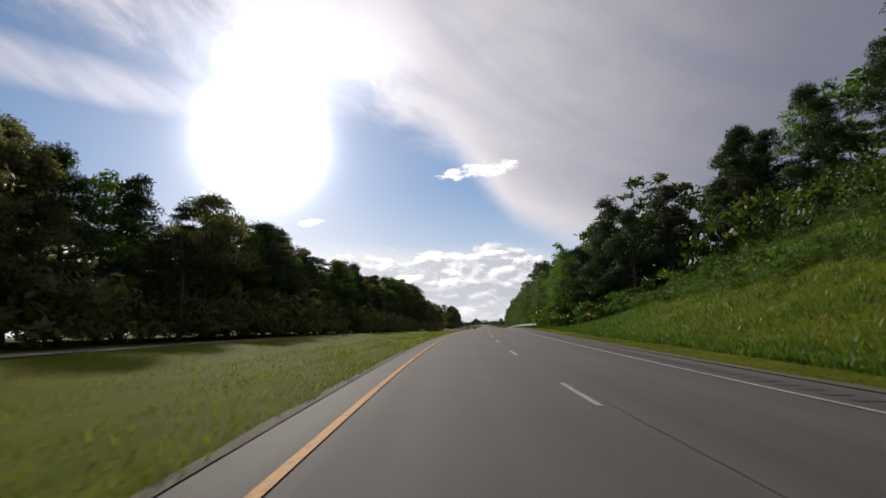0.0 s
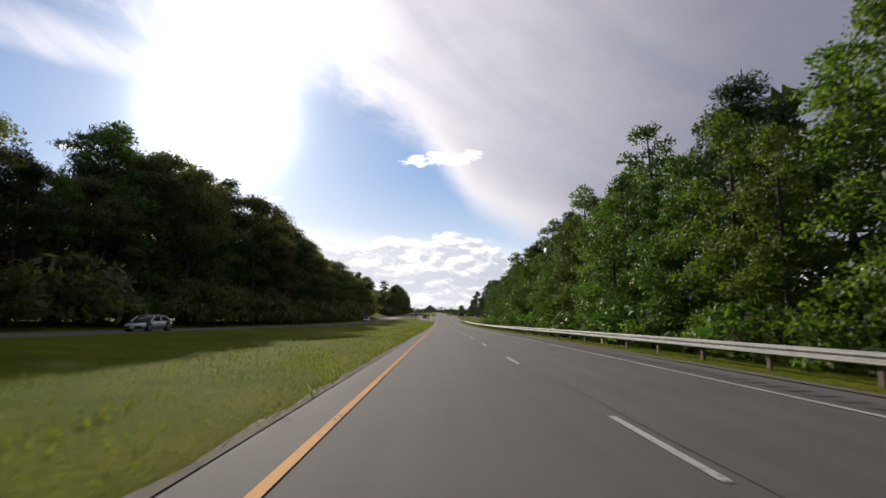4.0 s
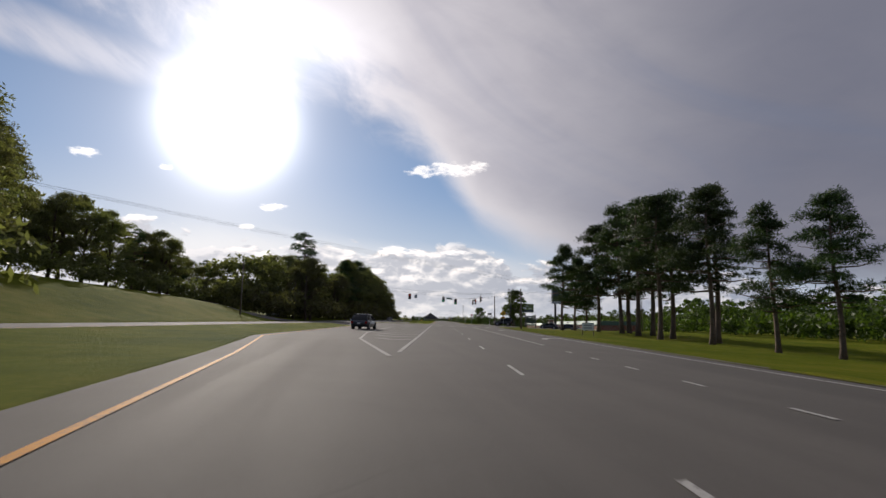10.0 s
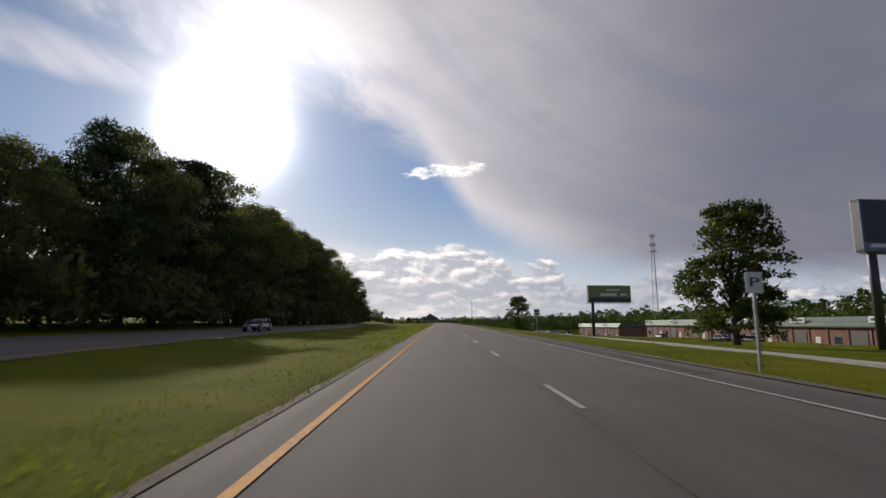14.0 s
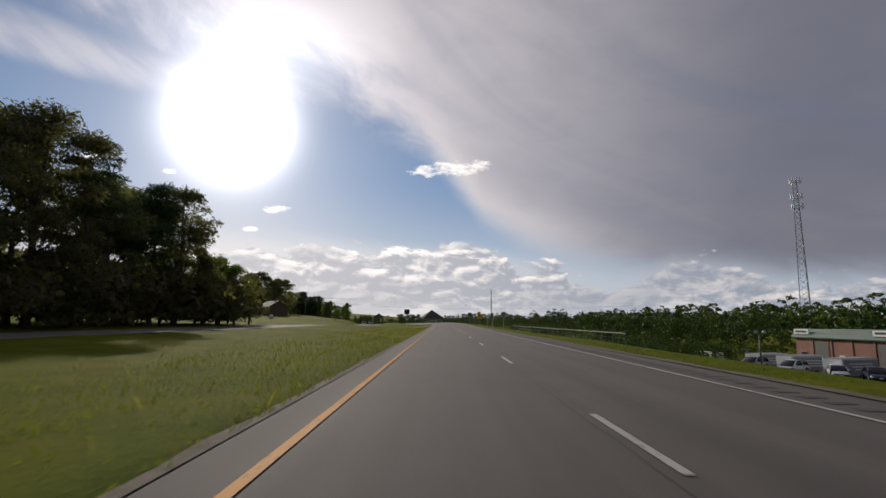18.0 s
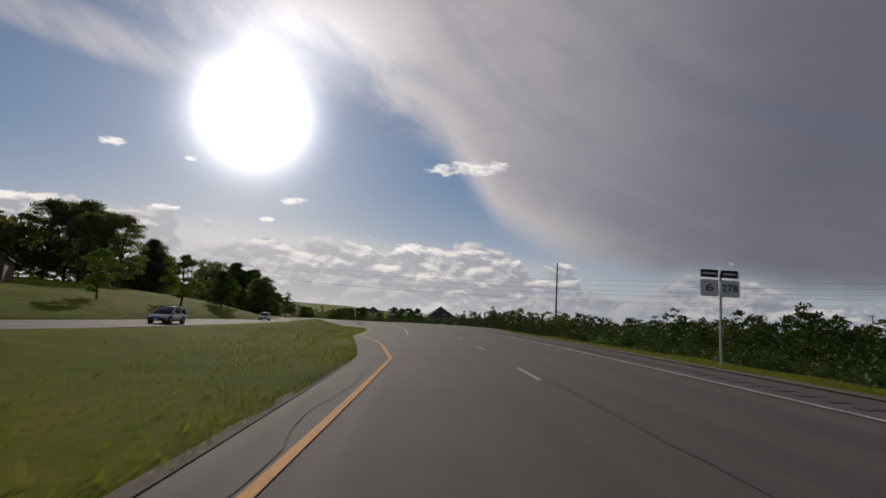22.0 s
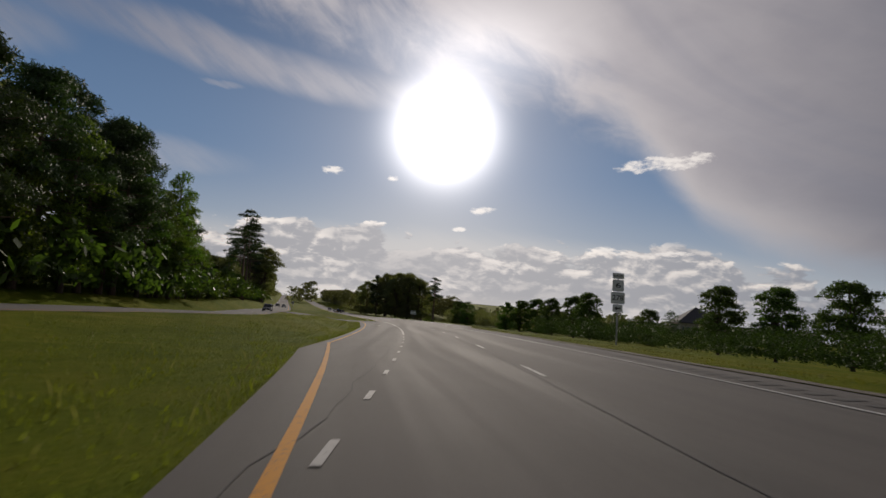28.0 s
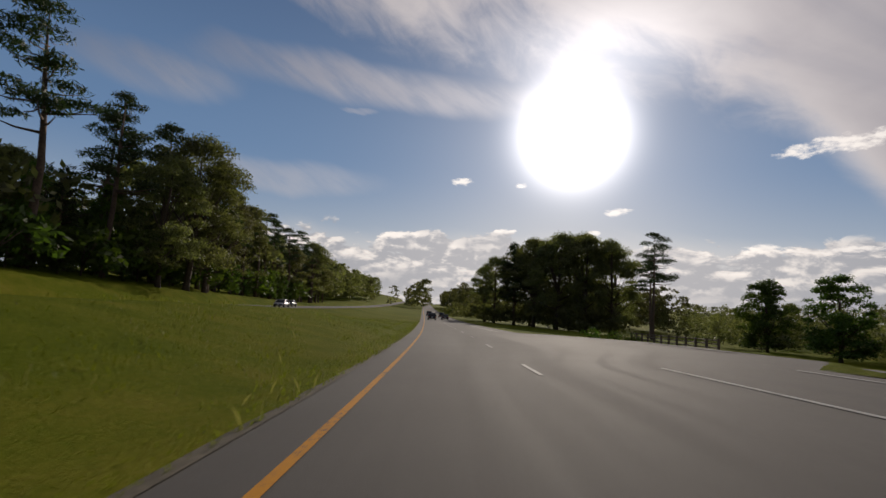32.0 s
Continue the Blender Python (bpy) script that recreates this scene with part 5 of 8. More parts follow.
woodland("undergrowth", rows_of(-40, 72, 25, 3, 3.0, 3, 1.5, 5, ("under", "bush")), LEAF, "green bushes below the trees of the bank")
wood(-10, 66, 18, 2, 3.4, 4.5, 0.7, 1.8, ("bush",), "bushes on the right bank")
woodland("thicket", rows_of(-8, 70, 17.5, 4, 2.0, 2.6, 0.6, 1.7, ("bush", "under", "bush")), LEAF, "low tangled weeds and shrubs on the bank")
for key, s, u, h in (("spire0", 332, 21.5, 15.0), ("spire3", 330, 24.5, 14.0), ("spire1", 327, 21, 12)):
    tree(key, s, u, h, None, "", "tall loose-crowned broadleaf tree at the end of the wood")
for s, u, h in ((141, 16.5, 17), (146, 18, 16), (262, 16, 17), (268, 17.5, 16)):
    tree(pick("spire"), s, u, h, None, "trees of the roadside wood")
for key, s, u, h in (("full_pine", 50, 27, 12.5), ("lone", 55, 30, 11), ("full_pine", 58, 23, 12), ("full_pine", 63, 20, 12), ("lone", 66, 24, 11), ("full_pine", 69, 17.5, 11.5), ("full_pine", 72, 21, 12), ("full_pine", 75, 16, 11), ("lone", 62, 32, 12), ("lone", 70, 28, 12), ("bush", 60, 18, 3.0), ("bush", 66, 16, 3.0), ("bush", 71, 14.5, 2.8), ("bush", 54, 22, 3.0), ("bush", 63, 17, 2.6), ("bush", 57, 20, 2.8)):
    tree(pick(key), s, u, h, None, "dark trees at the end of the bank")
# clump between the field and the signals
for kind, s, u, h in (("full_pine", 379, 33, 15), ("full_pine", 393, 31, 14.5), ("full_pine", 411, 33, 13.8), ("full_pine", 416, 31, 13.6), ("full_pine", 427, 31, 18), ("pine", 431, 34, 19.5), ("full_pine", 436, 29, 19), ("full_pine", 441, 33, 20.5), ("pine", 446, 30, 21), ("full_pine", 450, 34, 22), ("full_pine", 456, 31, 21.5), ("full_pine", 460, 34, 22), ("full_pine", 465, 30, 20), ("full_pine", 470, 27, 14.5), ("full_pine", 473, 30, 13.5), ("full_pine", 462, 22.5, 15.5)):
    tree(pick(kind), s, u, h, None, "trees before the signals")
tree("lone0", 555, 27, 13.6, None, "", "leafy green tree standing alone in front of the brick units")
tree("lone1", 656, 23, 10.5, None, "", "dark full tree standing alone beside the verge")
# scattered and far belts of trees
woodland("woodland", rows_of(300, 1000, 150, 3, 6, 12, 10, 16, ("scrub", "wood")), LEAF, FAR)
woodland("undergrowth", rows_of(300, 1000, 146, 2, 3.6, 6, 8, 11, ("under",)), LEAF, FAR)
woodland("undergrowth", rows_of(400, 600, 97, 1, 3.4, 3, 6, 9, ("under",)), LEAF, FAR)
woodland("woodland", rows_of(400, 600, 100, 3, 7, 8, 9, 14, ("scrub", "wood")), LEAF, FAR)
woodland("woodland", rows_of(764, 1010, 56, 4, 5.5, 10, 6, 10, ("scrub", "under")), LEAF_SHADE, "green scrub woodland on the low ground")
woodland("undergrowth", rows_of(727, 850, 34, 3, 3.0, 6, 2.4, 4.4, ("bush", "under", "scrub")), LEAF_SHADE, "tangled green scrub behind the thicket")
woodland("thicket", rows_of(712, 850, 19, 3, 2.8, 4.5, 1.8, 3.6, ("bush", "under", "scrub")), LEAF_SHADE, "tangled green thicket below the road verge")
wood(712, 850, 17.5, 1, 4.0, 1.5, 1.4, 2.6, ("bush",), "bushes below the verge")
wood(850, 918, 17.5, 1, 4.6, 0.8, 3.4, 4.6, ("young", "young", "sapling"), "row of young trees along the verge")
woodland("woodland", rows_of(952, 1004, 60, 2, 5, 7, 8, 10.5, ("scrub", "wood")), LEAF_HAZED, "dark wood behind the thicket at the side road")
woodland("thicket", rows_of(850, 1000, 24, 3, 3.4, 5, 2.4, 4.2, ("scrub", "under", "scrub")), LEAF_SHADE, "tangled green thicket below the road verge")
tree("young1", 909, 22, 6.2, None, "", "tall young pine rising over the thicket")
for s, u, h in ((1048, 46, 9.6), (1060, 47, 10.0), (1070.5, 47.6, 10.0), (1081, 47.7, 10.8), (1096, 46, 7.0)):
    tree(pick("lone"), s, u, h, None, "row of planted trees beside the verge")
for s, u, h in ((1112, 43, 10.5), (1121, 44, 10), (1132, 44, 9.8), (1143, 45, 10), (1148, 42, 9.5), (1157.5, 42, 9), (1208.5, 47, 10.3), (1224, 49, 10.8)):
    tree(pick("lone"), s, u, h, None, "planted trees behind the verge at the bend", "dense broad-crowned young tree in a planted row")
woodland("thicket", rows_of(1000, 1108, 28, 3, 3.0, 5, 3.0, 4.3, ("scrub", "under")), LEAF_SHADE, "dark green hedge of trees behind the planted row")
woodland("thicket", rows_of(1191, 1245, 51, 3, 3.2, 4, 5.5, 7.6, ("scrub", "under", "scrub")), LEAF_HAZED, "dark hedge of trees beside the entrance drive")
woodland("woodland", rows_of(1140, 1330, 72, 3, 5, 8, 7, 10, ("wood", "spire")), LEAF_HAZED, "dense green thicket of shrubs and young trees beside the highway")
for s, u, h in ((1262, 40, 21), (1265, 35, 22), (1268, 43, 20), (1270, 30, 23), (1274, 37, 24), (1277, 26, 22), (1280, 32, 24), (1284, 22, 21), (1287, 28, 23), (1291, 18, 18), (1294, 24, 21), (1298, 16, 16), (1300, 30, 20), (1288, 38, 22)):
    tree(pick("wood" if s % 3 else "full_pine"), s, u, h, None, "dark clump of trees at the bend")
tree("pine2", 1252.5, 45, 21.5, None, "", "open-crowned pine standing alone beside the clump")
tree("pine0", 1258, 47, 18, None, "", "open-crowned pine beside the dark clump")
woodland("undergrowth", rows_of(1258, 1304, lambda s: 44 - (s - 1258) * 0.6, 3, 3.0, -4, 3, 7, ("under",)), LEAF_HAZED, LOW)
woodland("woodland", rows_of(1370, 1640, 17, 3, 6, 8, 11, 15, ("wood", "scrub")), LEAF_HAZED, TALL)
woodland("woodland", rows_of(1300, 1420, 58, 3, 6, 9, 12, 16, ("wood", "scrub")), LEAF_HAZED, TALL)
# across the median between the wood and the house
woodland("woodland", rows_of(740, 1010, -112, 3, 7, 10, 12, 18, ("wood", "scrub")), LEAF_HAZED, FAR)
woodland("woodland", rows_of(712, 890, -86, 2, 5, 6, 9, 14, ("wood", "scrub", "pine")), LEAF_HAZED, FAR)
woodland("woodland", rows_of(886, 985, -90, 3, 5, 5, 13, 17, ("wood", "scrub", "pine")), LEAF_HAZED, FAR)
wood(848, 898, -84, 1, 5.0, 3, 9, 12, ("wood",), "trees behind the house")
for s, u, h in ((952, -78, 23), (957, -83, 22), (947, -84, 21), (938, -65, 18), (942, -70, 19), (934, -71, 17)):
    tree(pick("wood"), s, u, h, None, "tall trees beside the house")
for key, s, u, h in (("round3", 878, -34, 7.5), ("lone3", 905, -35, 7.4), ("lone0", 943, -37.5, 6.0), ("round0", 916, -38, 6.6), ("round2", 925, -37, 6.4), ("round3", 862, -38, 6.0)):
    tree(key, s, u, h, None, "young trees on the lawn", "small bright green tree on the mown slope")
woodland("woodland", rows_of(960, 1012, -78, 2, 5, 8, 12, 16, ("young", "scrub", "wood")), LEAF_HAZED, FAR)
for i in range(22):
    s = 996 + i * 4.4
    tree(pick("wood" if i % 3 else "full_pine"), s, -67 - R.uniform(0, 5), 20.5 - 0.115 * (s - 996) + R.uniform(-1.2, 1.2), None, "dark trees on the slope above the side road")
woodland("undergrowth", rows_of(992, 1092, -63, 2, 3.0, 3, 3.5, 7, ("under",)), LEAF_HAZED, LOW)
woodland("woodland", rows_of(1000, 1090, -76, 2, 5, 6, 9, 13, ("wood", "scrub")), LEAF_HAZED, FAR)
# the woods that close the view ahead and to the sides
spots = [("scrub", (-420 + i * 9, 1600 + 70 * math.sin(i * 0.31), -8), R.uniform(13, 22)) for i in range(110)]
spots += [("wood", (-380 - 40 * math.sin(i * 0.4), 300 + i * 12, -2), R.uniform(14, 24)) for i in range(100)]
spots += [("scrub", (480 + 60 * math.sin(i * 0.4), -100 + i * 13, -10), R.uniform(12, 20)) for i in range(130)]
spots += [("wood", (-300 + i * 14, -190, 0), R.uniform(14, 24)) for i in range(44)]
woodland("woodland", spots, LEAF_HAZED, FAR)

# ---- side roads, kerbs and paths ----
def strip(name, pts, width, mat, label, category, dz=0.02, kind="structure", thick=0.0):
    """A strip of ground along (s, u) points with a given width; thick makes it a raised slab."""
    v, f = [], []
    n = len(pts)
    for i, (s, u) in enumerate(pts):
        a, b = pts[max(0, i - 1)], pts[min(n - 1, i + 1)]
        d = Vector((b[0] - a[0], b[1] - a[1])).normalized()
        w = width[i] if isinstance(width, (list, tuple)) else width
        v += [at(s + d.y * w / 2, u - d.x * w / 2, dz + thick), at(s - d.y * w / 2, u + d.x * w / 2, dz + thick)]
        if thick:
            v += [at(s + d.y * w / 2, u - d.x * w / 2, dz - 0.1), at(s - d.y * w / 2, u + d.x * w / 2, dz - 0.1)]
    c = 4 if thick else 2
    for i in range(n - 1):
        o, q = i * c, (i + 1) * c
        f.append((o, o + 1, q + 1, q))
        if thick:
            f += [(o + 2, o, q, q + 2), (o + 1, o + 3, q + 3, q + 1)]
    if thick:
        e = (n - 1) * c
        f += [(0, 2, 3, 1), (e, e + 1, e + 3, e + 2)]
    me = Shape().add(v, f).mesh(name, mat)
    if mat in (ASPHALT, ASPHALT_OLD):
        me.uv_layers.new(name="UVMap")
    return structure(name, me, mat, label, category, False, kind)


def curve(a, b, c, n=10):
    """Points of a quadratic bend through the control point b."""
    return [((1 - t) ** 2 * a[0] + 2 * t * (1 - t) * b[0] + t * t * c[0], (1 - t) ** 2 * a[1] + 2 * t * (1 - t) * b[1] + t * t * c[1]) for t in [i / n for i in range(n + 1)]]


strip("side_road", curve((476, 13), (481, 25), (502, 46), 12) + curve((502, 46), (520, 62), (545, 120), 14)[1:], 13.0, ASPHALT_OLD, "grey asphalt side road leaving the signals", "road", 0.03)
strip("side_road", [(467, -27 - i * 3.0) for i in range(14)], 11.0, ASPHALT_OLD, "grey asphalt side road leaving the signals", "road", 0.05)
strip("side_road", curve((955, -26), (963, -45), (998, -66), 22) + curve((998, -66), (1028, -76), (1066, -110), 8)[1:], 8.5, ASPHALT_OLD, "pale asphalt side road climbing the slope", "road", 0.06)
strip("turning_channel", curve((1108.5, -4.6), (1116.5, -6.2), (1121.5, -11.5), 12) + curve((1121.5, -11.5), (1126, -16.5), (1131, -23.5), 10)[1:], [4.4 + 0.09 * i for i in range(23)], ASPHALT, "worn asphalt channel for turning through the median", "road", 0.05)
strip("side_road", [(1181, 14 + i * 3.0) for i in range(26)], 10.0, ASPHALT_OLD, "pale asphalt entrance drive", "road", 0.03)
strip("side_road", [(934, 12 + i * 2.5) for i in range(12)], 10.0, ASPHALT_OLD, "asphalt side road below the bend", "road", 0.03)
strip("sidewalk", curve((486, 12.5), (497, 13.0), (512, 14.2), 8) + [(512 + i * 6, 14.3 + 0.6 * math.sin(i * 0.1)) for i in range(1, 26)], 1.4, CONCRETE, "pale concrete footpath beside the verge", "footpath", 0.03, "structure", 0.05)
strip("sidewalk", [(662 + i * 6, 14.5 - 0.12 * i) for i in range(15)], 1.4, CONCRETE, "pale concrete footpath beside the verge", "footpath", 0.03, "structure", 0.04)
strip("kerb", curve((484.2, 16.5), (485.0, 9.0), (496, 7.2), 12), 0.18, CONCRETE, "concrete kerb round the corner", "kerb", 0.0, "structure", 0.14)
strip("kerb", curve((919, 14.5), (917.5, 10.6), (905, 10.2), 10), 0.18, CONCRETE, "concrete kerb round the corner", "kerb", 0.0, "structure", 0.14)
strip("kerb", curve((945, 14.5), (949, 8.2), (962, 7.3), 10), 0.18, CONCRETE, "concrete kerb round the corner", "kerb", 0.0, "structure", 0.14)
strip("kerb_island", [(915.5, -7.4), (918, -7.3), (922, -6.9), (927, -6.4), (932, -5.8), (936, -5.3), (938.5, -5.0)], [0.5, 1.0, 1.2, 1.3, 1.3, 1.1, 0.4], DARK_CONCRETE, "raised concrete traffic island beside the hatching", "traffic island", 0.0, "structure", 0.15)
strip("kerb_island", [(925.2, 11.0), (928, 10.2), (931.5, 9.2), (934.5, 8.9), (936.5, 10.0), (937.6, 11.6)], [0.5, 0.8, 0.9, 0.9, 0.8, 0.5], DARK_CONCRETE, "raised concrete corner island at the side road", "traffic island", 0.0, "structure", 0.15)
strip("kerb_island", [(953.5, -10.8), (956, -10.7), (962, -9.9), (968, -9.1), (973, -8.5)], [0.2, 0.6, 0.6, 0.5, 0.2], DARK_CONCRETE, "small raised concrete traffic island", "traffic island", 0.0, "structure", 0.14)
strip("kerb_island", curve((960, -30), (966, -37), (973, -43), 8), 0.7, CONCRETE, "concrete kerb along the side road", "kerb", 0.02, "structure", 0.14)
strip("far_lane", [(640 + i * 8, 44 + 0.5 * i) for i in range(12)], 9.0, GRAVEL, "gravel yard behind the verge", "yard", 0.05)


# ---- guardrails ----
def guardrail(s0, s1, u, name="guardrail", flare=0.0, step=1.9, label="weathered galvanised steel guardrail on posts beside the verge"):
    """A W-profile rail carried by posts; flare turns the far end away from the road."""
    ob = thing(name, Matrix.Identity(4), label, "guardrail")
    prof = [(0.00, 0.46), (0.07, 0.49), (0.07, 0.54), (0.00, 0.58), (0.00, 0.63), (0.07, 0.67), (0.07, 0.72), (0.00, 0.76)]
    n = int((s1 - s0) / step)
    uu = lambda s: u + flare * max(0.0, (s - (s1 - 12)) / 12) ** 2 + 0.6 * max(0.0, (s0 + 8 - s) / 8) ** 2
    v, f, c = [], [], len(prof)
    for i in range(n + 1):
        s = s0 + (s1 - s0) * i / n
        b = at(s, uu(s))
        a = float(line(s)[3])
        for x, z in prof:
            v.append(b + Vector((-math.cos(a) * x, -math.sin(a) * x, z - 0.04)))
    for i in range(n):
        f += [(i * c + j, i * c + j + 1, (i + 1) * c + j + 1, (i + 1) * c + j) for j in range(c - 1)]
    part("rail", Shape().add(v, f), STEEL, ob)
    post = Shape().box(-0.05, -0.08, -0.3, 0.05, 0.08, 0.72, None, 0.01).mesh("post", WOOD)
    block = Shape().box(-0.12, -0.06, 0.44, -0.02, 0.06, 0.74, None, 0.01).mesh("block", WOOD)
    for i in range(0, n + 1, 2):
        s = s0 + (s1 - s0) * i / n
        m = stand(s, uu(s) + 0.14)
        q = part("post", post, None, ob, "", False, m)
        part("spacer_block", block, None, q)
    end = Shape().box(-0.10, -0.3, 0.40, 0.02, 0.05, 0.76, None, 0.03)
    part("end_shoe", end, STEEL, ob, "", False, stand(s0, uu(s0)))
    part("end_shoe", end, STEEL, ob, "", False, stand(s1, uu(s1)))
    return ob


guardrail(86, 368, 9.3, "guardrail", 1.0)
guardrail(360, 400, -31.6, "guardrail", 0.0, 1.9, "galvanised steel guardrail below the grass slope")


def low_fence(s0, s1, u, h=1.0):
    ob = thing("wire_fence", Matrix.Identity(4), "low dark wire fence with a pale top rail below the verge", "fence")
    n = int((s1 - s0) / 2.6)
    post = Shape().tube([(0, 0, -0.2), (0, 0, h)], 0.03, 6).mesh("post", DARK_STEEL)
    for i in range(n + 1):
        part("post", post, None, ob, "", False, stand(s0 + i * 2.6, u))
    for z, r in ((h, 0.028), (h * 0.66, 0.008), (h * 0.33, 0.008)):
        part("rail" if z == h else "wire", Shape().tube([at(s0 + i * 2.6, u, z) for i in range(n + 1)], r, 5), STEEL if z == h else CABLE, ob)
    return ob


low_fence(688, 746, 12.6, 1.0)


# ---- road signs ----
def road_sign(s, u, panels, h=2.2, turn=0.0, label="", name="road_sign", post_w=0.035, posts=1, category="road sign"):
    """Panels are (outline kind, x, z, width, height, material, text, text material); the face looks back down the road."""
    ob = thing(name, stand(s, u, turn), label, category)
    top = max(p[2] + p[4] / 2 for p in panels)
    for i in range(posts):
        x = 0.0 if posts == 1 else (-0.5 + i / (posts - 1)) * panels[0][3] * 0.75
        part("post", Shape().box(x - post_w, 0.0, -0.4, x + post_w, post_w * 1.4, top - 0.1, None, 0.006), STEEL, ob)
    for kind, x, z, w, hh, mat, text, ink in panels:
        if kind == "diamond":
            o = [(x, z - hh / 2), (x + w / 2, z), (x, z + hh / 2), (x - w / 2, z)]
        elif kind == "triangle":
            o = [(x, z - hh / 2), (x + w / 2, z + hh / 2), (x - w / 2, z + hh / 2)]
        elif kind == "shield":
            o = [(x + w / 2 * a, z + hh / 2 * b) for a, b in ((0, -1), (0.55, -0.8), (0.9, -0.3), (0.85, 0.3), (1, 0.75), (0.6, 1), (0, 0.85), (-0.6, 1), (-1, 0.75), (-0.85, 0.3), (-0.9, -0.3), (-0.55, -0.8))]
        elif kind == "arch":
            o = [(x - w / 2, z - hh / 2), (x + w / 2, z - hh / 2)] + [(x + w / 2 * math.cos(a * math.pi / 10), z - hh * 0.1 + hh * 0.6 * math.sin(a * math.pi / 10)) for a in range(11)]
        else:
            c = min(w, hh) * 0.08
            o = [(x - w / 2 + c, z - hh / 2), (x + w / 2 - c, z - hh / 2), (x + w / 2, z - hh / 2 + c), (x + w / 2, z + hh / 2 - c), (x + w / 2 - c, z + hh / 2), (x - w / 2 + c, z + hh / 2), (x - w / 2, z + hh / 2 - c), (x - w / 2, z - hh / 2 + c)]
        pl = part("panel", Shape().prism(o, 0.012, Matrix.Translation((0, -0.012, 0))), mat, ob)
        if kind == "diamond" or kind == "triangle":
            rim = Shape()
            q = [Vector((a, 0, b)) for a, b in o]
            mid = Vector((x, 0, z))
            for i in range(len(q)):
                a, b = q[i], q[(i + 1) % len(q)]
                a1, b1, a2, b2 = [mid + (p - mid) * kk for p, kk in ((a, 0.95), (b, 0.95), (a, 0.91), (b, 0.91))]
                rim.add([p + Vector((0, -0.022, 0)) for p in (a1, b1, b2, a2)], [(0, 1, 2, 3)])
            part("border", rim, SIGN_BLACK, pl)
        if kind == "triangle":
            part("middle", Shape().prism([(x, z - hh * 0.16), (x + w * 0.2, z + hh * 0.24), (x - w * 0.2, z + hh * 0.24)], 0.006, Matrix.Translation((0, -0.02, 0))), SIGN_WHITE, pl)
        if text and text.startswith("#"):
            for r in range(int(text[1:])):
                n = int(text[1:])
                zz = z + hh * (0.5 - (r + 0.75) / (n + 0.5))
                part("writing", Shape().box(x - w * 0.36, -0.024, zz - hh * 0.11 / max(1, n - 1), x + w * 0.36 * (1 - 0.25 * (r % 2)), -0.0195, zz + hh * 0.11 / max(1, n - 1)), ink, pl)
        elif text == "signal":
            part("symbol", Shape().box(x - w * 0.09, -0.024, z - hh * 0.24, x + w * 0.09, -0.0195, z + hh * 0.24), ink, pl)
            for i, mm in enumerate((LAMP_RED, SIGN_YELLOW, SIGN_GREEN)):
                part("symbol_dot", Shape().tube([(x, -0.0242, z + hh * 0.15 * (1 - i)), (x, -0.029, z + hh * 0.15 * (1 - i))], w * 0.06, 10), mm, pl)
        elif text == "cross":
            part("symbol", Shape().box(x - w * 0.05, -0.024, z - hh * 0.27, x + w * 0.05, -0.0195, z + hh * 0.27).box(x - w * 0.24, -0.024, z - hh * 0.05, x + w * 0.24, -0.0195, z + hh * 0.05), ink, pl)
        elif text == "walker":
            part("symbol", Shape().box(x - w * 0.05, -0.024, z + hh * 0.16, x + w * 0.04, -0.0195, z + hh * 0.26).box(x - w * 0.06, -0.024, z - hh * 0.05, x + w * 0.05, -0.0195, z + hh * 0.14).prism([(x - w * 0.14, z - hh * 0.28), (x - w * 0.07, z - hh * 0.28), (x + w * 0.03, z - hh * 0.04), (x - w * 0.05, z - hh * 0.04)], 0.005, Matrix.Translation((0, -0.022, 0))).prism([(x + w * 0.08, z - hh * 0.28), (x + w * 0.15, z - hh * 0.28), (x + w * 0.06, z - hh * 0.04), (x - w * 0.02, z - hh * 0.04)], 0.005, Matrix.Translation((0, -0.022, 0))), ink, pl)
        elif text == "no_turn":
            ring = Shape()
            for i in range(20):
                a, b = 6.28319 * i / 20, 6.28319 * (i + 1) / 20
                ring.add([(x + w * r * math.cos(g), -0.022, z + w * r * math.sin(g)) for r, g in ((0.42, a), (0.42, b), (0.33, b), (0.33, a))], [(0, 1, 2, 3)])
            part("ring", ring, ink, pl)
            part("symbol", Shape().prism([(x - w * 0.14, z - hh * 0.24), (x - w * 0.03, z - hh * 0.24), (x - w * 0.03, z + hh * 0.02), (x + w * 0.06, z + hh * 0.02), (x + w * 0.06, z - hh * 0.06), (x + w * 0.24, z + hh * 0.08), (x + w * 0.06, z + hh * 0.22), (x + w * 0.06, z + hh * 0.13), (x - w * 0.14, z + hh * 0.13)], 0.005, Matrix.Translation((0, -0.022, 0))), ink, pl)
        elif text == "left":
            part("symbol", Shape().prism([(x - w * 0.32, z), (x - w * 0.08, z + hh * 0.26), (x - w * 0.08, z + hh * 0.09), (x + w * 0.3, z + hh * 0.09), (x + w * 0.3, z - hh * 0.09), (x - w * 0.08, z - hh * 0.09), (x - w * 0.08, z - hh * 0.26)], 0.005, Matrix.Translation((0, -0.022, 0))), ink, pl)
        elif text:
            lettering("writing", text, hh * (0.62 if len(text) < 4 else 0.5), ink, pl, pose(x, -0.024, z, 90, 0, 0), min(w * 0.8, hh * 0.45 * len(text)))
    return ob


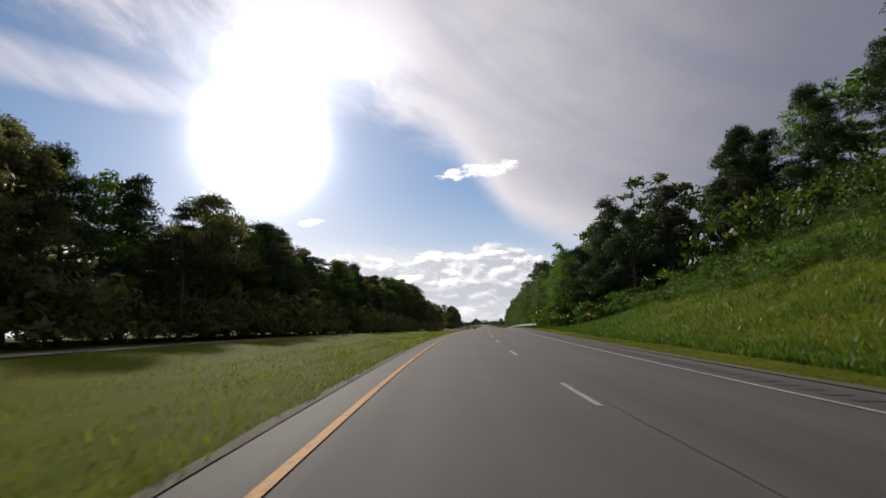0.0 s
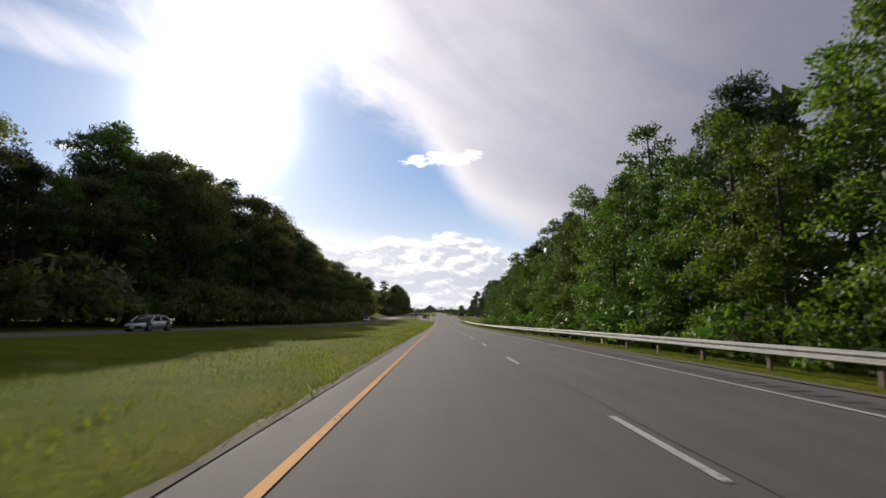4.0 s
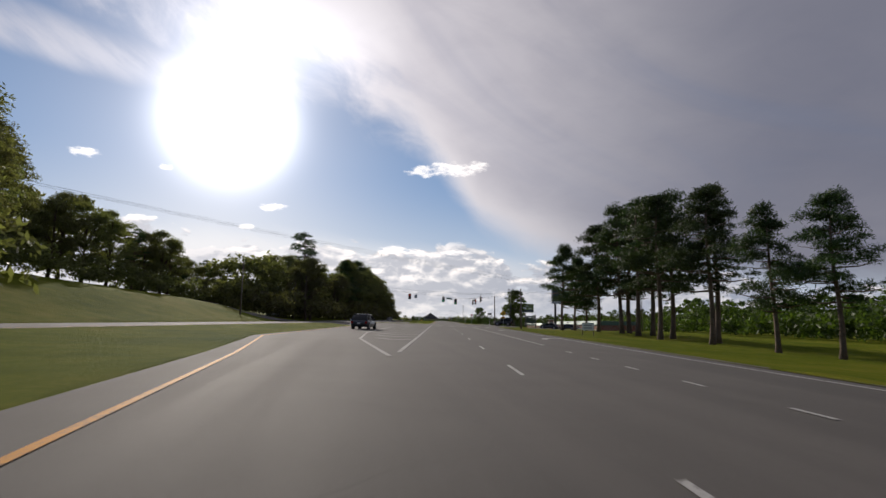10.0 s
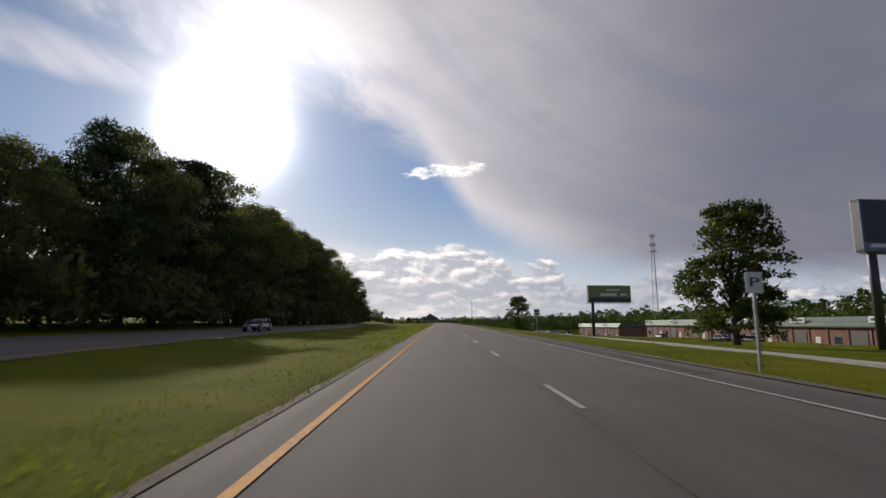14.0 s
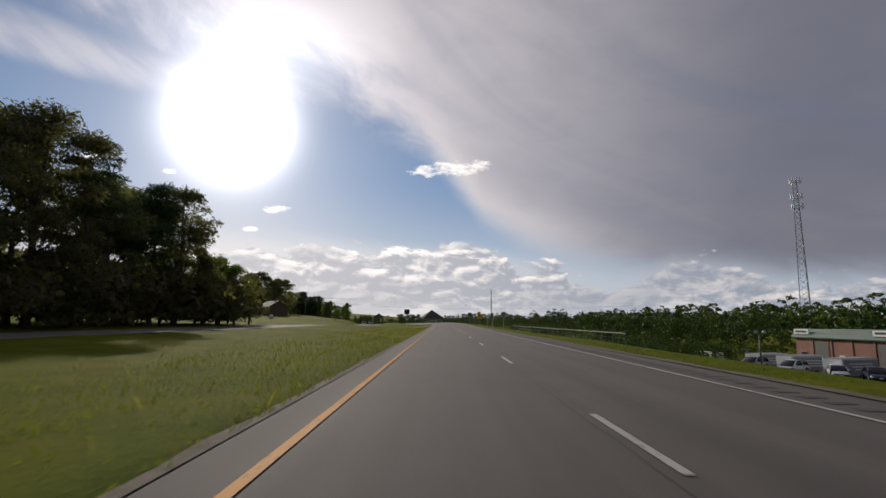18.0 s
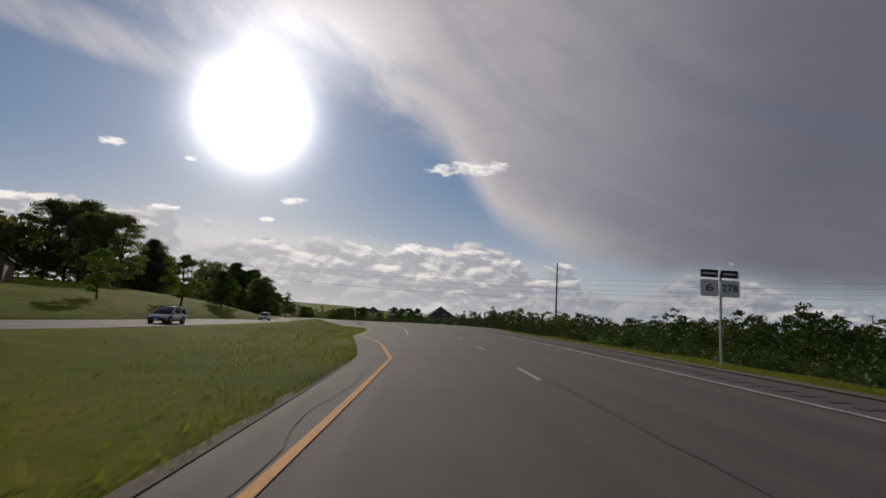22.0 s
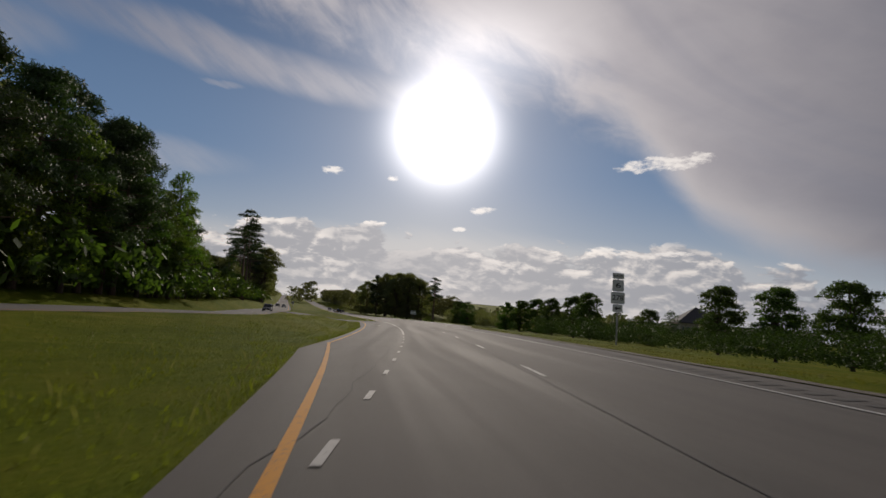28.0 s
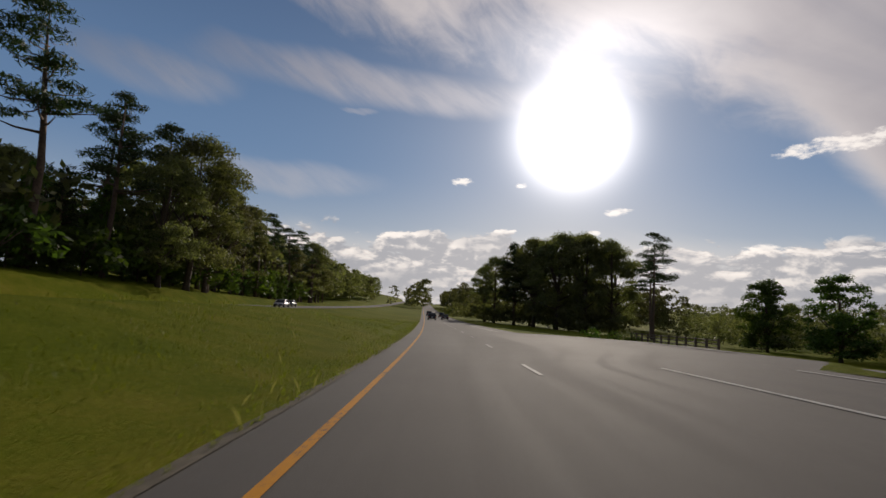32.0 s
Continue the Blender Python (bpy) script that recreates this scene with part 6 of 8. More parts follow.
road_sign(337.5, 10.0, [("diamond", 0, 2.55, 1.05, 1.05, SIGN_YELLOW, "signal", SIGN_BLACK), ("rect", 0, 1.75, 1.0, 0.34, SIGN_ORANGE, "#1", SIGN_BLACK)], 3.0, 0, "yellow diamond signal-ahead warning sign with an orange plate")
road_sign(338.5, -4.6, [("diamond", 0, 2.55, 1.05, 1.05, SIGN_YELLOW, "signal", SIGN_BLACK), ("rect", 0, 1.75, 1.0, 0.34, SIGN_ORANGE, "#1", SIGN_BLACK)], 3.0, 0, "yellow diamond signal-ahead warning sign in the median grass")
road_sign(368.5, 10.4, [("rect", 0, 2.28, 0.95, 0.5, SIGN_GREEN, "#1", SIGN_WHITE), ("arch", 0, 2.79, 0.8, 0.48, SIGN_WHITE, "", SIGN_BLACK)], 3.0, 0, "green sign with a white arched crest board on two posts", posts=2)
road_sign(456, 10.9, [("diamond", 0, 2.45, 0.95, 0.95, SIGN_YELLOW, "walker", SIGN_BLACK), ("rect", 0, 1.75, 0.6, 0.32, SIGN_YELLOW, "#1", SIGN_BLACK)], 2.9, 0, "yellow diamond pedestrian warning sign at the corner")
road_sign(501.6, 8.4, [("triangle", 0, 2.3, 0.75, 0.66, SIGN_RED, "", SIGN_BLACK)], 2.5, 0, "red triangular give-way sign with a white middle on a thin post")
road_sign(560, 9.8, [("rect", 0, 2.1, 0.6, 0.7, SIGN_WHITE, "#2", SIGN_BLACK)], 2.3, 0, "small white regulatory sign with black writing on the verge")
road_sign(520.8, 7.7, [("rect", 0, 2.15, 0.42, 0.52, SIGN_WHITE, "P", SIGN_BLACK)], 2.4, 0, "white no-parking sign with a black letter on a thin post")
road_sign(506, -4.8, [("rect", 0, 0.75, 0.5, 0.25, SIGN_YELLOW, "", SIGN_BLACK)], 0.9, 0, "low yellow marker board in the median grass", "marker_post")
road_sign(727.7, 9.0, [("rect", 0, 2.2, 0.75, 0.72, SIGN_BACK, "#2", SIGN_BLACK)], 2.4, 0, "small grey sign on a tall thin post beside the verge")
road_sign(743.7, 8.9, [("rect", 0, 2.05, 0.5, 0.85, SIGN_BACK, "", SIGN_BLACK), ("rect", -0.02, 2.05, 0.26, 0.7, SIGN_BLACK, "", SIGN_BLACK)], 2.6, -38, "tall narrow dark sign plate beside the verge")
road_sign(756.5, 10.4, [("rect", 0, 2.2, 0.62, 0.36, SIGN_BLACK, "left", SIGN_WHITE)], 2.4, 30, "black one-way arrow sign on a thin steel post")
road_sign(766, 10.2, [("rect", 0, 2.1, 0.55, 0.62, SIGN_WHITE, "R", SIGN_BLACK)], 2.4, 0, "white no-parking style sign on a thin post")
road_sign(767, 8.6, [("diamond", 0, 2.5, 0.98, 0.98, SIGN_YELLOW, "cross", SIGN_BLACK), ("rect", 0, 1.78, 1.0, 0.4, SIGN_YELLOW, "#1", SIGN_BLACK)], 3.0, 0, "yellow diamond crossroads warning sign with a name plate")
road_sign(788, 9.0, [("rect", 0, 2.25, 0.62, 0.8, SIGN_WHITE, "R", SIGN_BLACK)], 2.6, 0, "white rectangular no-parking style sign on a steel post")
road_sign(802.5, 9.0, [("rect", 0, 2.75, 1.15, 0.95, SIGN_GREEN, "", SIGN_WHITE)], 3.2, 0, "plain green sign on a slim steel post")
road_sign(813.5, 8.6, [("rect", -0.36, 2.3, 0.58, 0.52, SIGN_WHITE, "6", SIGN_BLACK), ("rect", 0.28, 2.3, 0.62, 0.52, SIGN_WHITE, "278", SIGN_BLACK), ("rect", -0.36, 2.75, 0.56, 0.24, SIGN_BLACK, "#1", SIGN_WHITE), ("rect", 0.28, 2.75, 0.56, 0.24, SIGN_BLACK, "#1", SIGN_WHITE)], 3.0, 0, "pair of route marker signs with direction plates on one post")
road_sign(770, -8.0, [("rect", 0, 3.4, 1.2, 1.15, SIGN_BLACK, "", SIGN_BLACK)], 4.0, 0, "dark back of a square sign on a tall median post", "road_sign", 0.05)
road_sign(888.5, 12.6, [("rect", 0, 2.75, 0.72, 0.78, SIGN_BACK, "", SIGN_BLACK)], 2.7, 0, "grey square sign on a thin steel post beside the turning lane")
road_sign(913, 11.6, [("rect", 0, 2.75, 1.1, 0.3, SIGN_GREEN, "#1", SIGN_WHITE), ("rect", 0.1, 2.5, 0.8, 0.2, SIGN_WHITE, "#1", SIGN_BLACK)], 3.0, 25, "green street name blades on a thin post at the corner")
road_sign(958, 10.6, [("rect", 0, 3.2, 0.6, 0.26, SIGN_BACK, "#1", SIGN_WHITE), ("rect", -0.4, 2.75, 0.72, 0.6, SIGN_WHITE, "6", SIGN_BLACK), ("rect", 0.4, 2.75, 0.72, 0.6, SIGN_WHITE, "278", SIGN_BLACK), ("rect", 0, 2.2, 0.5, 0.42, SIGN_WHITE, "left", SIGN_BLACK)], 3.4, 0, "cluster of route marker signs on one post beyond the side road", "road_sign", 0.035)
road_sign(984.7, 12.3, [("rect", -0.42, 3.0, 0.7, 1.1, SIGN_WHITE, "#3", SIGN_BLACK), ("rect", 0.42, 3.0, 0.7, 1.1, SIGN_WHITE, "#3", SIGN_BLACK)], 3.6, 0, "two tall white sign panels side by side on a post", "road_sign", 0.035)
road_sign(905, 12.6, [("rect", 0, 0.85, 0.35, 0.35, SIGN_WHITE, "#1", SIGN_BLACK)], 1.0, 0, "low white utility marker beside the kerb", "marker_post")
road_sign(945.5, -8.6, [("rect", 0, 2.6, 0.55, 0.36, SIGN_BACK, "#1", SIGN_BLACK)], 2.8, 20, "small sign on a thin post standing on the traffic island")
road_sign(1039.7, 11.3, [("rect", 0, 4.2, 0.72, 0.36, SIGN_WHITE, "EAST", SIGN_BLACK), ("rect", 0, 3.62, 0.72, 0.72, SIGN_WHITE, "6", SIGN_BLACK), ("rect", 0, 2.86, 0.86, 0.72, SIGN_WHITE, "278", SIGN_BLACK), ("rect", 0, 2.24, 0.62, 0.46, SIGN_WHITE, "left", SIGN_BLACK)], 4.4, 0, "stack of white route marker signs on one steel post", "road_sign", 0.04)
road_sign(1155, 12.0, [("rect", -0.42, 2.2, 0.75, 0.75, SIGN_WHITE, "6", SIGN_BLACK), ("rect", 0.45, 2.2, 0.82, 0.75, SIGN_WHITE, "278", SIGN_BLACK), ("rect", -0.42, 2.8, 0.7, 0.34, SIGN_BACK, "#1", SIGN_WHITE), ("rect", 0.45, 2.8, 0.7, 0.34, SIGN_BACK, "#1", SIGN_WHITE)], 4.1, 0, "pair of route marker signs with direction plates behind the verge", "road_sign", 0.04, 2)
road_sign(1174, -22.0, [("rect", 0, 2.4, 0.75, 0.75, SIGN_WHITE, "no_turn", SIGN_BLACK)], 3.0, 0, "white square turn-restriction sign with a ringed black arrow")
road_sign(934.6, 11.6, [("rect", 0, 2.35, 0.5, 0.6, SIGN_WHITE, "", SIGN_BLACK)], 2.7, 62, "narrow white sign seen nearly edge-on on a thin post")
road_sign(927.6, 11.9, [("rect", 0, 1.3, 0.35, 0.35, SIGN_BACK, "", SIGN_BLACK)], 1.5, 0, "small grey sign on a short post beside the island")


# ---- poles and wires ----
def utility_pole(s, u, h, arms=1, lean=0.0, turn=0.0, label="weathered wooden utility pole with crossarms", wires=True):
    ob = thing("utility_pole", stand(s, u, turn), label, "utility pole")
    part("pole", Shape().tube([(0, 0, -0.5), (lean * 0.5, 0, h * 0.5), (lean, 0, h)], [0.17, 0.14, 0.10], 9), WOOD, ob, "", True)
    for i in range(arms):
        z = h - 0.5 - i * 1.3
        arm = part("crossarm", Shape().box(-1.1, 0.1, z - 0.06, 1.1, 0.2, z + 0.06, None, 0.01), WOOD, ob)
        for x in (-1.0, -0.4, 0.4, 1.0):
            part("insulator", Shape().tube([(x, 0.15, z + 0.06), (x, 0.15, z + 0.14), (x, 0.15, z + 0.22)], [0.02, 0.05, 0.03], 6), STEEL, arm)
    return ob


def wire(points, sag, r=0.012, name="cable", label="black overhead cable strung between the wooden poles", n=14):
    """A sagging cable through world points."""
    q = []
    for a, b in zip(points, points[1:]):
        a, b = Vector(a), Vector(b)
        for i in range(n + (b == Vector(points[-1]))):
            t = i / n
            p = a.lerp(b, t)
            p.z -= sag * 4 * t * (1 - t)
            q.append(p)
    return tagged(new(name, Shape().tube(q, r, 5).mesh(name, CABLE)), label, "cable")


# poles of the signals: near right, far right, far left, near left
POLES = {"a": (458.2, 14.3, 7.0), "b": (491.2, 13.3, 7.2), "c": (488.0, -34.0, 9.0), "d": (456.0, -34.0, 9.0)}
for s, u, h in POLES.values():
    ob = thing("signal_pole", stand(s, u), "leaning weathered wooden pole carrying the signal cables", "pole", "poles of the signals")
    part("pole", Shape().tube([(0, 0, -0.5), (-0.04, 0, h * 0.5), (-0.1, 0, h)], [0.15, 0.13, 0.10], 10), WOOD, ob, "", True)
    part("conduit", Shape().tube([(0.16, -0.1, -0.2), (0.05, -0.16, h * 0.5), (-0.1, -0.14, h * 0.8)], 0.03, 6), STEEL, ob)
    part("band", Shape().tube([(-0.09, 0, h - 0.5), (-0.09, 0, h - 0.42)], 0.125, 10), STEEL, ob)
    part("arm_lamp", Shape().tube([(-0.2, 0, h * 0.74), (-0.9, -0.1, h * 0.72), (-1.05, -0.1, h * 0.72)], [0.025, 0.025, 0.07], 6), STEEL, ob)
top = lambda key, dz=-0.45: at(POLES[key][0], POLES[key][1] - 0.1, POLES[key][2] + dz)
J1, J2 = at(460.5, 7.6, 5.9), at(484.8, 6.9, 6.0)
WIRE = [at(482.1, 3.5, 5.92), at(481.5, 0.78, 6.35), at(481.2, -6.7, 6.8)]
wire([top("a"), J1], 0.05, 0.014)
wire([J1, top("d")], 1.0, 0.014)
wire([J1, J2], 0.35, 0.014)
wire([J2, top("b")], 0.05, 0.016)
wire([J2, WIRE[0], WIRE[1], WIRE[2], top("c")], 0.10, 0.018)
wire([J2, at(487.5, 40.0, 12.0)], 0.6, 0.014)
wire([J2 + Vector((-0.05, 0, -0.02)), J2 + Vector((-0.12, 0, -0.42)), J2 + Vector((0.12, 0.1, -0.5)), J2 + Vector((0.16, 0.1, 0.0))], 0.0, 0.02, "cable", "bundle of black signal cable hanging in a loop", 4)
wire([top("d", -1.2), top("a", -1.0)], 1.4, 0.01)


def signal(p, turn, lit, sides=3, name="traffic_signal", drop=0.35, label="black three-lamp traffic signal with a yellow-edged backplate, green lit"):
    """A hanging three-lamp head; p is the place on the cable."""
    ob = thing(name, Matrix.Translation(p) @ Matrix.Rotation(float(line(480)[3]) + radians(turn), 4, "Z"), label, "traffic signal", "signals over the crossing")
    part("hanger", Shape().tube([(0, 0, 0.03), (0, 0, -drop)], 0.025, 6), STEEL, ob)
    z0 = -drop
    part("housing", Shape().box(-0.17, -0.10, z0 - 0.96, 0.17, 0.12, z0, None, 0.03), SIGNAL_BLACK, ob)
    part("backplate", Shape().box(-0.29, -0.02, z0 - 1.07, 0.29, -0.005, z0 + 0.10, None, 0.004), SIGNAL_BLACK, ob)
    rim = Shape()
    for a in ((-0.30, z0 - 1.08, -0.265, z0 + 0.11), (0.265, z0 - 1.08, 0.30, z0 + 0.11), (-0.30, z0 + 0.075, 0.30, z0 + 0.11), (-0.30, z0 - 1.08, 0.30, z0 - 1.045)):
        rim.box(a[0], -0.032, a[1], a[2], -0.024, a[3])
    part("border", rim, SIGNAL_TRIM, ob)
    for i in range(3):
        zc = z0 - 0.17 - 0.31 * i
        on = (lit == "green" and i == 2) or (lit == "red" and i == 0)
        lens = part("lens", Shape().tube([(0, -0.10, zc), (0, -0.125, zc)], [0.10, 0.09], 16), (GREEN_LIGHT if lit == "green" else RED_LIGHT) if on else LENS_DARK, ob, ("lit %s lens" % lit) if on else "")
        vis = []
        for a in range(0, 181, 18):
            c, s = math.cos(radians(a)), math.sin(radians(a))
            vis += [(0.135 * c, -0.10, zc + 0.135 * s), (0.135 * c, -0.10 - 0.24 * (0.35 + 0.65 * s), zc + 0.135 * s)]
        part("visor", Shape().add(vis, [(2 * j, 2 * j + 1, 2 * j + 3, 2 * j + 2) for j in range(10)]), SIGNAL_BLACK, ob)
    return ob


signal(WIRE[1], 0, "green")
signal(WIRE[0], 0, "green")
signal(WIRE[2], 4, "red", 3, "traffic_signal", 0.35, "black three-lamp traffic signal for the turning lane, red lit")
for f, lit in ((0.10, "red"), (0.50, "red"), (0.72, "red")):
    p = J1.lerp(J2, f)
    p.z -= 0.35 * 4 * f * (1 - f)
    signal(p, 75, lit, 3, "traffic_signal", 0.3, "black three-lamp traffic signal facing the side road, red lit")


def hanging_sign(p, w, h, mat, text, label, turn=0):
    ob = thing("hanging_sign", Matrix.Translation(p) @ Matrix.Rotation(radians(turn), 4, "Z"), label, "street sign")
    pl = part("panel", Shape().box(-w / 2, -0.02, -h - 0.12, w / 2, 0.0, -0.12, None, 0.008), mat, ob)
    edge = Shape()
    for x0, z0, x1, z1 in ((-w / 2, -h - 0.12, w / 2, -h - 0.10), (-w / 2, -0.14, w / 2, -0.12), (-w / 2, -h - 0.12, -w / 2 + 0.02, -0.12), (w / 2 - 0.02, -h - 0.12, w / 2, -0.12)):
        edge.box(x0, -0.027, z0, x1, -0.0205, z1)
    part("border", edge, SIGN_WHITE if mat == SIGN_GREEN else SIGN_BLACK, pl)
    for x in (-w * 0.35, w * 0.35):
        part("hanger", Shape().tube([(x, -0.01, -0.13), (x, -0.01, 0.04)], 0.02, 6), STEEL, ob)
    if text.startswith("#"):
        for i in range(int(text[1:])):
            part("writing", Shape().box(-w * 0.35, -0.027, -0.3 - i * 0.18, w * 0.35, -0.0205, -0.22 - i * 0.18), SIGN_BLACK, pl)
    else:
        lettering("writing", text, h * 0.8, SIGN_WHITE, pl, pose(0, -0.025, -0.12 - h / 2, 90, 0, 0), w * 0.86)
    return ob


sp = WIRE[1].lerp(WIRE[0], 0.50)
sp.z -= 0.12
roll = math.degrees(math.atan2(WIRE[0].z - WIRE[1].z, (WIRE[0] - WIRE[1]).length))
hs = hanging_sign(sp, 1.35, 0.34, SIGN_GREEN, "Seaboard Dr", "green street name sign with white lettering hanging from the cable")
hs.matrix_basis = hs.matrix_basis @ Matrix.Rotation(radians(-roll), 4, "Y")
hanging_sign(WIRE[2].lerp(WIRE[1], 0.18) + Vector((0, 0, -0.2)), 0.6, 0.75, SIGN_WHITE, "#3", "white turning sign with black writing hanging from the cable")
hanging_sign(J1.lerp(J2, 0.62) + Vector((0, 0, -0.42)), 1.3, 0.34, SIGN_GREEN, "#1", "green street name sign facing the side road", 75)


def post_light(s, u, h):
    ob = thing("street_lamp", stand(s, u), "tall dark lamp post with two floodlights", "street lamp")
    part("pole", Shape().tube([(0, 0, -0.3), (0, 0, h)], [0.11, 0.07], 10), DARK_STEEL, ob, "", True)
    part("base", Shape().tube([(0, 0, -0.2), (0, 0, 0.4)], 0.22, 12), CONCRETE, ob)
    for x in (-1, 1):
        arm = part("arm", Shape().tube([(0, 0, h - 0.1), (x * 0.25, -0.05, h + 0.12), (x * 0.42, -0.1, h + 0.2)], 0.03, 6), DARK_STEEL, ob)
        part("floodlight", Shape().tube([(x * 0.42, 0.06, h + 0.14), (x * 0.48, -0.12, h + 0.22), (x * 0.52, -0.26, h + 0.28)], [0.10, 0.20, 0.23], 12), SIGN_BACK, arm)
    return ob


post_light(494, 17.5, 8.8)
ob = thing("pedestrian_signal", stand(483.8, 11.3), "black crossing signal boxes on a grey post with a concrete foot", "signal")
part("post", Shape().tube([(0, 0, 0), (0, 0, 2.75)], 0.05, 10), STEEL, ob)
part("foot", Shape().tube([(0, 0, -0.1), (0, 0, 0.22), (0, 0, 0.34)], [0.22, 0.18, 0.08], 12), STEEL, ob)
part("push_button", Shape().box(-0.07, -0.12, 1.0, 0.07, -0.04, 1.32, None, 0.01), PLASTIC, ob)
for x in (-0.24, 0.24):
    b = part("signal_box", Shape().box(x - 0.2, -0.16, 2.35, x + 0.2, 0.1, 2.78, None, 0.03), SIGNAL_BLACK, ob)
    part("visor", Shape().box(x - 0.19, -0.34, 2.72, x + 0.19, -0.16, 2.75), SIGNAL_BLACK, b)
for s, u, h, a in ((528.6, 60, 12.6, 2), (534, 66, 11.5, 1), (476, 38, 8.5, 1), (411, -62, 11.5, 1)):
    utility_pole(s, u, h, a)
for i, x in enumerate((-1.0, -0.4, 0.4, 1.0)):
    wire([stand(411, -62) @ Vector((x, 0.15, 11.2)), stand(528.6, 60) @ Vector((x, 0.15, 12.3 - 1.3 * (i % 2)))], 1.6, 0.010, "power_line", "thin dark power line high over the crossing", 20)
# tall transmission pole right of the bend, and the line across to the left
ob = thing("transmission_pole", stand(930, 47.5), "tall dark wooden transmission pole with post insulators", "utility pole")
part("pole", Shape().tube([(0, 0, -0.5), (0, 0, 22.0)], [0.30, 0.17], 10), WOOD, ob, "", True)
for z in (14.2, 16.6, 18.6, 20.0):
    part("insulator", Shape().tube([(0.1, 0, z), (0.55, 0, z + 0.12), (0.8, 0, z + 0.16)], [0.06, 0.09, 0.04], 7), STEEL, ob)
LEFT_POLES = [(985, -45, 13), (998, -51, 14.8), (1011, -58.5, 16), (1024, -66, 16)]
for s, u, h in LEFT_POLES:
    utility_pole(s, u, h, 2)
HILL_POLES = [(985, -80, 17), (995, -84, 16.5), (1003, -88, 16)]
for s, u, h in HILL_POLES:
    utility_pole(s, u, h, 2)
for i, up in enumerate((0.0, 0.3, 1.5, 2.5, 3.5, 4.5)):
    b = at(*HILL_POLES[i % 3][:2], HILL_POLES[i % 3][2] - 0.3 - 0.8 * (4.5 - up))
    c = Vector((90.0, 888.0, 8.0 + up))
    wire([b, c], 0.51 * b.z + 0.49 * c.z - 7.2 - up, 0.016, "power_line", "thin dark power line across the road", 40)
for i in range(3):
    for x in (-1.0, 1.0):
        wire([stand(*LEFT_POLES[i][:2]) @ Vector((x, 0.15, LEFT_POLES[i][2] - 0.3)), stand(*LEFT_POLES[i + 1][:2]) @ Vector((x, 0.15, LEFT_POLES[i + 1][2] - 0.3))], 0.5, 0.015, "power_line", "thin dark power line along the slope", 8)

# mobile phone mast
ob = thing("lattice_mast", stand(850, 159), "tall grey lattice mast with antennas on top", "mast")
H = 66.0
wid = lambda z: 2.6 - 1.7 * z / H
for i in range(3):
    a = 2.0944 * i + 0.4
    part("leg", Shape().tube([(math.cos(a) * wid(z), math.sin(a) * wid(z), z) for z in (-1, 16, 33, 50, H)], 0.14, 5), STEEL, ob)
br = Shape()
for j in range(26):
    z0, z1 = H * j / 26, H * (j + 1) / 26
    for i in range(3):
        a, b = 2.0944 * i + 0.4, 2.0944 * (i + 1) + 0.4
        if j % 2:
            a, b = b, a
        br.tube([(math.cos(a) * wid(z0), math.sin(a) * wid(z0), z0), (math.cos(b) * wid(z1), math.sin(b) * wid(z1), z1)], 0.07, 4)
part("bracing", br, STEEL, ob)
for z in (H - 12, H - 7.5, H - 0.5):
    ring = part("antenna_ring", Shape().tube([(math.cos(a * 0.5236) * 2.0, math.sin(a * 0.5236) * 2.0, z) for a in range(13)], 0.08, 4), STEEL, ob)
    for i in range(9):
        a = 0.698 * i
        part("antenna", Shape().box(-0.22, -0.12, -1.2, 0.22, 0.12, 1.2, Matrix.Translation((math.cos(a) * 2.2, math.sin(a) * 2.2, z + 0.4)) @ Matrix.Rotation(a + 1.57, 4, "Z"), 0.03), SIGN_WHITE, ring)
utility_pole(700, 120, 14, 1)
utility_pole(905, 120, 13, 1)


# ---- billboards ----
def billboard(s, u0, u1, z0, z1, face, words, label, post_u):
    """A panel on one steel post, facing down the road."""
    w, mid = u1 - u0, (u0 + u1) / 2
    ob = thing("billboard", stand(s, mid, 4), label, "billboard")
    g = -float(at(s, mid).z - W(s, mid)[2])
    z0, z1 = z0 + g, z1 + g
    part("post", Shape().tube([(post_u - mid, 0.6, -0.6), (post_u - mid, 0.6, z1 - 0.6)], 0.42, 14), DARK_STEEL, ob, "", True)
    fr = Shape().box(-w / 2, 0.15, z0, w / 2, 0.95, z0 + 0.25).box(-w / 2, 0.15, z1 - 0.25, w / 2, 0.95, z1).box(-w / 2, 0.15, z0, -w / 2 + 0.2, 0.95, z1).box(w / 2 - 0.2, 0.15, z0, w / 2, 0.95, z1)
    part("frame", fr, DARK_STEEL, ob)
    pn = part("panel", Shape().box(-w / 2, 0.0, z0, w / 2, 0.14, z1, None, 0.02), face, ob)
    part("back_panel", Shape().box(-w / 2, 0.97, z0, w / 2, 1.08, z1), SIGN_BACK, ob)
    cat = Shape().box(-w / 2 - 0.7, -0.9, z0 - 0.32, w / 2 + 0.4, -0.1, z0 - 0.26)
    part("catwalk", cat, DARK_STEEL, ob)
    for i in range(9):
        x = -w / 2 - 0.6 + (w + 0.9) * i / 8
        part("bracket", Shape().tube([(x, -0.9, z0 - 0.3), (x, 0.2, z0 + 0.1)], 0.035, 5).tube([(x, -0.88, z0 - 0.3), (x, -0.88, z0 + 0.25)], 0.025, 5), DARK_STEEL, ob)
    part("rail", Shape().tube([(-w / 2 - 0.7, -0.88, z0 + 0.25), (w / 2 + 0.4, -0.88, z0 + 0.25)], 0.025, 5), DARK_STEEL, ob)
    return ob, pn, w, z0, z1


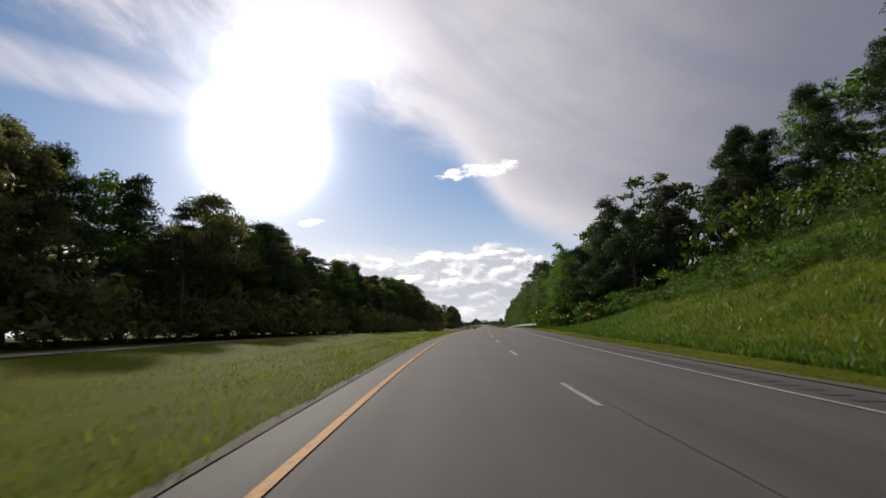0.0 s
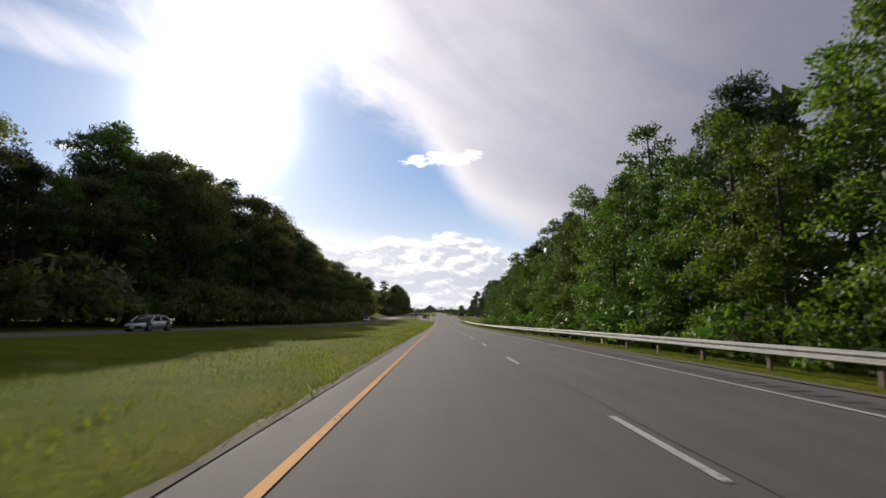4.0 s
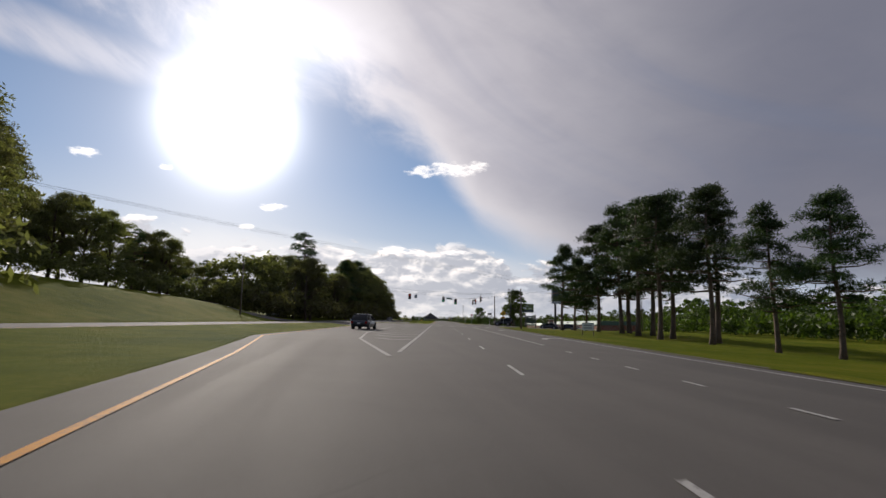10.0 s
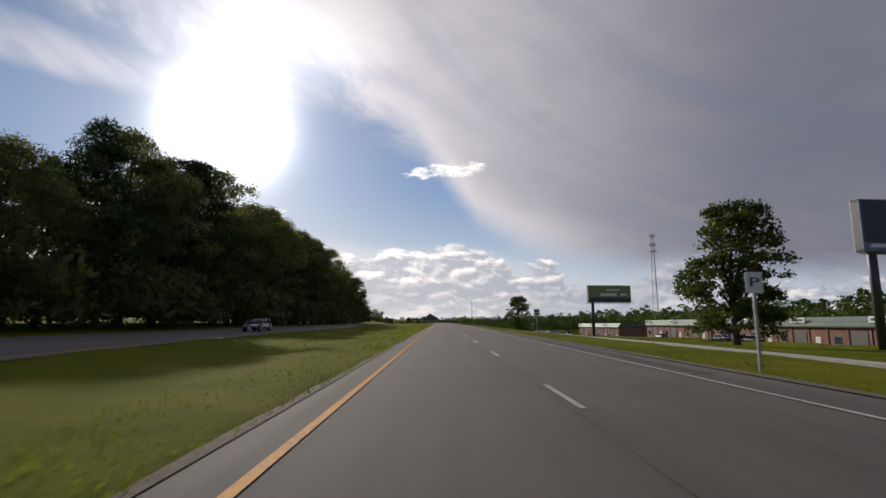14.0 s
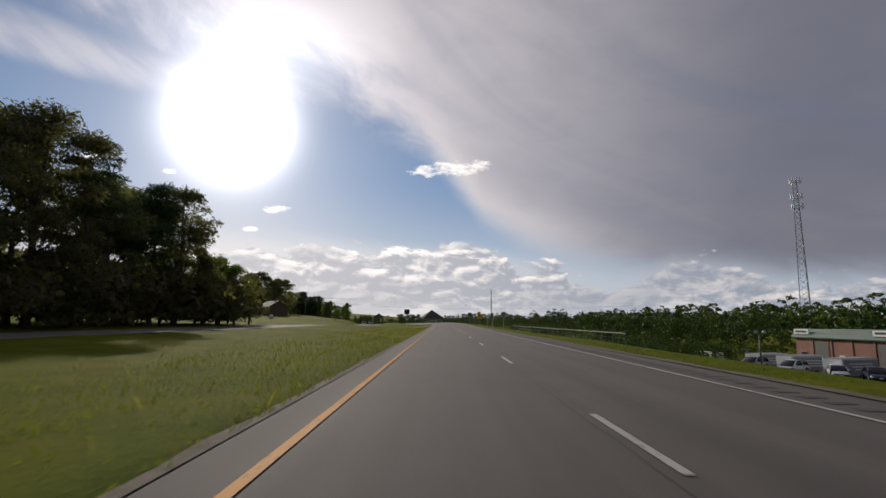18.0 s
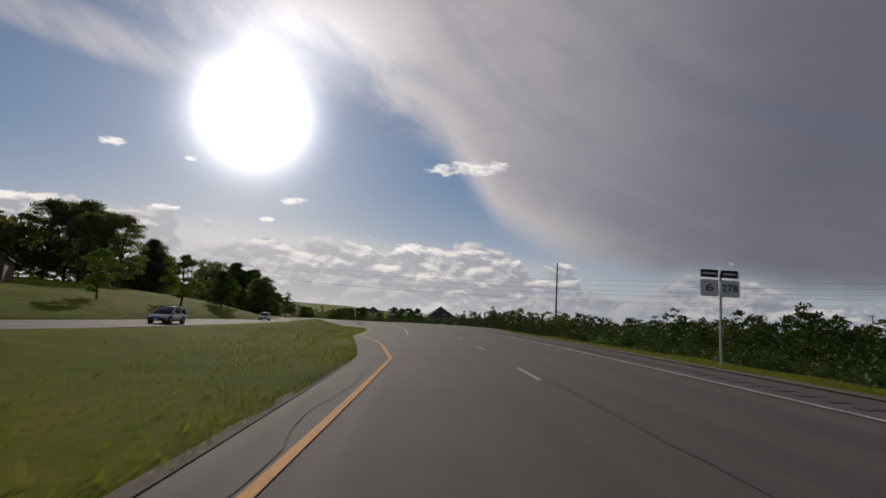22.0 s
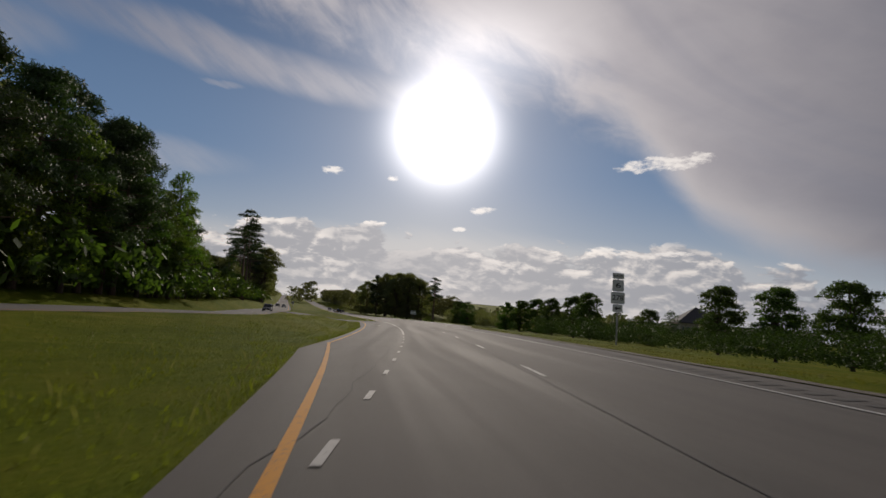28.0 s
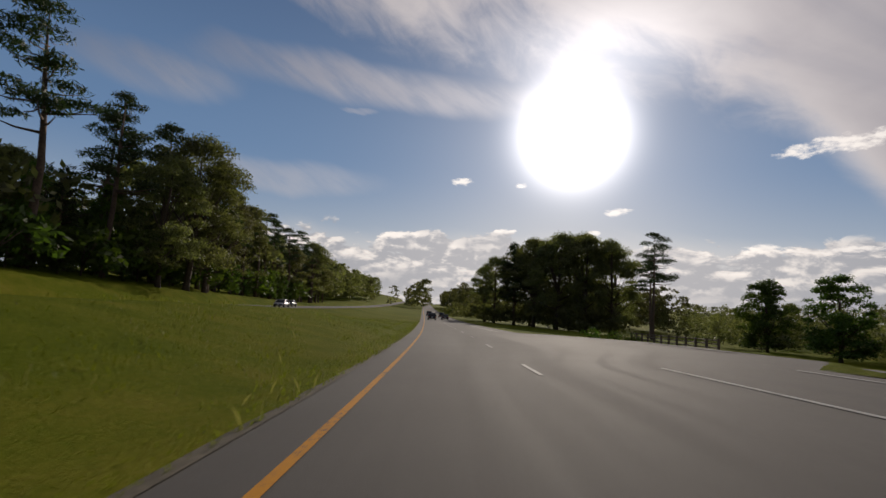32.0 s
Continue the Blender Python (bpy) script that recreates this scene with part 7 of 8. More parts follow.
ob, pn, w, z0, z1 = billboard(558, 42.0, 54.7, 7.9, 13.25, BOARD_BLUE, "", "billboard on one post advertising tires and wheels in pale letters", 43.3)
part("print_block", Shape().box(-w / 2 + 0.2, -0.02, z0 + 0.9, -w / 2 + 3.2, -0.004, z1 - 0.1, None, 0.005), BOARD_DARK, pn)
part("print_block", Shape().prism([(w / 2 - 1.4, z0 + 0.5), (w / 2 - 0.2, z0 + 0.9), (w / 2 - 0.2, z1 - 0.2), (w / 2 - 1.1, z1 - 0.2)], 0.016, Matrix.Translation((0, -0.012, 0))), BOARD_DARK, pn)
part("print_mark", Shape().prism([(-w / 2 + 0.5, z0 + 0.35), (-w / 2 + 2.8, z0 + 0.35), (-w / 2 + 2.4, z0 + 0.8), (-w / 2 + 0.9, z0 + 0.8)], 0.016, Matrix.Translation((0, -0.012, 0))), LETTER_PALE, pn)
part("print_block", Shape().box(-w / 2 + 3.4, -0.018, z0 + 2.2, w / 2 - 1.7, -0.004, z1 - 0.5), LETTER_PALE, pn, "pale grey print")
part("print_block", Shape().box(-w / 2 + 3.4, -0.018, z0 + 0.7, 2.0, -0.004, z0 + 2.19), LETTER_PALE, pn, "pale grey print")
lettering("writing", "TIRES, WHEELS", 1.35, SIGN_BLACK, pn, pose(0.9, -0.024, z0 + 3.1, 90, 0, 0), 7.2, 0.04)
lettering("writing", "LIFT KITS", 1.3, SIGN_BLACK, pn, pose(-0.5, -0.024, z0 + 1.5, 90, 0, 0), 4.4, 0.04)
ob, pn, w, z0, z1 = billboard(643, 39.5, 51.2, 5.9, 10.5, BOARD_GREEN, "", "billboard on one post with an olive green print and unreadable writing", 40.8)
part("print_block", Shape().box(-w / 2 + 0.2, -0.02, z0 + 0.2, w / 2 - 0.2, -0.004, z0 + 1.3, None, 0.005), BOARD_DARK, pn)
part("writing", Shape().box(-2.6, -0.02, z0 + 1.8, 1.9, -0.004, z0 + 2.5), LETTER_PALE, pn)
part("writing", Shape().box(-0.8, -0.02, z0 + 3.2, 2.8, -0.004, z0 + 3.6), LETTER_PALE, pn)
part("writing", Shape().box(3.0, -0.02, z0 + 1.9, 4.6, -0.004, z0 + 2.4), LETTER_PALE, pn)
for s, u, h in ((1000, 110, 9.5), (1012, 95, 9)):
    ob = thing("pylon_sign", stand(s, u, 10), "distant dark pylon sign with two panels on a post", "sign", "far pylon signs")
    part("post", Shape().tube([(0, 0, -0.5), (0, 0, h)], 0.12, 8), DARK_STEEL, ob)
    part("panel", Shape().box(-1.5, -0.15, h - 1.3, 1.5, 0.15, h - 0.1, None, 0.05), SIGN_BLACK, ob)
    part("panel", Shape().box(-0.9, -0.15, h - 2.6, 0.9, 0.15, h - 1.5, None, 0.05), SIGN_BACK, ob)

# ---- buildings ----
def window_part(parent, x, y, z, w, h, m, frame_mat=SIGN_BACK):
    """A window in a wall that faces -y: frame, panes and sill."""
    wn = part("window", Shape().box(x - w / 2 - 0.06, y - 0.05, z - 0.06, x + w / 2 + 0.06, y + 0.02, z + h + 0.06), frame_mat, parent)
    for i in range(2):
        x0 = x - w / 2 + 0.03 + i * w / 2
        part("pane", Shape().box(x0, y - 0.07, z, x0 + w / 2 - 0.06, y - 0.052, z + h), GLASS, wn)
    part("sill", Shape().box(x - w / 2 - 0.12, y - 0.14, z - 0.14, x + w / 2 + 0.12, y - 0.052, z - 0.064), CONCRETE, wn)


def brick_units(s, u, length, depth, h, turn, bays, label, sign=True):
    """A long low brick building with a green metal roof; its long front looks to the road."""
    ob = thing("brick_building", stand(s, u, turn), label, "building", "brick units behind the verge")
    L = length
    part("wall", Shape().box(-depth, -L / 2, -1.5, 0, L / 2, h), BRICK, ob)
    # roof: a shallow mansard of ribbed metal
    o = [(0.5, h - 0.9), (0.55, h - 0.7), (-0.7, h + 0.75), (-depth + 0.3, h + 0.75), (-depth - 0.3, h - 0.4), (-depth - 0.3, h - 0.6)]
    v = [Vector((x, -L / 2 - 0.4, z)) for x, z in o] + [Vector((x, L / 2 + 0.4, z)) for x, z in o]
    n = len(o)
    rf = part("roof", Shape().add(v, [tuple(range(n))[::-1], tuple(range(n, 2 * n))] + [(j, (j + 1) % n, (j + 1) % n + n, j + n) for j in range(n)]), GREEN_ROOF, ob)
    seam = Shape()
    for i in range(int(L / 0.9)):
        y = -L / 2 + 0.9 * i
        seam.add([(0.57, y, h - 0.7), (0.57, y + 0.07, h - 0.7), (-0.68, y + 0.07, h + 0.79), (-0.68, y, h + 0.79)], [(0, 1, 2, 3)])
    part("seams", seam, GREEN_ROOF, rf)
    for i in range(bays):
        y = -L / 2 + L * (i + 0.5) / bays
        if i % 3 == 1:
            d = part("loading_door", Shape().box(0.0, y - 1.6, -0.9, 0.06, y + 1.6, h - 1.5), DOOR_DARK, ob)
            for j in range(4):
                part("door_panel", Shape().box(0.062, y - 1.5, -0.8 + j * (h - 0.9) / 4.4, 0.085, y + 1.5, -0.8 + (j + 0.9) * (h - 0.9) / 4.4), DOOR_DARK, d)
        elif i % 3 == 2:
            d = part("door", Shape().box(0.0, y - 0.6, -0.9, 0.07, y + 0.6, 1.5), SIGN_WHITE, ob)
            part("handle", Shape().box(0.072, y + 0.35, 0.2, 0.12, y + 0.42, 0.36), STEEL, d)
        else:
            wn = part("window", Shape().box(0.0, y - 0.8, 0.4, 0.05, y + 0.8, 1.7), SIGN_BACK, ob)
            for j in (0, 1):
                part("pane", Shape().box(0.052, y - 0.74 + j * 0.76, 0.46, 0.07, y - 0.02 + j * 0.76, 1.64), GLASS, wn)
        part("pilaster", Shape().box(0.0, y + L / bays / 2 - 0.2, -1.2, 0.12, y + L / bays / 2 + 0.2, h - 0.7), BRICK, ob)
        if sign and i % 4 == 0:
            sg = part("sign_board", Shape().box(0.25, y - 1.9, h - 0.2, 0.4, y + 1.9, h + 0.7, Matrix.Identity(4), 0.02), SIGN_WHITE, ob, "white sign board with dark writing")
            part("writing", Shape().box(0.402, y - 1.5, h + 0.1, 0.41, y + 1.4, h + 0.45), SIGN_BLACK, sg)
    return ob


def faces_road(ob):
    """Turns a building whose front is +x so that it looks left across the verge."""
    ob.matrix_basis = ob.matrix_basis @ Matrix.Rotation(math.pi, 4, "Z")
    return ob


faces_road(brick_units(614, 62, 102, 16, 3.9, -2, 24, "long red brick unit building with a green metal roof"))
faces_road(brick_units(722, 66, 52, 14, 5.0, 0, 12, "red brick unit building with a green metal roof on low ground"))
# brick gate pillar with a slatted dark sign
ob = thing("brick_pillar", stand(519, 33.0), "brown brick pillar with a stone cap beside the footpath", "pillar")
part("shaft", Shape().box(-0.65, -0.4, -0.2, 0.65, 0.4, 2.5, None, 0.02), BRICK, ob)
part("cap", Shape().box(-0.8, -0.5, 2.5, 0.8, 0.5, 2.68, None, 0.03), CONCRETE, ob)
part("plaque", Shape().box(-0.45, -0.43, 1.1, 0.45, -0.403, 1.9), SIGN_BACK, ob)
ob = thing("slatted_sign", stand(503, 24), "tall dark slatted sign structure with arched top", "sign")
for x in (-1.3, 1.3):
    part("post", Shape().box(x - 0.12, -0.12, -0.3, x + 0.12, 0.12, 3.4, None, 0.02), DARK_STEEL, ob)
for i in range(6):
    part("slat", Shape().box(-1.2, -0.08, 0.7 + i * 0.42, 1.2, 0.08, 0.98 + i * 0.42, None, 0.02), BOARD_DARK, ob)
# estate board and screen fence beside the field
ob = thing("notice_board", stand(381, 30, 0, 0, 0.74), "tall white notice board with a grey heading on two dark posts", "sign board")
for x in (-1.12, 1.12):
    part("post", Shape().box(x - 0.17, -0.14, -0.5, x + 0.17, 0.14, 4.4, None, 0.02), WOOD, ob)
b = part("panel", Shape().box(-0.94, -0.08, 0.5, 0.94, 0.0, 3.3, None, 0.01), SIGN_WHITE, ob)
part("print_block", Shape().box(-0.94, -0.1, 3.32, 0.94, 0.02, 4.4, None, 0.01), SIGN_BACK, ob, "grey heading panel")
for i in range(6):
    for x0, x1 in ((-0.8, -0.05), (0.05, 0.8 - 0.2 * (i % 2))):
        part("writing", Shape().box(x0, -0.09, 0.72 + i * 0.42, x1, -0.082, 0.95 + i * 0.42), SIGN_BACK if i % 3 else BOARD_DARK, b)
ob = thing("notice_board", stand(436, 19.5, -12), "small white sale board on two posts in the grass", "sign board")
for x in (-0.7, 0.7):
    part("post", Shape().box(x - 0.05, -0.05, -0.3, x + 0.05, 0.05, 1.7, None, 0.01), WOOD, ob)
b = part("panel", Shape().box(-0.75, -0.07, 0.7, 0.75, -0.052, 1.65, None, 0.005), SIGN_WHITE, ob)
for i in range(2):
    part("writing", Shape().box(-0.55, -0.08, 0.9 + i * 0.34, 0.5, -0.072, 1.06 + i * 0.34), SIGN_BACK, b)
ob = thing("screen_fence", Matrix.Identity(4), "dark printed screen fence round a yard beside the field", "fence")
for i in range(9):
    m = stand(332 + i * 3.6, 25 + 0.1 * i, 90)
    pn = part("panel", Shape().box(-1.78, -0.03, 0.05, 1.78, 0.0, 2.7, None, 0.01), SCREEN, ob, "", False, m)
    part("post", Shape().tube([(-1.8, 0.05, -0.2), (-1.8, 0.05, 2.8)], 0.04, 6), DARK_STEEL, pn)
ob = thing("shed", stand(350, 46, 90), "low pale metal shed beyond the field", "building")
part("wall", Shape().box(-9, -4, -0.5, 9, 4, 2.6), TAN_WALL, ob)
part("roof", Shape().prism([(-9.4, 2.5), (9.4, 2.5), (9.4, 2.75), (0, 3.6), (-9.4, 2.75)], 8.8), GREEN_ROOF, ob)
part("door", Shape().box(-2, -4.06, -0.3, 1, -4.002, 2.2), DOOR_DARK, ob)


def gabled_house(name, m, w, d, h, rise, wall_mat, roof_mat, label, category="house", windows=4, rows=1):
    """A house with a gabled roof whose ridge runs along x; its front looks to -y."""
    ob = thing(name, m, label, category)
    wl = Shape().box(-w / 2, -d / 2, -0.8, w / 2, d / 2, h)
    for x in (-w / 2, w / 2):
        wl.add([(x, -d / 2, h), (x, d / 2, h), (x, 0, h + rise)], [(0, 1, 2)])
    part("wall", wl, wall_mat, ob)
    rf = Shape()
    o = 0.5
    e = o * rise / (d / 2)
    for sgn in (-1, 1):
        a, b = (-w / 2 - o, sgn * (d / 2 + o), h - e), (w / 2 + o, sgn * (d / 2 + o), h - e)
        c, g = (w / 2 + o, 0, h + rise), (-w / 2 - o, 0, h + rise)
        up = Vector((0, 0, 0.16))
        v = [Vector(p) for p in (a, b, c, g)]
        v += [p + up for p in v]
        rf.add(v, [(0, 1, 2, 3), (4, 7, 6, 5), (0, 4, 5, 1), (1, 5, 6, 2), (3, 7, 4, 0)])
    roof = part("roof", rf, roof_mat, ob)
    part("chimney", Shape().box(w * 0.2, -0.4, h + rise * 0.5, w * 0.2 + 0.8, 0.4, h + rise + 0.8, None, 0.02), BRICK, roof)
    for r in range(rows):
        for i in range(windows):
            x = -w / 2 + w * (i + 0.5) / windows
            if r == 0 and i == windows // 2:
                dr = part("door", Shape().box(x - 0.5, -d / 2 - 0.05, 0, x + 0.5, -d / 2 - 0.002, 2.05), SIGN_WHITE, ob)
                part("handle", Shape().box(x + 0.3, -d / 2 - 0.09, 0.95, x + 0.4, -d / 2 - 0.052, 1.1), STEEL, dr)
            else:
                window_part(ob, x, -d / 2 - 0.022, 0.9 + r * 2.7, 1.0, 1.2, m)
    return ob


gabled_house("house", stand(884, -66, -62), 15, 8, 3.4, 2.6, HOUSE_BROWN, DARK_ROOF, "low dark brown house with a pale gabled roof under trees", "house", 6)
gabled_house("house", stand(862, -74, -50), 10, 7, 3.0, 2.2, HOUSE_BROWN, DARK_ROOF, "dark timber outbuilding beside the house", "house", 4)
ob = thing("stone_wall", Matrix.Identity(4), "low pale wall along the lawn of the house", "wall")
for i in range(14):
    part("block", Shape().box(-0.95, -0.18, -0.2, 0.95, 0.18, 0.75, None, 0.04), CONCRETE, ob, "", False, stand(838 + i * 2.0, -58 - i * 0.4, 78))
# large public building with a pyramid roof, far ahead
ob = thing("pyramid_building", Matrix.Translation((-17, 1410, -4.0)) @ Matrix.Rotation(radians(12), 4, "Z"), "large pale building under a dark pyramid roof", "building")
part("wall", Shape().box(-14, -14, -3, 14, 14, 9.5), TAN_WALL, ob)
rf = part("roof", Shape().add([(-16, -16, 9.3), (16, -16, 9.3), (16, 16, 9.3), (-16, 16, 9.3), (0, 0, 21.5), (-16, -16, 9.9), (16, -16, 9.9), (16, 16, 9.9), (-16, 16, 9.9)], [(5, 6, 4), (6, 7, 4), (7, 8, 4), (8, 5, 4), (0, 1, 6, 5), (1, 2, 7, 6), (2, 3, 8, 7), (3, 0, 5, 8)]), DARK_ROOF, ob)
part("finial", Shape().tube([(0, 0, 21.4), (0, 0, 23.2)], [0.15, 0.05], 6), STEEL, rf)
part("wing", Shape().box(14, -10, -3, 74, 12, 8.5, None, 0.05), TAN_WALL, ob)
part("wing_roof", Shape().box(13.6, -10.6, 8.5, 74.5, 12.6, 9.3, None, 0.05), DARK_ROOF, ob)
part("wing", Shape().box(-60, -8, -3, -14, 12, 7.0, None, 0.05), TAN_WALL, ob)
for i in range(8):
    x = -12 + i * 3.4
    wn = part("window", Shape().box(x - 0.7, -14.08, 2, x + 0.7, -14.003, 7), SIGN_BACK, ob)
    part("pane", Shape().box(x - 0.6, -14.12, 2.1, x + 0.6, -14.083, 6.9), GLASS, wn)
for i in range(13):
    x = 17 + i * 4.4
    wn = part("window", Shape().box(x - 1.0, -10.08, 2, x + 1.0, -10.003, 5), SIGN_BACK, ob)
    part("pane", Shape().box(x - 0.9, -10.12, 2.1, x + 0.9, -10.083, 4.9), GLASS, wn)
# bell tower beyond the entrance drive
ob = thing("bell_tower", stand(1287, 152, 20), "open bell tower with pale posts and a dark pyramid roof", "tower")
for x in (-4.4, 4.4):
    for y in (-4.4, 4.4):
        part("post", Shape().box(x - 0.6, y - 0.6, -1.0, x + 0.6, y + 0.6, 8.2, None, 0.05), TAN_WALL, ob)
part("beam", Shape().box(-5.2, -5.2, 7.2, 5.2, -3.9, 8.3).box(-5.2, 3.9, 7.2, 5.2, 5.2, 8.3).box(-5.2, -3.9, 7.2, -3.9, 3.9, 8.3).box(3.9, -3.9, 7.2, 5.2, 3.9, 8.3), TAN_WALL, ob)
part("roof", Shape().add([(-5.8, -5.8, 8.3), (5.8, -5.8, 8.3), (5.8, 5.8, 8.3), (-5.8, 5.8, 8.3), (0, 0, 13.6)], [(0, 1, 4), (1, 2, 4), (2, 3, 4), (3, 0, 4), (3, 2, 1, 0)]), DARK_ROOF, ob)
part("bell", Shape().tube([(0, 0, 7.4), (0, 0, 6.9), (0, 0, 5.6), (0, 0, 4.6)], [0.3, 0.9, 1.1, 1.6], 14), DARK_STEEL, ob, "", True)
# rail fence, name board and clipped shrubs at the entrance
ob = thing("rail_fence", Matrix.Identity(4), "low wooden rail fence beside the entrance drive", "fence")
for i in range(12):
    q = part("post", Shape().box(-0.09, -0.09, -0.3, 0.09, 0.09, 1.15, None, 0.015), WOOD, ob, "", False, stand(1194 + i * 2.4, 24 + 0.3 * i))
for z in (0.35, 0.7, 1.02):
    part("rail", Shape().tube([at(1194 + i * 2.4, 24 + 0.3 * i, z) for i in range(12)], 0.05, 5), WOOD, ob)
for s, u, h in ((1199, 14.5, 1.3), (1203, 16.5, 1.1), (1206, 19.5, 1.2), (1164, 18, 1.2), (1168, 21, 1.3), (1210, 23, 1.2)):
    tree(pick("bush"), s, u, h, None, "clipped shrubs at the entrance", "rounded clipped green shrub on the lawn")
# enclosed trailers, open trailers and a floodlight in the yard
def box_trailer(s, u, turn, long, label, side):
    ob = thing("box_trailer", stand(s, u, turn, -0.35), label, "trailer", "trailers in the yard")
    bx = part("box", Shape().box(-1.1, -long / 2, 0.5, 1.1, long / 2, 2.35, None, 0.07), CAR_WHITE, ob)
    part("side_panel", Shape().box(1.102, -long / 2 + 0.1, 0.62, 1.114, long / 2 - 0.1, 2.22), side, bx)
    part("side_panel", Shape().box(-1.114, -long / 2 + 0.1, 0.62, -1.102, long / 2 - 0.1, 2.22), side, bx)
    for i in range(3):
        part("writing", Shape().box(-1.121, -long * 0.34, 1.75 - i * 0.3, -1.1145, long * (0.32 - 0.08 * i), 1.88 - i * 0.3), SIGN_WHITE, bx)
    part("roof_edge", Shape().box(-1.13, -long / 2 - 0.02, 2.352, 1.13, long / 2 + 0.02, 2.40, None, 0.01), SIGN_BACK, ob)
    part("drawbar", Shape().tube([(-0.8, long / 2, 0.45), (0, long / 2 + 1.1, 0.45), (0.8, long / 2, 0.45)], 0.04, 6), DARK_STEEL, ob)
    part("jack", Shape().tube([(0, long / 2 + 0.95, 0.0), (0, long / 2 + 0.95, 0.8)], 0.035, 6), STEEL, ob)
    for y in (-0.75, 0.1):
        for x in (-1.14, 1.14):
            t = part("wheel", Shape().tube([(x - 0.1, y, 0.34), (x + 0.1, y, 0.34)], 0.34, 16), TYRE, ob)
            part("rim", Shape().tube([(x - 0.11, y, 0.34), (x + 0.11, y, 0.34)], 0.18, 12), RIM, t)
    return ob


box_trailer(719, 42.0, 104, 4.8, "white box trailer with a grey written side parked in the yard", SIGN_BACK)
box_trailer(714.5, 43.2, 104, 5.2, "white box trailer with a grey written side parked in the yard", SIGN_BACK)
box_trailer(709.5, 45.0, 106, 5.2, "white box trailer with a grey written side parked in the yard", SIGN_BACK)
for s, u, turn in ((728, 42.5, 95), (732, 43.5, 80), (736.5, 44.5, 100), (740, 45.0, 90)):
    ob = thing("open_trailer", stand(s, u, turn), "open steel trailer with its white ramp folded up", "trailer", "open trailers in the yard")
    part("bed", Shape().box(-0.85, -1.5, 0.42, 0.85, 1.5, 0.52, None, 0.01), WOOD, ob)
    for x in (-0.85, 0.85):
        part("side_rail", Shape().tube([(x, -1.5, 0.5), (x, -1.5, 0.95), (x, 1.5, 0.95), (x, 1.5, 0.5)], 0.035, 6), DARK_STEEL, ob)
        t = part("wheel", Shape().tube([(x * 1.12 - 0.09, -0.2, 0.3), (x * 1.12 + 0.09, -0.2, 0.3)], 0.3, 14), TYRE, ob)
        part("rim", Shape().tube([(x * 1.12 - 0.1, -0.2, 0.3), (x * 1.12 + 0.1, -0.2, 0.3)], 0.16, 10), RIM, t)
    g = part("ramp", Shape().tube([(-0.8, 1.5, 0.5), (-0.8, 1.9, 1.75), (0.8, 1.9, 1.75), (0.8, 1.5, 0.5)], 0.06, 6), SIGN_WHITE, ob)
    for i in range(4):
        part("ramp_slat", Shape().box(-0.8, 1.56 + 0.08 * i, 0.72 + 0.25 * i, 0.8, 1.60 + 0.08 * i, 0.80 + 0.25 * i), SIGN_WHITE, g)
    part("drawbar", Shape().tube([(-0.6, -1.5, 0.45), (0, -2.5, 0.45), (0.6, -1.5, 0.45)], 0.04, 6), DARK_STEEL, ob)
post_light(713, 37.4, 4.2)
for s, u, h in ((731.5, 61.5, 1.2), (733, 61.7, 0.9), (722, 62, 1.2), (719.5, 62, 0.9), (709, 62, 1.1), (701, 61.8, 1.0)):
    tree(pick("bush"), s, u, h, None, "low shrubs along the brick units", "low rounded green shrub at the foot of the brick wall")

# ---- vehicles ----
def loft(stations, sides):
    """Skin over cross-sections; each station is a list of (x, y, z) of equal length."""
    n = len(stations[0])
    v = [p for st in stations for p in st]
    f = [(i * n + j, i * n + (j + 1) % n, (i + 1) * n + (j + 1) % n, (i + 1) * n + j) for i in range(len(stations) - 1) for j in range(n)]
    f += [tuple(range(n))[::-1], tuple(range((len(stations) - 1) * n, len(stations) * n))]
    return Shape().add(v, f)


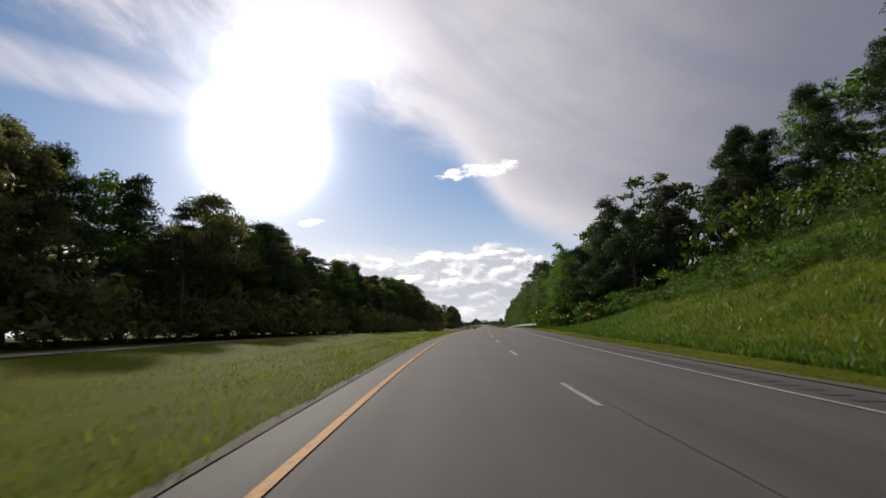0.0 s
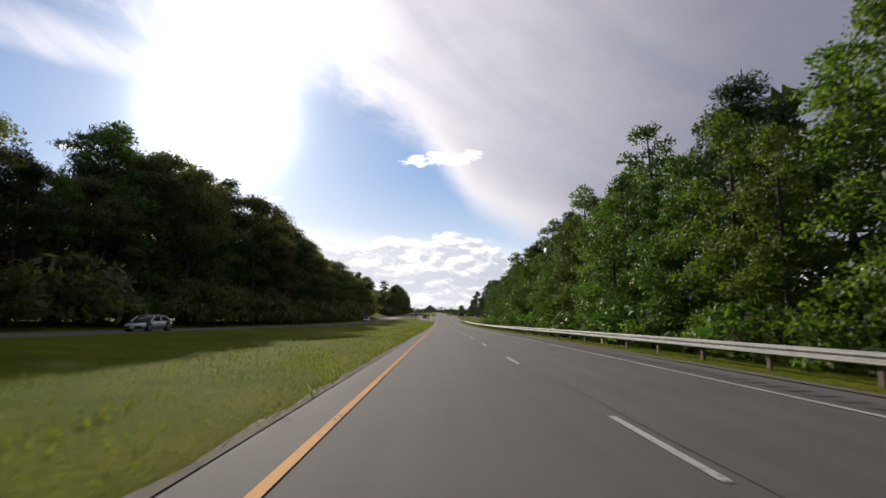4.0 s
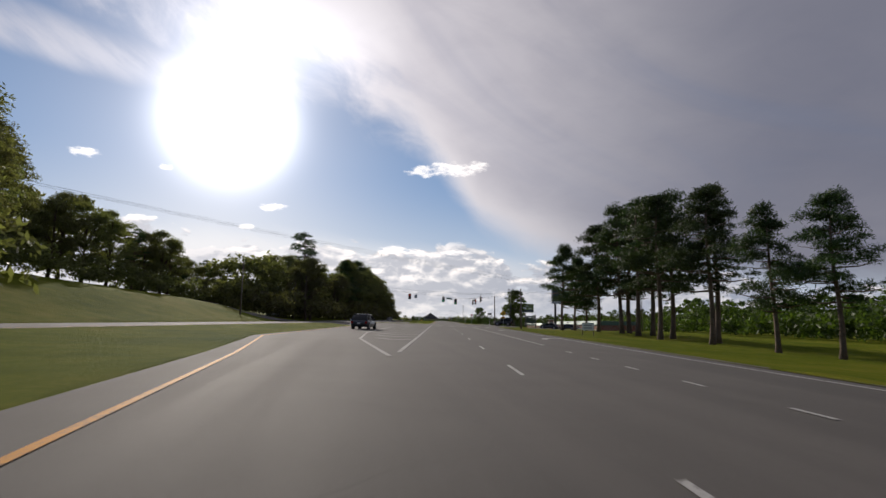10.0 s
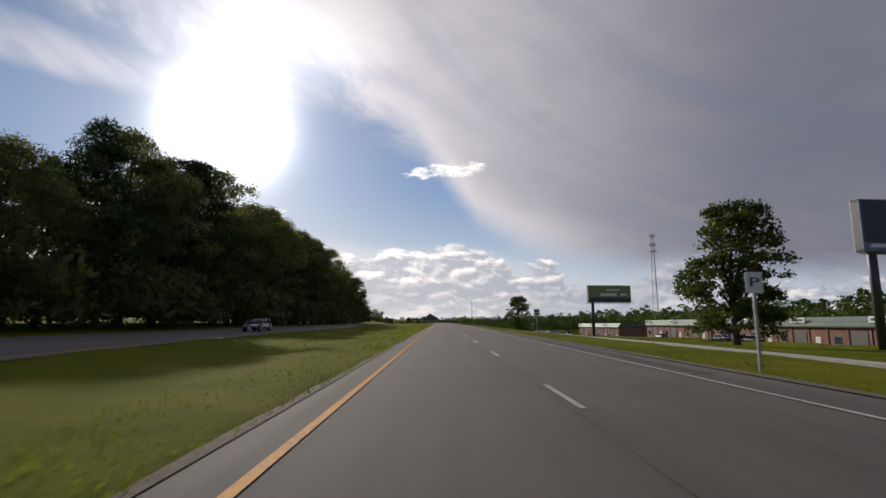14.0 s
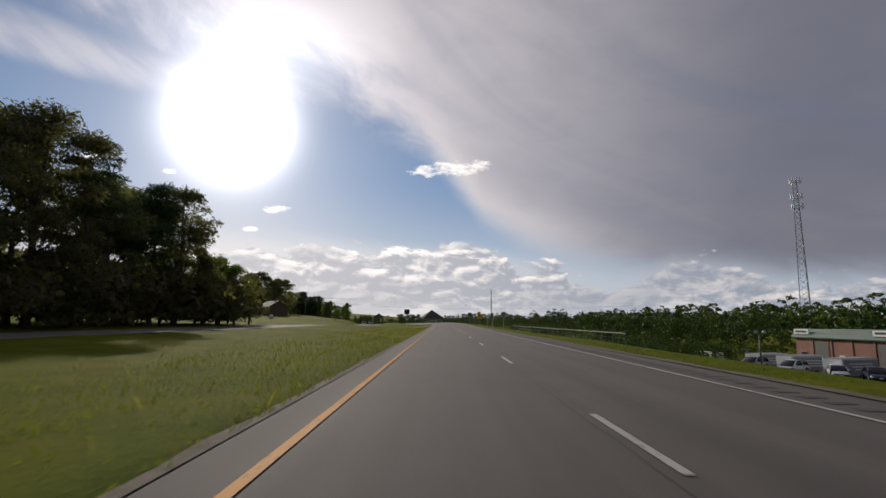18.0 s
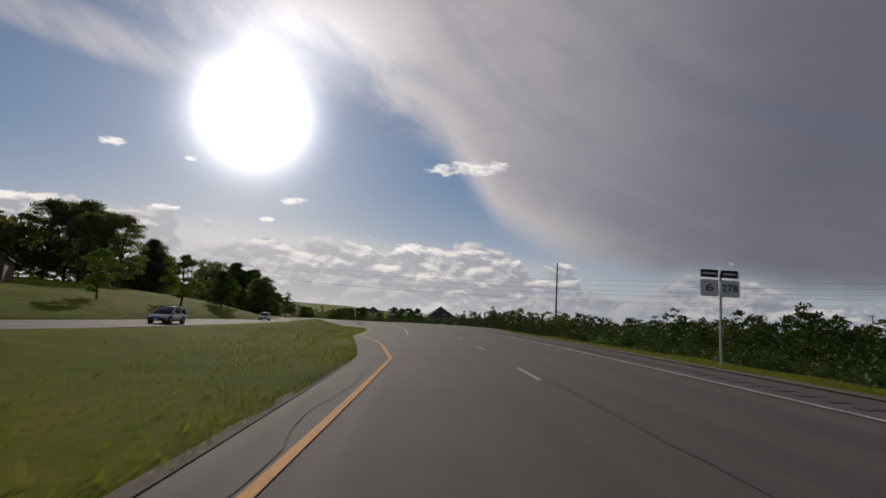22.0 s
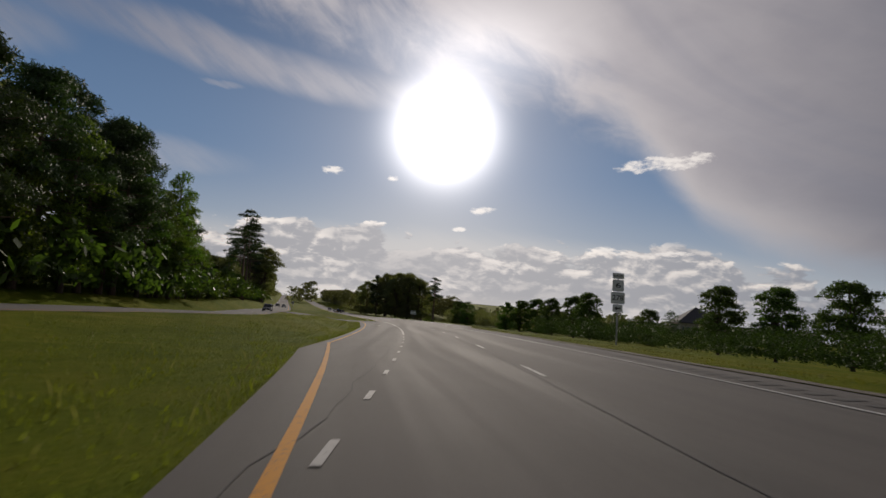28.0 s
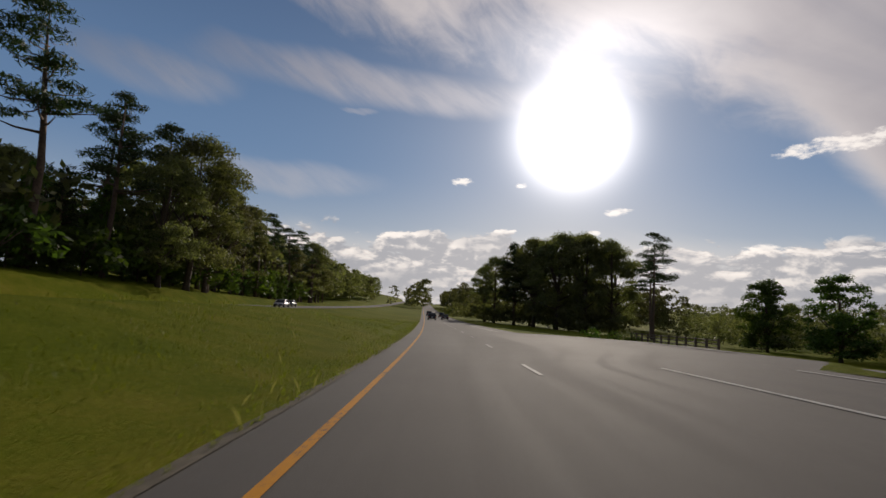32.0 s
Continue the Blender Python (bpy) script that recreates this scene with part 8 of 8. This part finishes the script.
def car(s, u, turn, paint, kind, label, group="", dz=0.0):
    """A car whose front looks along +y."""
    ob = thing("car" if kind == "sedan" else kind, stand(s, u, turn, dz), label, "car", group)
    L, Wd, waist, roof, clear = {"sedan": (4.3, 0.82, 0.80, 1.28, 0.22), "suv": (4.2, 0.86, 0.92, 1.52, 0.25), "off_roader": (3.9, 0.84, 1.02, 1.66, 0.40), "pickup": (5.0, 0.88, 0.98, 1.60, 0.34)}[kind]
    boxy = kind == "off_roader"

    def ring(y, w, z0, z1, tuck=0.06):
        return [(-w + tuck, y, z0), (-w, y, z0 + 0.14), (-w - 0.015, y, (z0 + z1) / 2), (-w + tuck * 0.7, y, z1 - 0.05), (-w + tuck * 2, y, z1), (w - tuck * 2, y, z1), (w - tuck * 0.7, y, z1 - 0.05), (w + 0.015, y, (z0 + z1) / 2), (w, y, z0 + 0.14), (w - tuck, y, z0)]

    a, b = -L / 2, L / 2
    hood = waist - (0.02 if boxy else 0.10)
    st = [ring(a, Wd - 0.12, clear + 0.16, waist - 0.16), ring(a + 0.08, Wd - 0.04, clear + 0.06, waist - 0.04), ring(a + 0.35, Wd, clear, waist), ring(-0.3, Wd + 0.01, clear, waist), ring(b - 1.25, Wd, clear, waist - 0.01), ring(b - 1.0, Wd, clear, hood), ring(b - 0.3, Wd - 0.03, clear, hood - 0.05), ring(b - 0.06, Wd - 0.10, clear + 0.04, hood - 0.16), ring(b, Wd - 0.2, clear + 0.12, hood - 0.26)]
    part("body", loft(st, 10), paint, ob, "", True)
    # cabin
    if kind == "sedan":
        ys = [(a + 0.35, waist), (a + 1.05, roof - 0.02), (a + 1.6, roof), (b - 1.75, roof - 0.02), (b - 1.05, waist)]
    elif kind == "pickup":
        ys = [(-0.55, waist), (-0.45, roof - 0.04), (0.1, roof), (0.7, roof - 0.02), (b - 1.25, waist)]
    elif boxy:
        ys = [(a + 0.12, waist), (a + 0.16, roof - 0.03), (0.0, roof), (b - 1.55, roof - 0.02), (b - 1.35, waist)]
    else:
        ys = [(a + 0.12, waist), (a + 0.42, roof - 0.06), (a + 1.2, roof), (b - 1.85, roof - 0.03), (b - 1.05, waist)]

    def cab(y, z, k=0.0):
        t = (z - waist) / (roof - waist)
        w = Wd - 0.06 - (0.10 if not boxy else 0.04) * t + k
        return [(-w, y, waist - 0.06), (-w, y, max(waist - 0.05, z - 0.10)), (-w + 0.09, y, z), (w - 0.09, y, z), (w, y, max(waist - 0.05, z - 0.10)), (w, y, waist - 0.06)]

    part("cabin", loft([cab(y, z) for y, z in ys], 6), CAR_GLASS, ob, "", True)
    # roof skin, pillars
    part("roof", loft([[(-Wd + 0.20, y, z - 0.02), (-Wd + 0.26, y, z + 0.03), (Wd - 0.26, y, z + 0.03), (Wd - 0.20, y, z - 0.02)] for y, z in ys[1:4]], 4), paint, ob, "", True)
    for x in (-1, 1):
        w0, w1 = Wd - 0.05, Wd - (0.15 if not boxy else 0.09)
        for i, j in ((0, 1), (3, 4)):
            (y0, z0), (y1, z1) = ys[i], ys[j]
            lo, hi = ((y0, z0), (y1, z1)) if z0 < z1 else ((y1, z1), (y0, z0))
            part("pillar", Shape().tube([(x * w0, lo[0], lo[1] - 0.03), (x * w1, hi[0], hi[1] - 0.04)], 0.05, 6), paint, ob)
        ym = (ys[1][0] + ys[3][0]) / 2
        part("pillar", Shape().tube([(x * w0, ym, waist - 0.03), (x * w1, ym, roof - 0.05)], 0.045, 6), paint, ob)
        mr = part("mirror", Shape().box(x * (Wd + 0.02) - 0.10, ys[3][0] + 0.42, waist + 0.02, x * (Wd + 0.02) + 0.10, ys[3][0] + 0.54, waist + 0.16, None, 0.03), paint, ob)
        part("mirror_glass", Shape().box(x * (Wd + 0.02) - 0.08, ys[3][0] + 0.41, waist + 0.04, x * (Wd + 0.02) + 0.08, ys[3][0] + 0.419, waist + 0.14), CAR_GLASS, mr)
        for y0, y1 in ((ym + 0.03, ys[3][0] + 0.5), (ys[1][0] + 0.1, ym - 0.03)):
            d = part("door_seam", Shape().box(x * (Wd + 0.012) - 0.008, y0 - 0.012, clear + 0.18, x * (Wd + 0.012) + 0.008, y0 + 0.012, waist - 0.05), PLASTIC, ob)
            part("handle", Shape().box(x * (Wd + 0.02) - 0.02, y0 + 0.1, waist - 0.2, x * (Wd + 0.02) + 0.02, y0 + 0.28, waist - 0.16, None, 0.008), paint, d)
        part("tail_lamp", Shape().box(x * (Wd - 0.16) - 0.11, a - 0.015, waist - 0.34, x * (Wd - 0.16) + 0.11, a + 0.14, waist - 0.13, None, 0.02), LAMP_RED, ob)
        part("head_lamp", Shape().box(x * (Wd - 0.27) - 0.14, b - 0.16, hood - 0.34, x * (Wd - 0.27) + 0.14, b + 0.0, hood - 0.19, None, 0.03), LAMP_CLEAR, ob)
        R0 = 0.39 if kind in ("off_roader", "pickup") else 0.34
        for y in (a + 0.78, b - 0.80):
            part("wheel_arch", Shape().tube([(x * (Wd - 0.16), y, R0), (x * (Wd + 0.022), y, R0)], R0 + 0.07, 20), PLASTIC, ob)
            tw = part("wheel", Shape().tube([(x * (Wd - 0.17), y, R0), (x * (Wd - 0.14), y, R0), (x * (Wd + 0.02), y, R0), (x * (Wd + 0.045), y, R0)], [R0 - 0.04, R0, R0, R0 - 0.05], 22), TYRE, ob, "", True)
            rm = Shape().tube([(x * (Wd + 0.046), y, R0), (x * (Wd + 0.052), y, R0)], R0 * 0.62, 16)
            for i in range(5):
                q = 1.2566 * i
                rm.box(-0.005, -0.03, 0, 0.005, 0.03, R0 * 0.58, Matrix.Translation((x * (Wd + 0.058), y, R0)) @ Matrix.Rotation(q, 4, "X"))
            part("rim", rm, RIM, tw)
    part("bumper", Shape().box(-Wd + 0.1, a - 0.05, clear + 0.10, Wd - 0.1, a + 0.12, clear + 0.32, None, 0.04), PLASTIC, ob)
    part("bumper", Shape().box(-Wd + 0.14, b - 0.12, clear + 0.06, Wd - 0.14, b + 0.05, clear + 0.26, None, 0.04), PLASTIC, ob)
    gr = part("grille", Shape().box(-0.42, b - 0.06, hood - 0.40, 0.42, b + 0.012, hood - 0.24, None, 0.01), PLASTIC, ob)
    for i in range(3):
        part("grille_bar", Shape().box(-0.4, b + 0.0125, hood - 0.375 + i * 0.045, 0.4, b + 0.02, hood - 0.36 + i * 0.045), RIM, gr)
    for y, z in ((a - 0.062, clear + 0.36), (b + 0.055, clear + 0.14)):
        part("number_plate", Shape().box(-0.16, y - 0.006, z - 0.08, 0.16, y + 0.006, z + 0.08, None, 0.003), PLATE, ob)
    if kind in ("suv", "off_roader"):
        part("spare_wheel" if boxy else "rear_wiper", Shape().tube([(0.05, a - 0.02, waist + 0.02), (0.05, a - 0.2, waist + 0.02)], 0.36, 18) if boxy else Shape().box(-0.25, a + 0.13, waist + 0.04, 0.12, a + 0.16, waist + 0.06), TYRE, ob)
        for x in (-0.58, 0.58):
            part("roof_rail", Shape().tube([(x, ys[1][0] + 0.1, roof + 0.0), (x, ys[1][0] + 0.16, roof + 0.06), (x, ys[3][0] - 0.1, roof + 0.05), (x, ys[3][0], roof - 0.02)], 0.018, 6), PLASTIC, ob)
    return ob


car(422, -7.8, -6, CAR_GREY, "suv", "dark grey sport utility car waiting in the turning lane")
car(479, 13.8, 70, CAR_BLACK, "off_roader", "black boxy off-road car waiting on the side road")
car(484.5, 25.0, 55, CAR_GREY, "sedan", "dark grey saloon car queuing on the side road", "cars on the side road")
car(489.5, 30.5, 50, CAR_BLACK, "sedan", "black saloon car queuing on the side road", "cars on the side road")
car(472.5, -16.0, 100, CAR_WHITE, "suv", "white sport utility car crossing the signals opposite")
car(487, -38, 95, CAR_SILVER, "suv", "silver sport utility car at the far side of the signals")
for s, lane, paint, kind, text in ((196, 0.3, CAR_SILVER, "sedan", "silver saloon car on the opposite carriageway"), (338, 0.7, CAR_WHITE, "suv", "white sport utility car on the opposite carriageway"), (560, 0.3, CAR_BLUE, "sedan", "dark blue saloon car on the opposite carriageway"),
                             (846, 0.3, CAR_SILVER, "suv", "silver sport utility car on the opposite carriageway"), (903, 0.7, CAR_WHITE, "suv", "white sport utility car on the opposite carriageway"), (1126, 0.35, CAR_GREY, "suv", "grey sport utility car on the opposite carriageway"), (1236, 0.35, CAR_SILVER, "sedan", "silver saloon car on the opposite carriageway"), (1252, 0.7, CAR_BLACK, "sedan", "black saloon car on the opposite carriageway")):
    car(s, OPP_N(s) + (OPP_F(s) - OPP_N(s)) * lane, 180, paint, kind, text, "cars on the opposite carriageway", 0.01)
for s, u, paint, kind in ((1262, 0.2, CAR_BLACK, "suv"), (1276, 3.6, CAR_GREY, "sedan"), (1284, 0.3, CAR_SILVER, "sedan"), (1300, 3.7, CAR_BLACK, "suv"), (1316, 0.2, CAR_GREY, "pickup")):
    car(s, u, 0, paint, kind, "distant car driving away along the road ahead", "cars ahead")
for s, u, t, paint in ((600, 56, 20, CAR_WHITE), (612, 57, 10, CAR_SILVER), (640, 57, 5, CAR_GREY)):
    car(s, u, t, paint, "sedan", "parked saloon car in front of the brick units", "parked cars")
car(563, 53, 75, CAR_WHITE, "pickup", "white pickup truck parked at the end of the brick units", "parked cars")
for s, u, t, paint, kind, text in ((716.5, 38.6, 118, CAR_SILVER, "suv", "silver wagon parked in the yard beside the trailers"), (711.5, 39.9, 115, CAR_WHITE, "suv", "white wagon parked in the yard beside the trailers"), (707.5, 42.0, 150, CAR_WHITE, "sedan", "white saloon car parked in the yard beside the trailers"),
                                   (704.5, 43.5, 150, CAR_BLUE, "sedan", "dark blue saloon car parked in the yard beside the trailers"), (699.5, 48.5, 175, CAR_SILVER, "pickup", "silver pickup truck parked before the brick units")):
    car(s, u, t, paint, kind, text, "vehicles in the yard")

# ---- grass blades and weeds along the verges ----
def blades(name, zones, mat, label, seed, tall, thin):
    """Tufts of thin blades; each zone is (s0, s1, inner u, outer u, tufts per square metre)."""
    g = np.random.default_rng(seed)
    out = []
    for s0, s1, fu, w, dens in zones:
        n = int((s1 - s0) * abs(w) * dens)
        s = g.uniform(s0, s1, n)
        edge = np.array([fu(q) if callable(fu) else fu for q in np.arange(s0, s1 + 2, 2.0)])
        e = np.interp(s, np.arange(s0, s1 + 2, 2.0)[:len(edge)], edge)
        u = e + np.sign(w) * abs(w) * g.uniform(0, 1, n) ** 1.6
        x, y, z, a, b = line(s)
        px, py = x + u * np.cos(a), y + u * np.sin(a)
        # ground height from a coarse grid
        gs, gu = np.arange(s0 - 2, s1 + 4, 2.0), np.linspace(u.min() - 0.1, u.max() + 0.1, 14)
        grid = np.array([[W(q, r)[2] + lift(q, r) for r in gu] for q in gs])
        i, j = np.clip(((s - gs[0]) / 2.0), 0, len(gs) - 1.01), np.clip((u - gu[0]) / (gu[1] - gu[0]), 0, 12.99)
        i0, j0 = i.astype(int), j.astype(int)
        fi, fj = i - i0, j - j0
        pz = grid[i0, j0] * (1 - fi) * (1 - fj) + grid[i0 + 1, j0] * fi * (1 - fj) + grid[i0, j0 + 1] * (1 - fi) * fj + grid[i0 + 1, j0 + 1] * fi * fj
        h = tall * g.uniform(0.45, 1.25, n) * (0.75 + 0.5 * np.sin(s * 0.31 + u) ** 2)
        ang, lean = g.uniform(0, 6.283, n), g.uniform(0.1, 0.6, n) * h
        dx, dy = np.cos(ang), np.sin(ang)
        la = g.uniform(0, 6.283, n)
        base = np.stack([px, py, pz - 0.03], 1)
        wd = thin * g.uniform(0.6, 1.4, n)
        side = np.stack([dx * wd, dy * wd, np.zeros(n)], 1)
        tip = base + np.stack([np.cos(la) * lean, np.sin(la) * lean, h], 1)
        mid = base + np.stack([np.cos(la) * lean * 0.35, np.sin(la) * lean * 0.35, h * 0.6], 1)
        out.append(np.stack([base - side, base + side, mid + side * 0.7, tip], 1).reshape(-1, 3))
    return tagged(new(name, leaf_mesh(name, np.concatenate(out), mat)), label, "grass", "", "stuff")


MED = lambda s: EDGE_L(s) - 0.05
VERGE = lambda s: EDGE_R(s) + 0.35
STRETCHES = ((-10, 358), (492, 738), (760, 886), (958, 1108), (1119, 1240))
blades("grass", [(a, b, MED, -2.6, 42) for a, b in STRETCHES], BLADES, "short green median grass beside the asphalt", 3, 0.11, 0.009)
WIDE = ((-10, 358), (530, 738), (760, 886), (1010, 1108), (1119, 1240))
blades("grass", [(a, b, lambda s: EDGE_L(s) - 2.2, -5, 15) for a, b in WIDE], BLADES, "green and yellow median grass", 8, 0.13, 0.010)
blades("grass", [(a, b, lambda s: EDGE_L(s) - 6, -6, 4) for a, b in WIDE], BLADES, "green and yellow grass in the middle of the median", 4, 0.15, 0.012)
blades("grass", [(-10, 450, VERGE, 2.6, 26), (492, 850, VERGE, 2.6, 26), (850, 915, VERGE, 2.6, 26), (960, 1160, VERGE, 4.0, 18)], BLADES, "mown green verge grass beside the asphalt", 5, 0.09, 0.011)
blades("seed_stalks", [(a, b, MED, -9, 0.9) for a, b in WIDE], STALKS, "dry brown seed stalks standing over the median grass", 6, 0.26, 0.005)
blades("bank_grass", [(-12, 72, 9.5, 17, 42)], BANK_BLADES, "rough tall grass and weeds on the bank", 7, 0.3, 0.016)
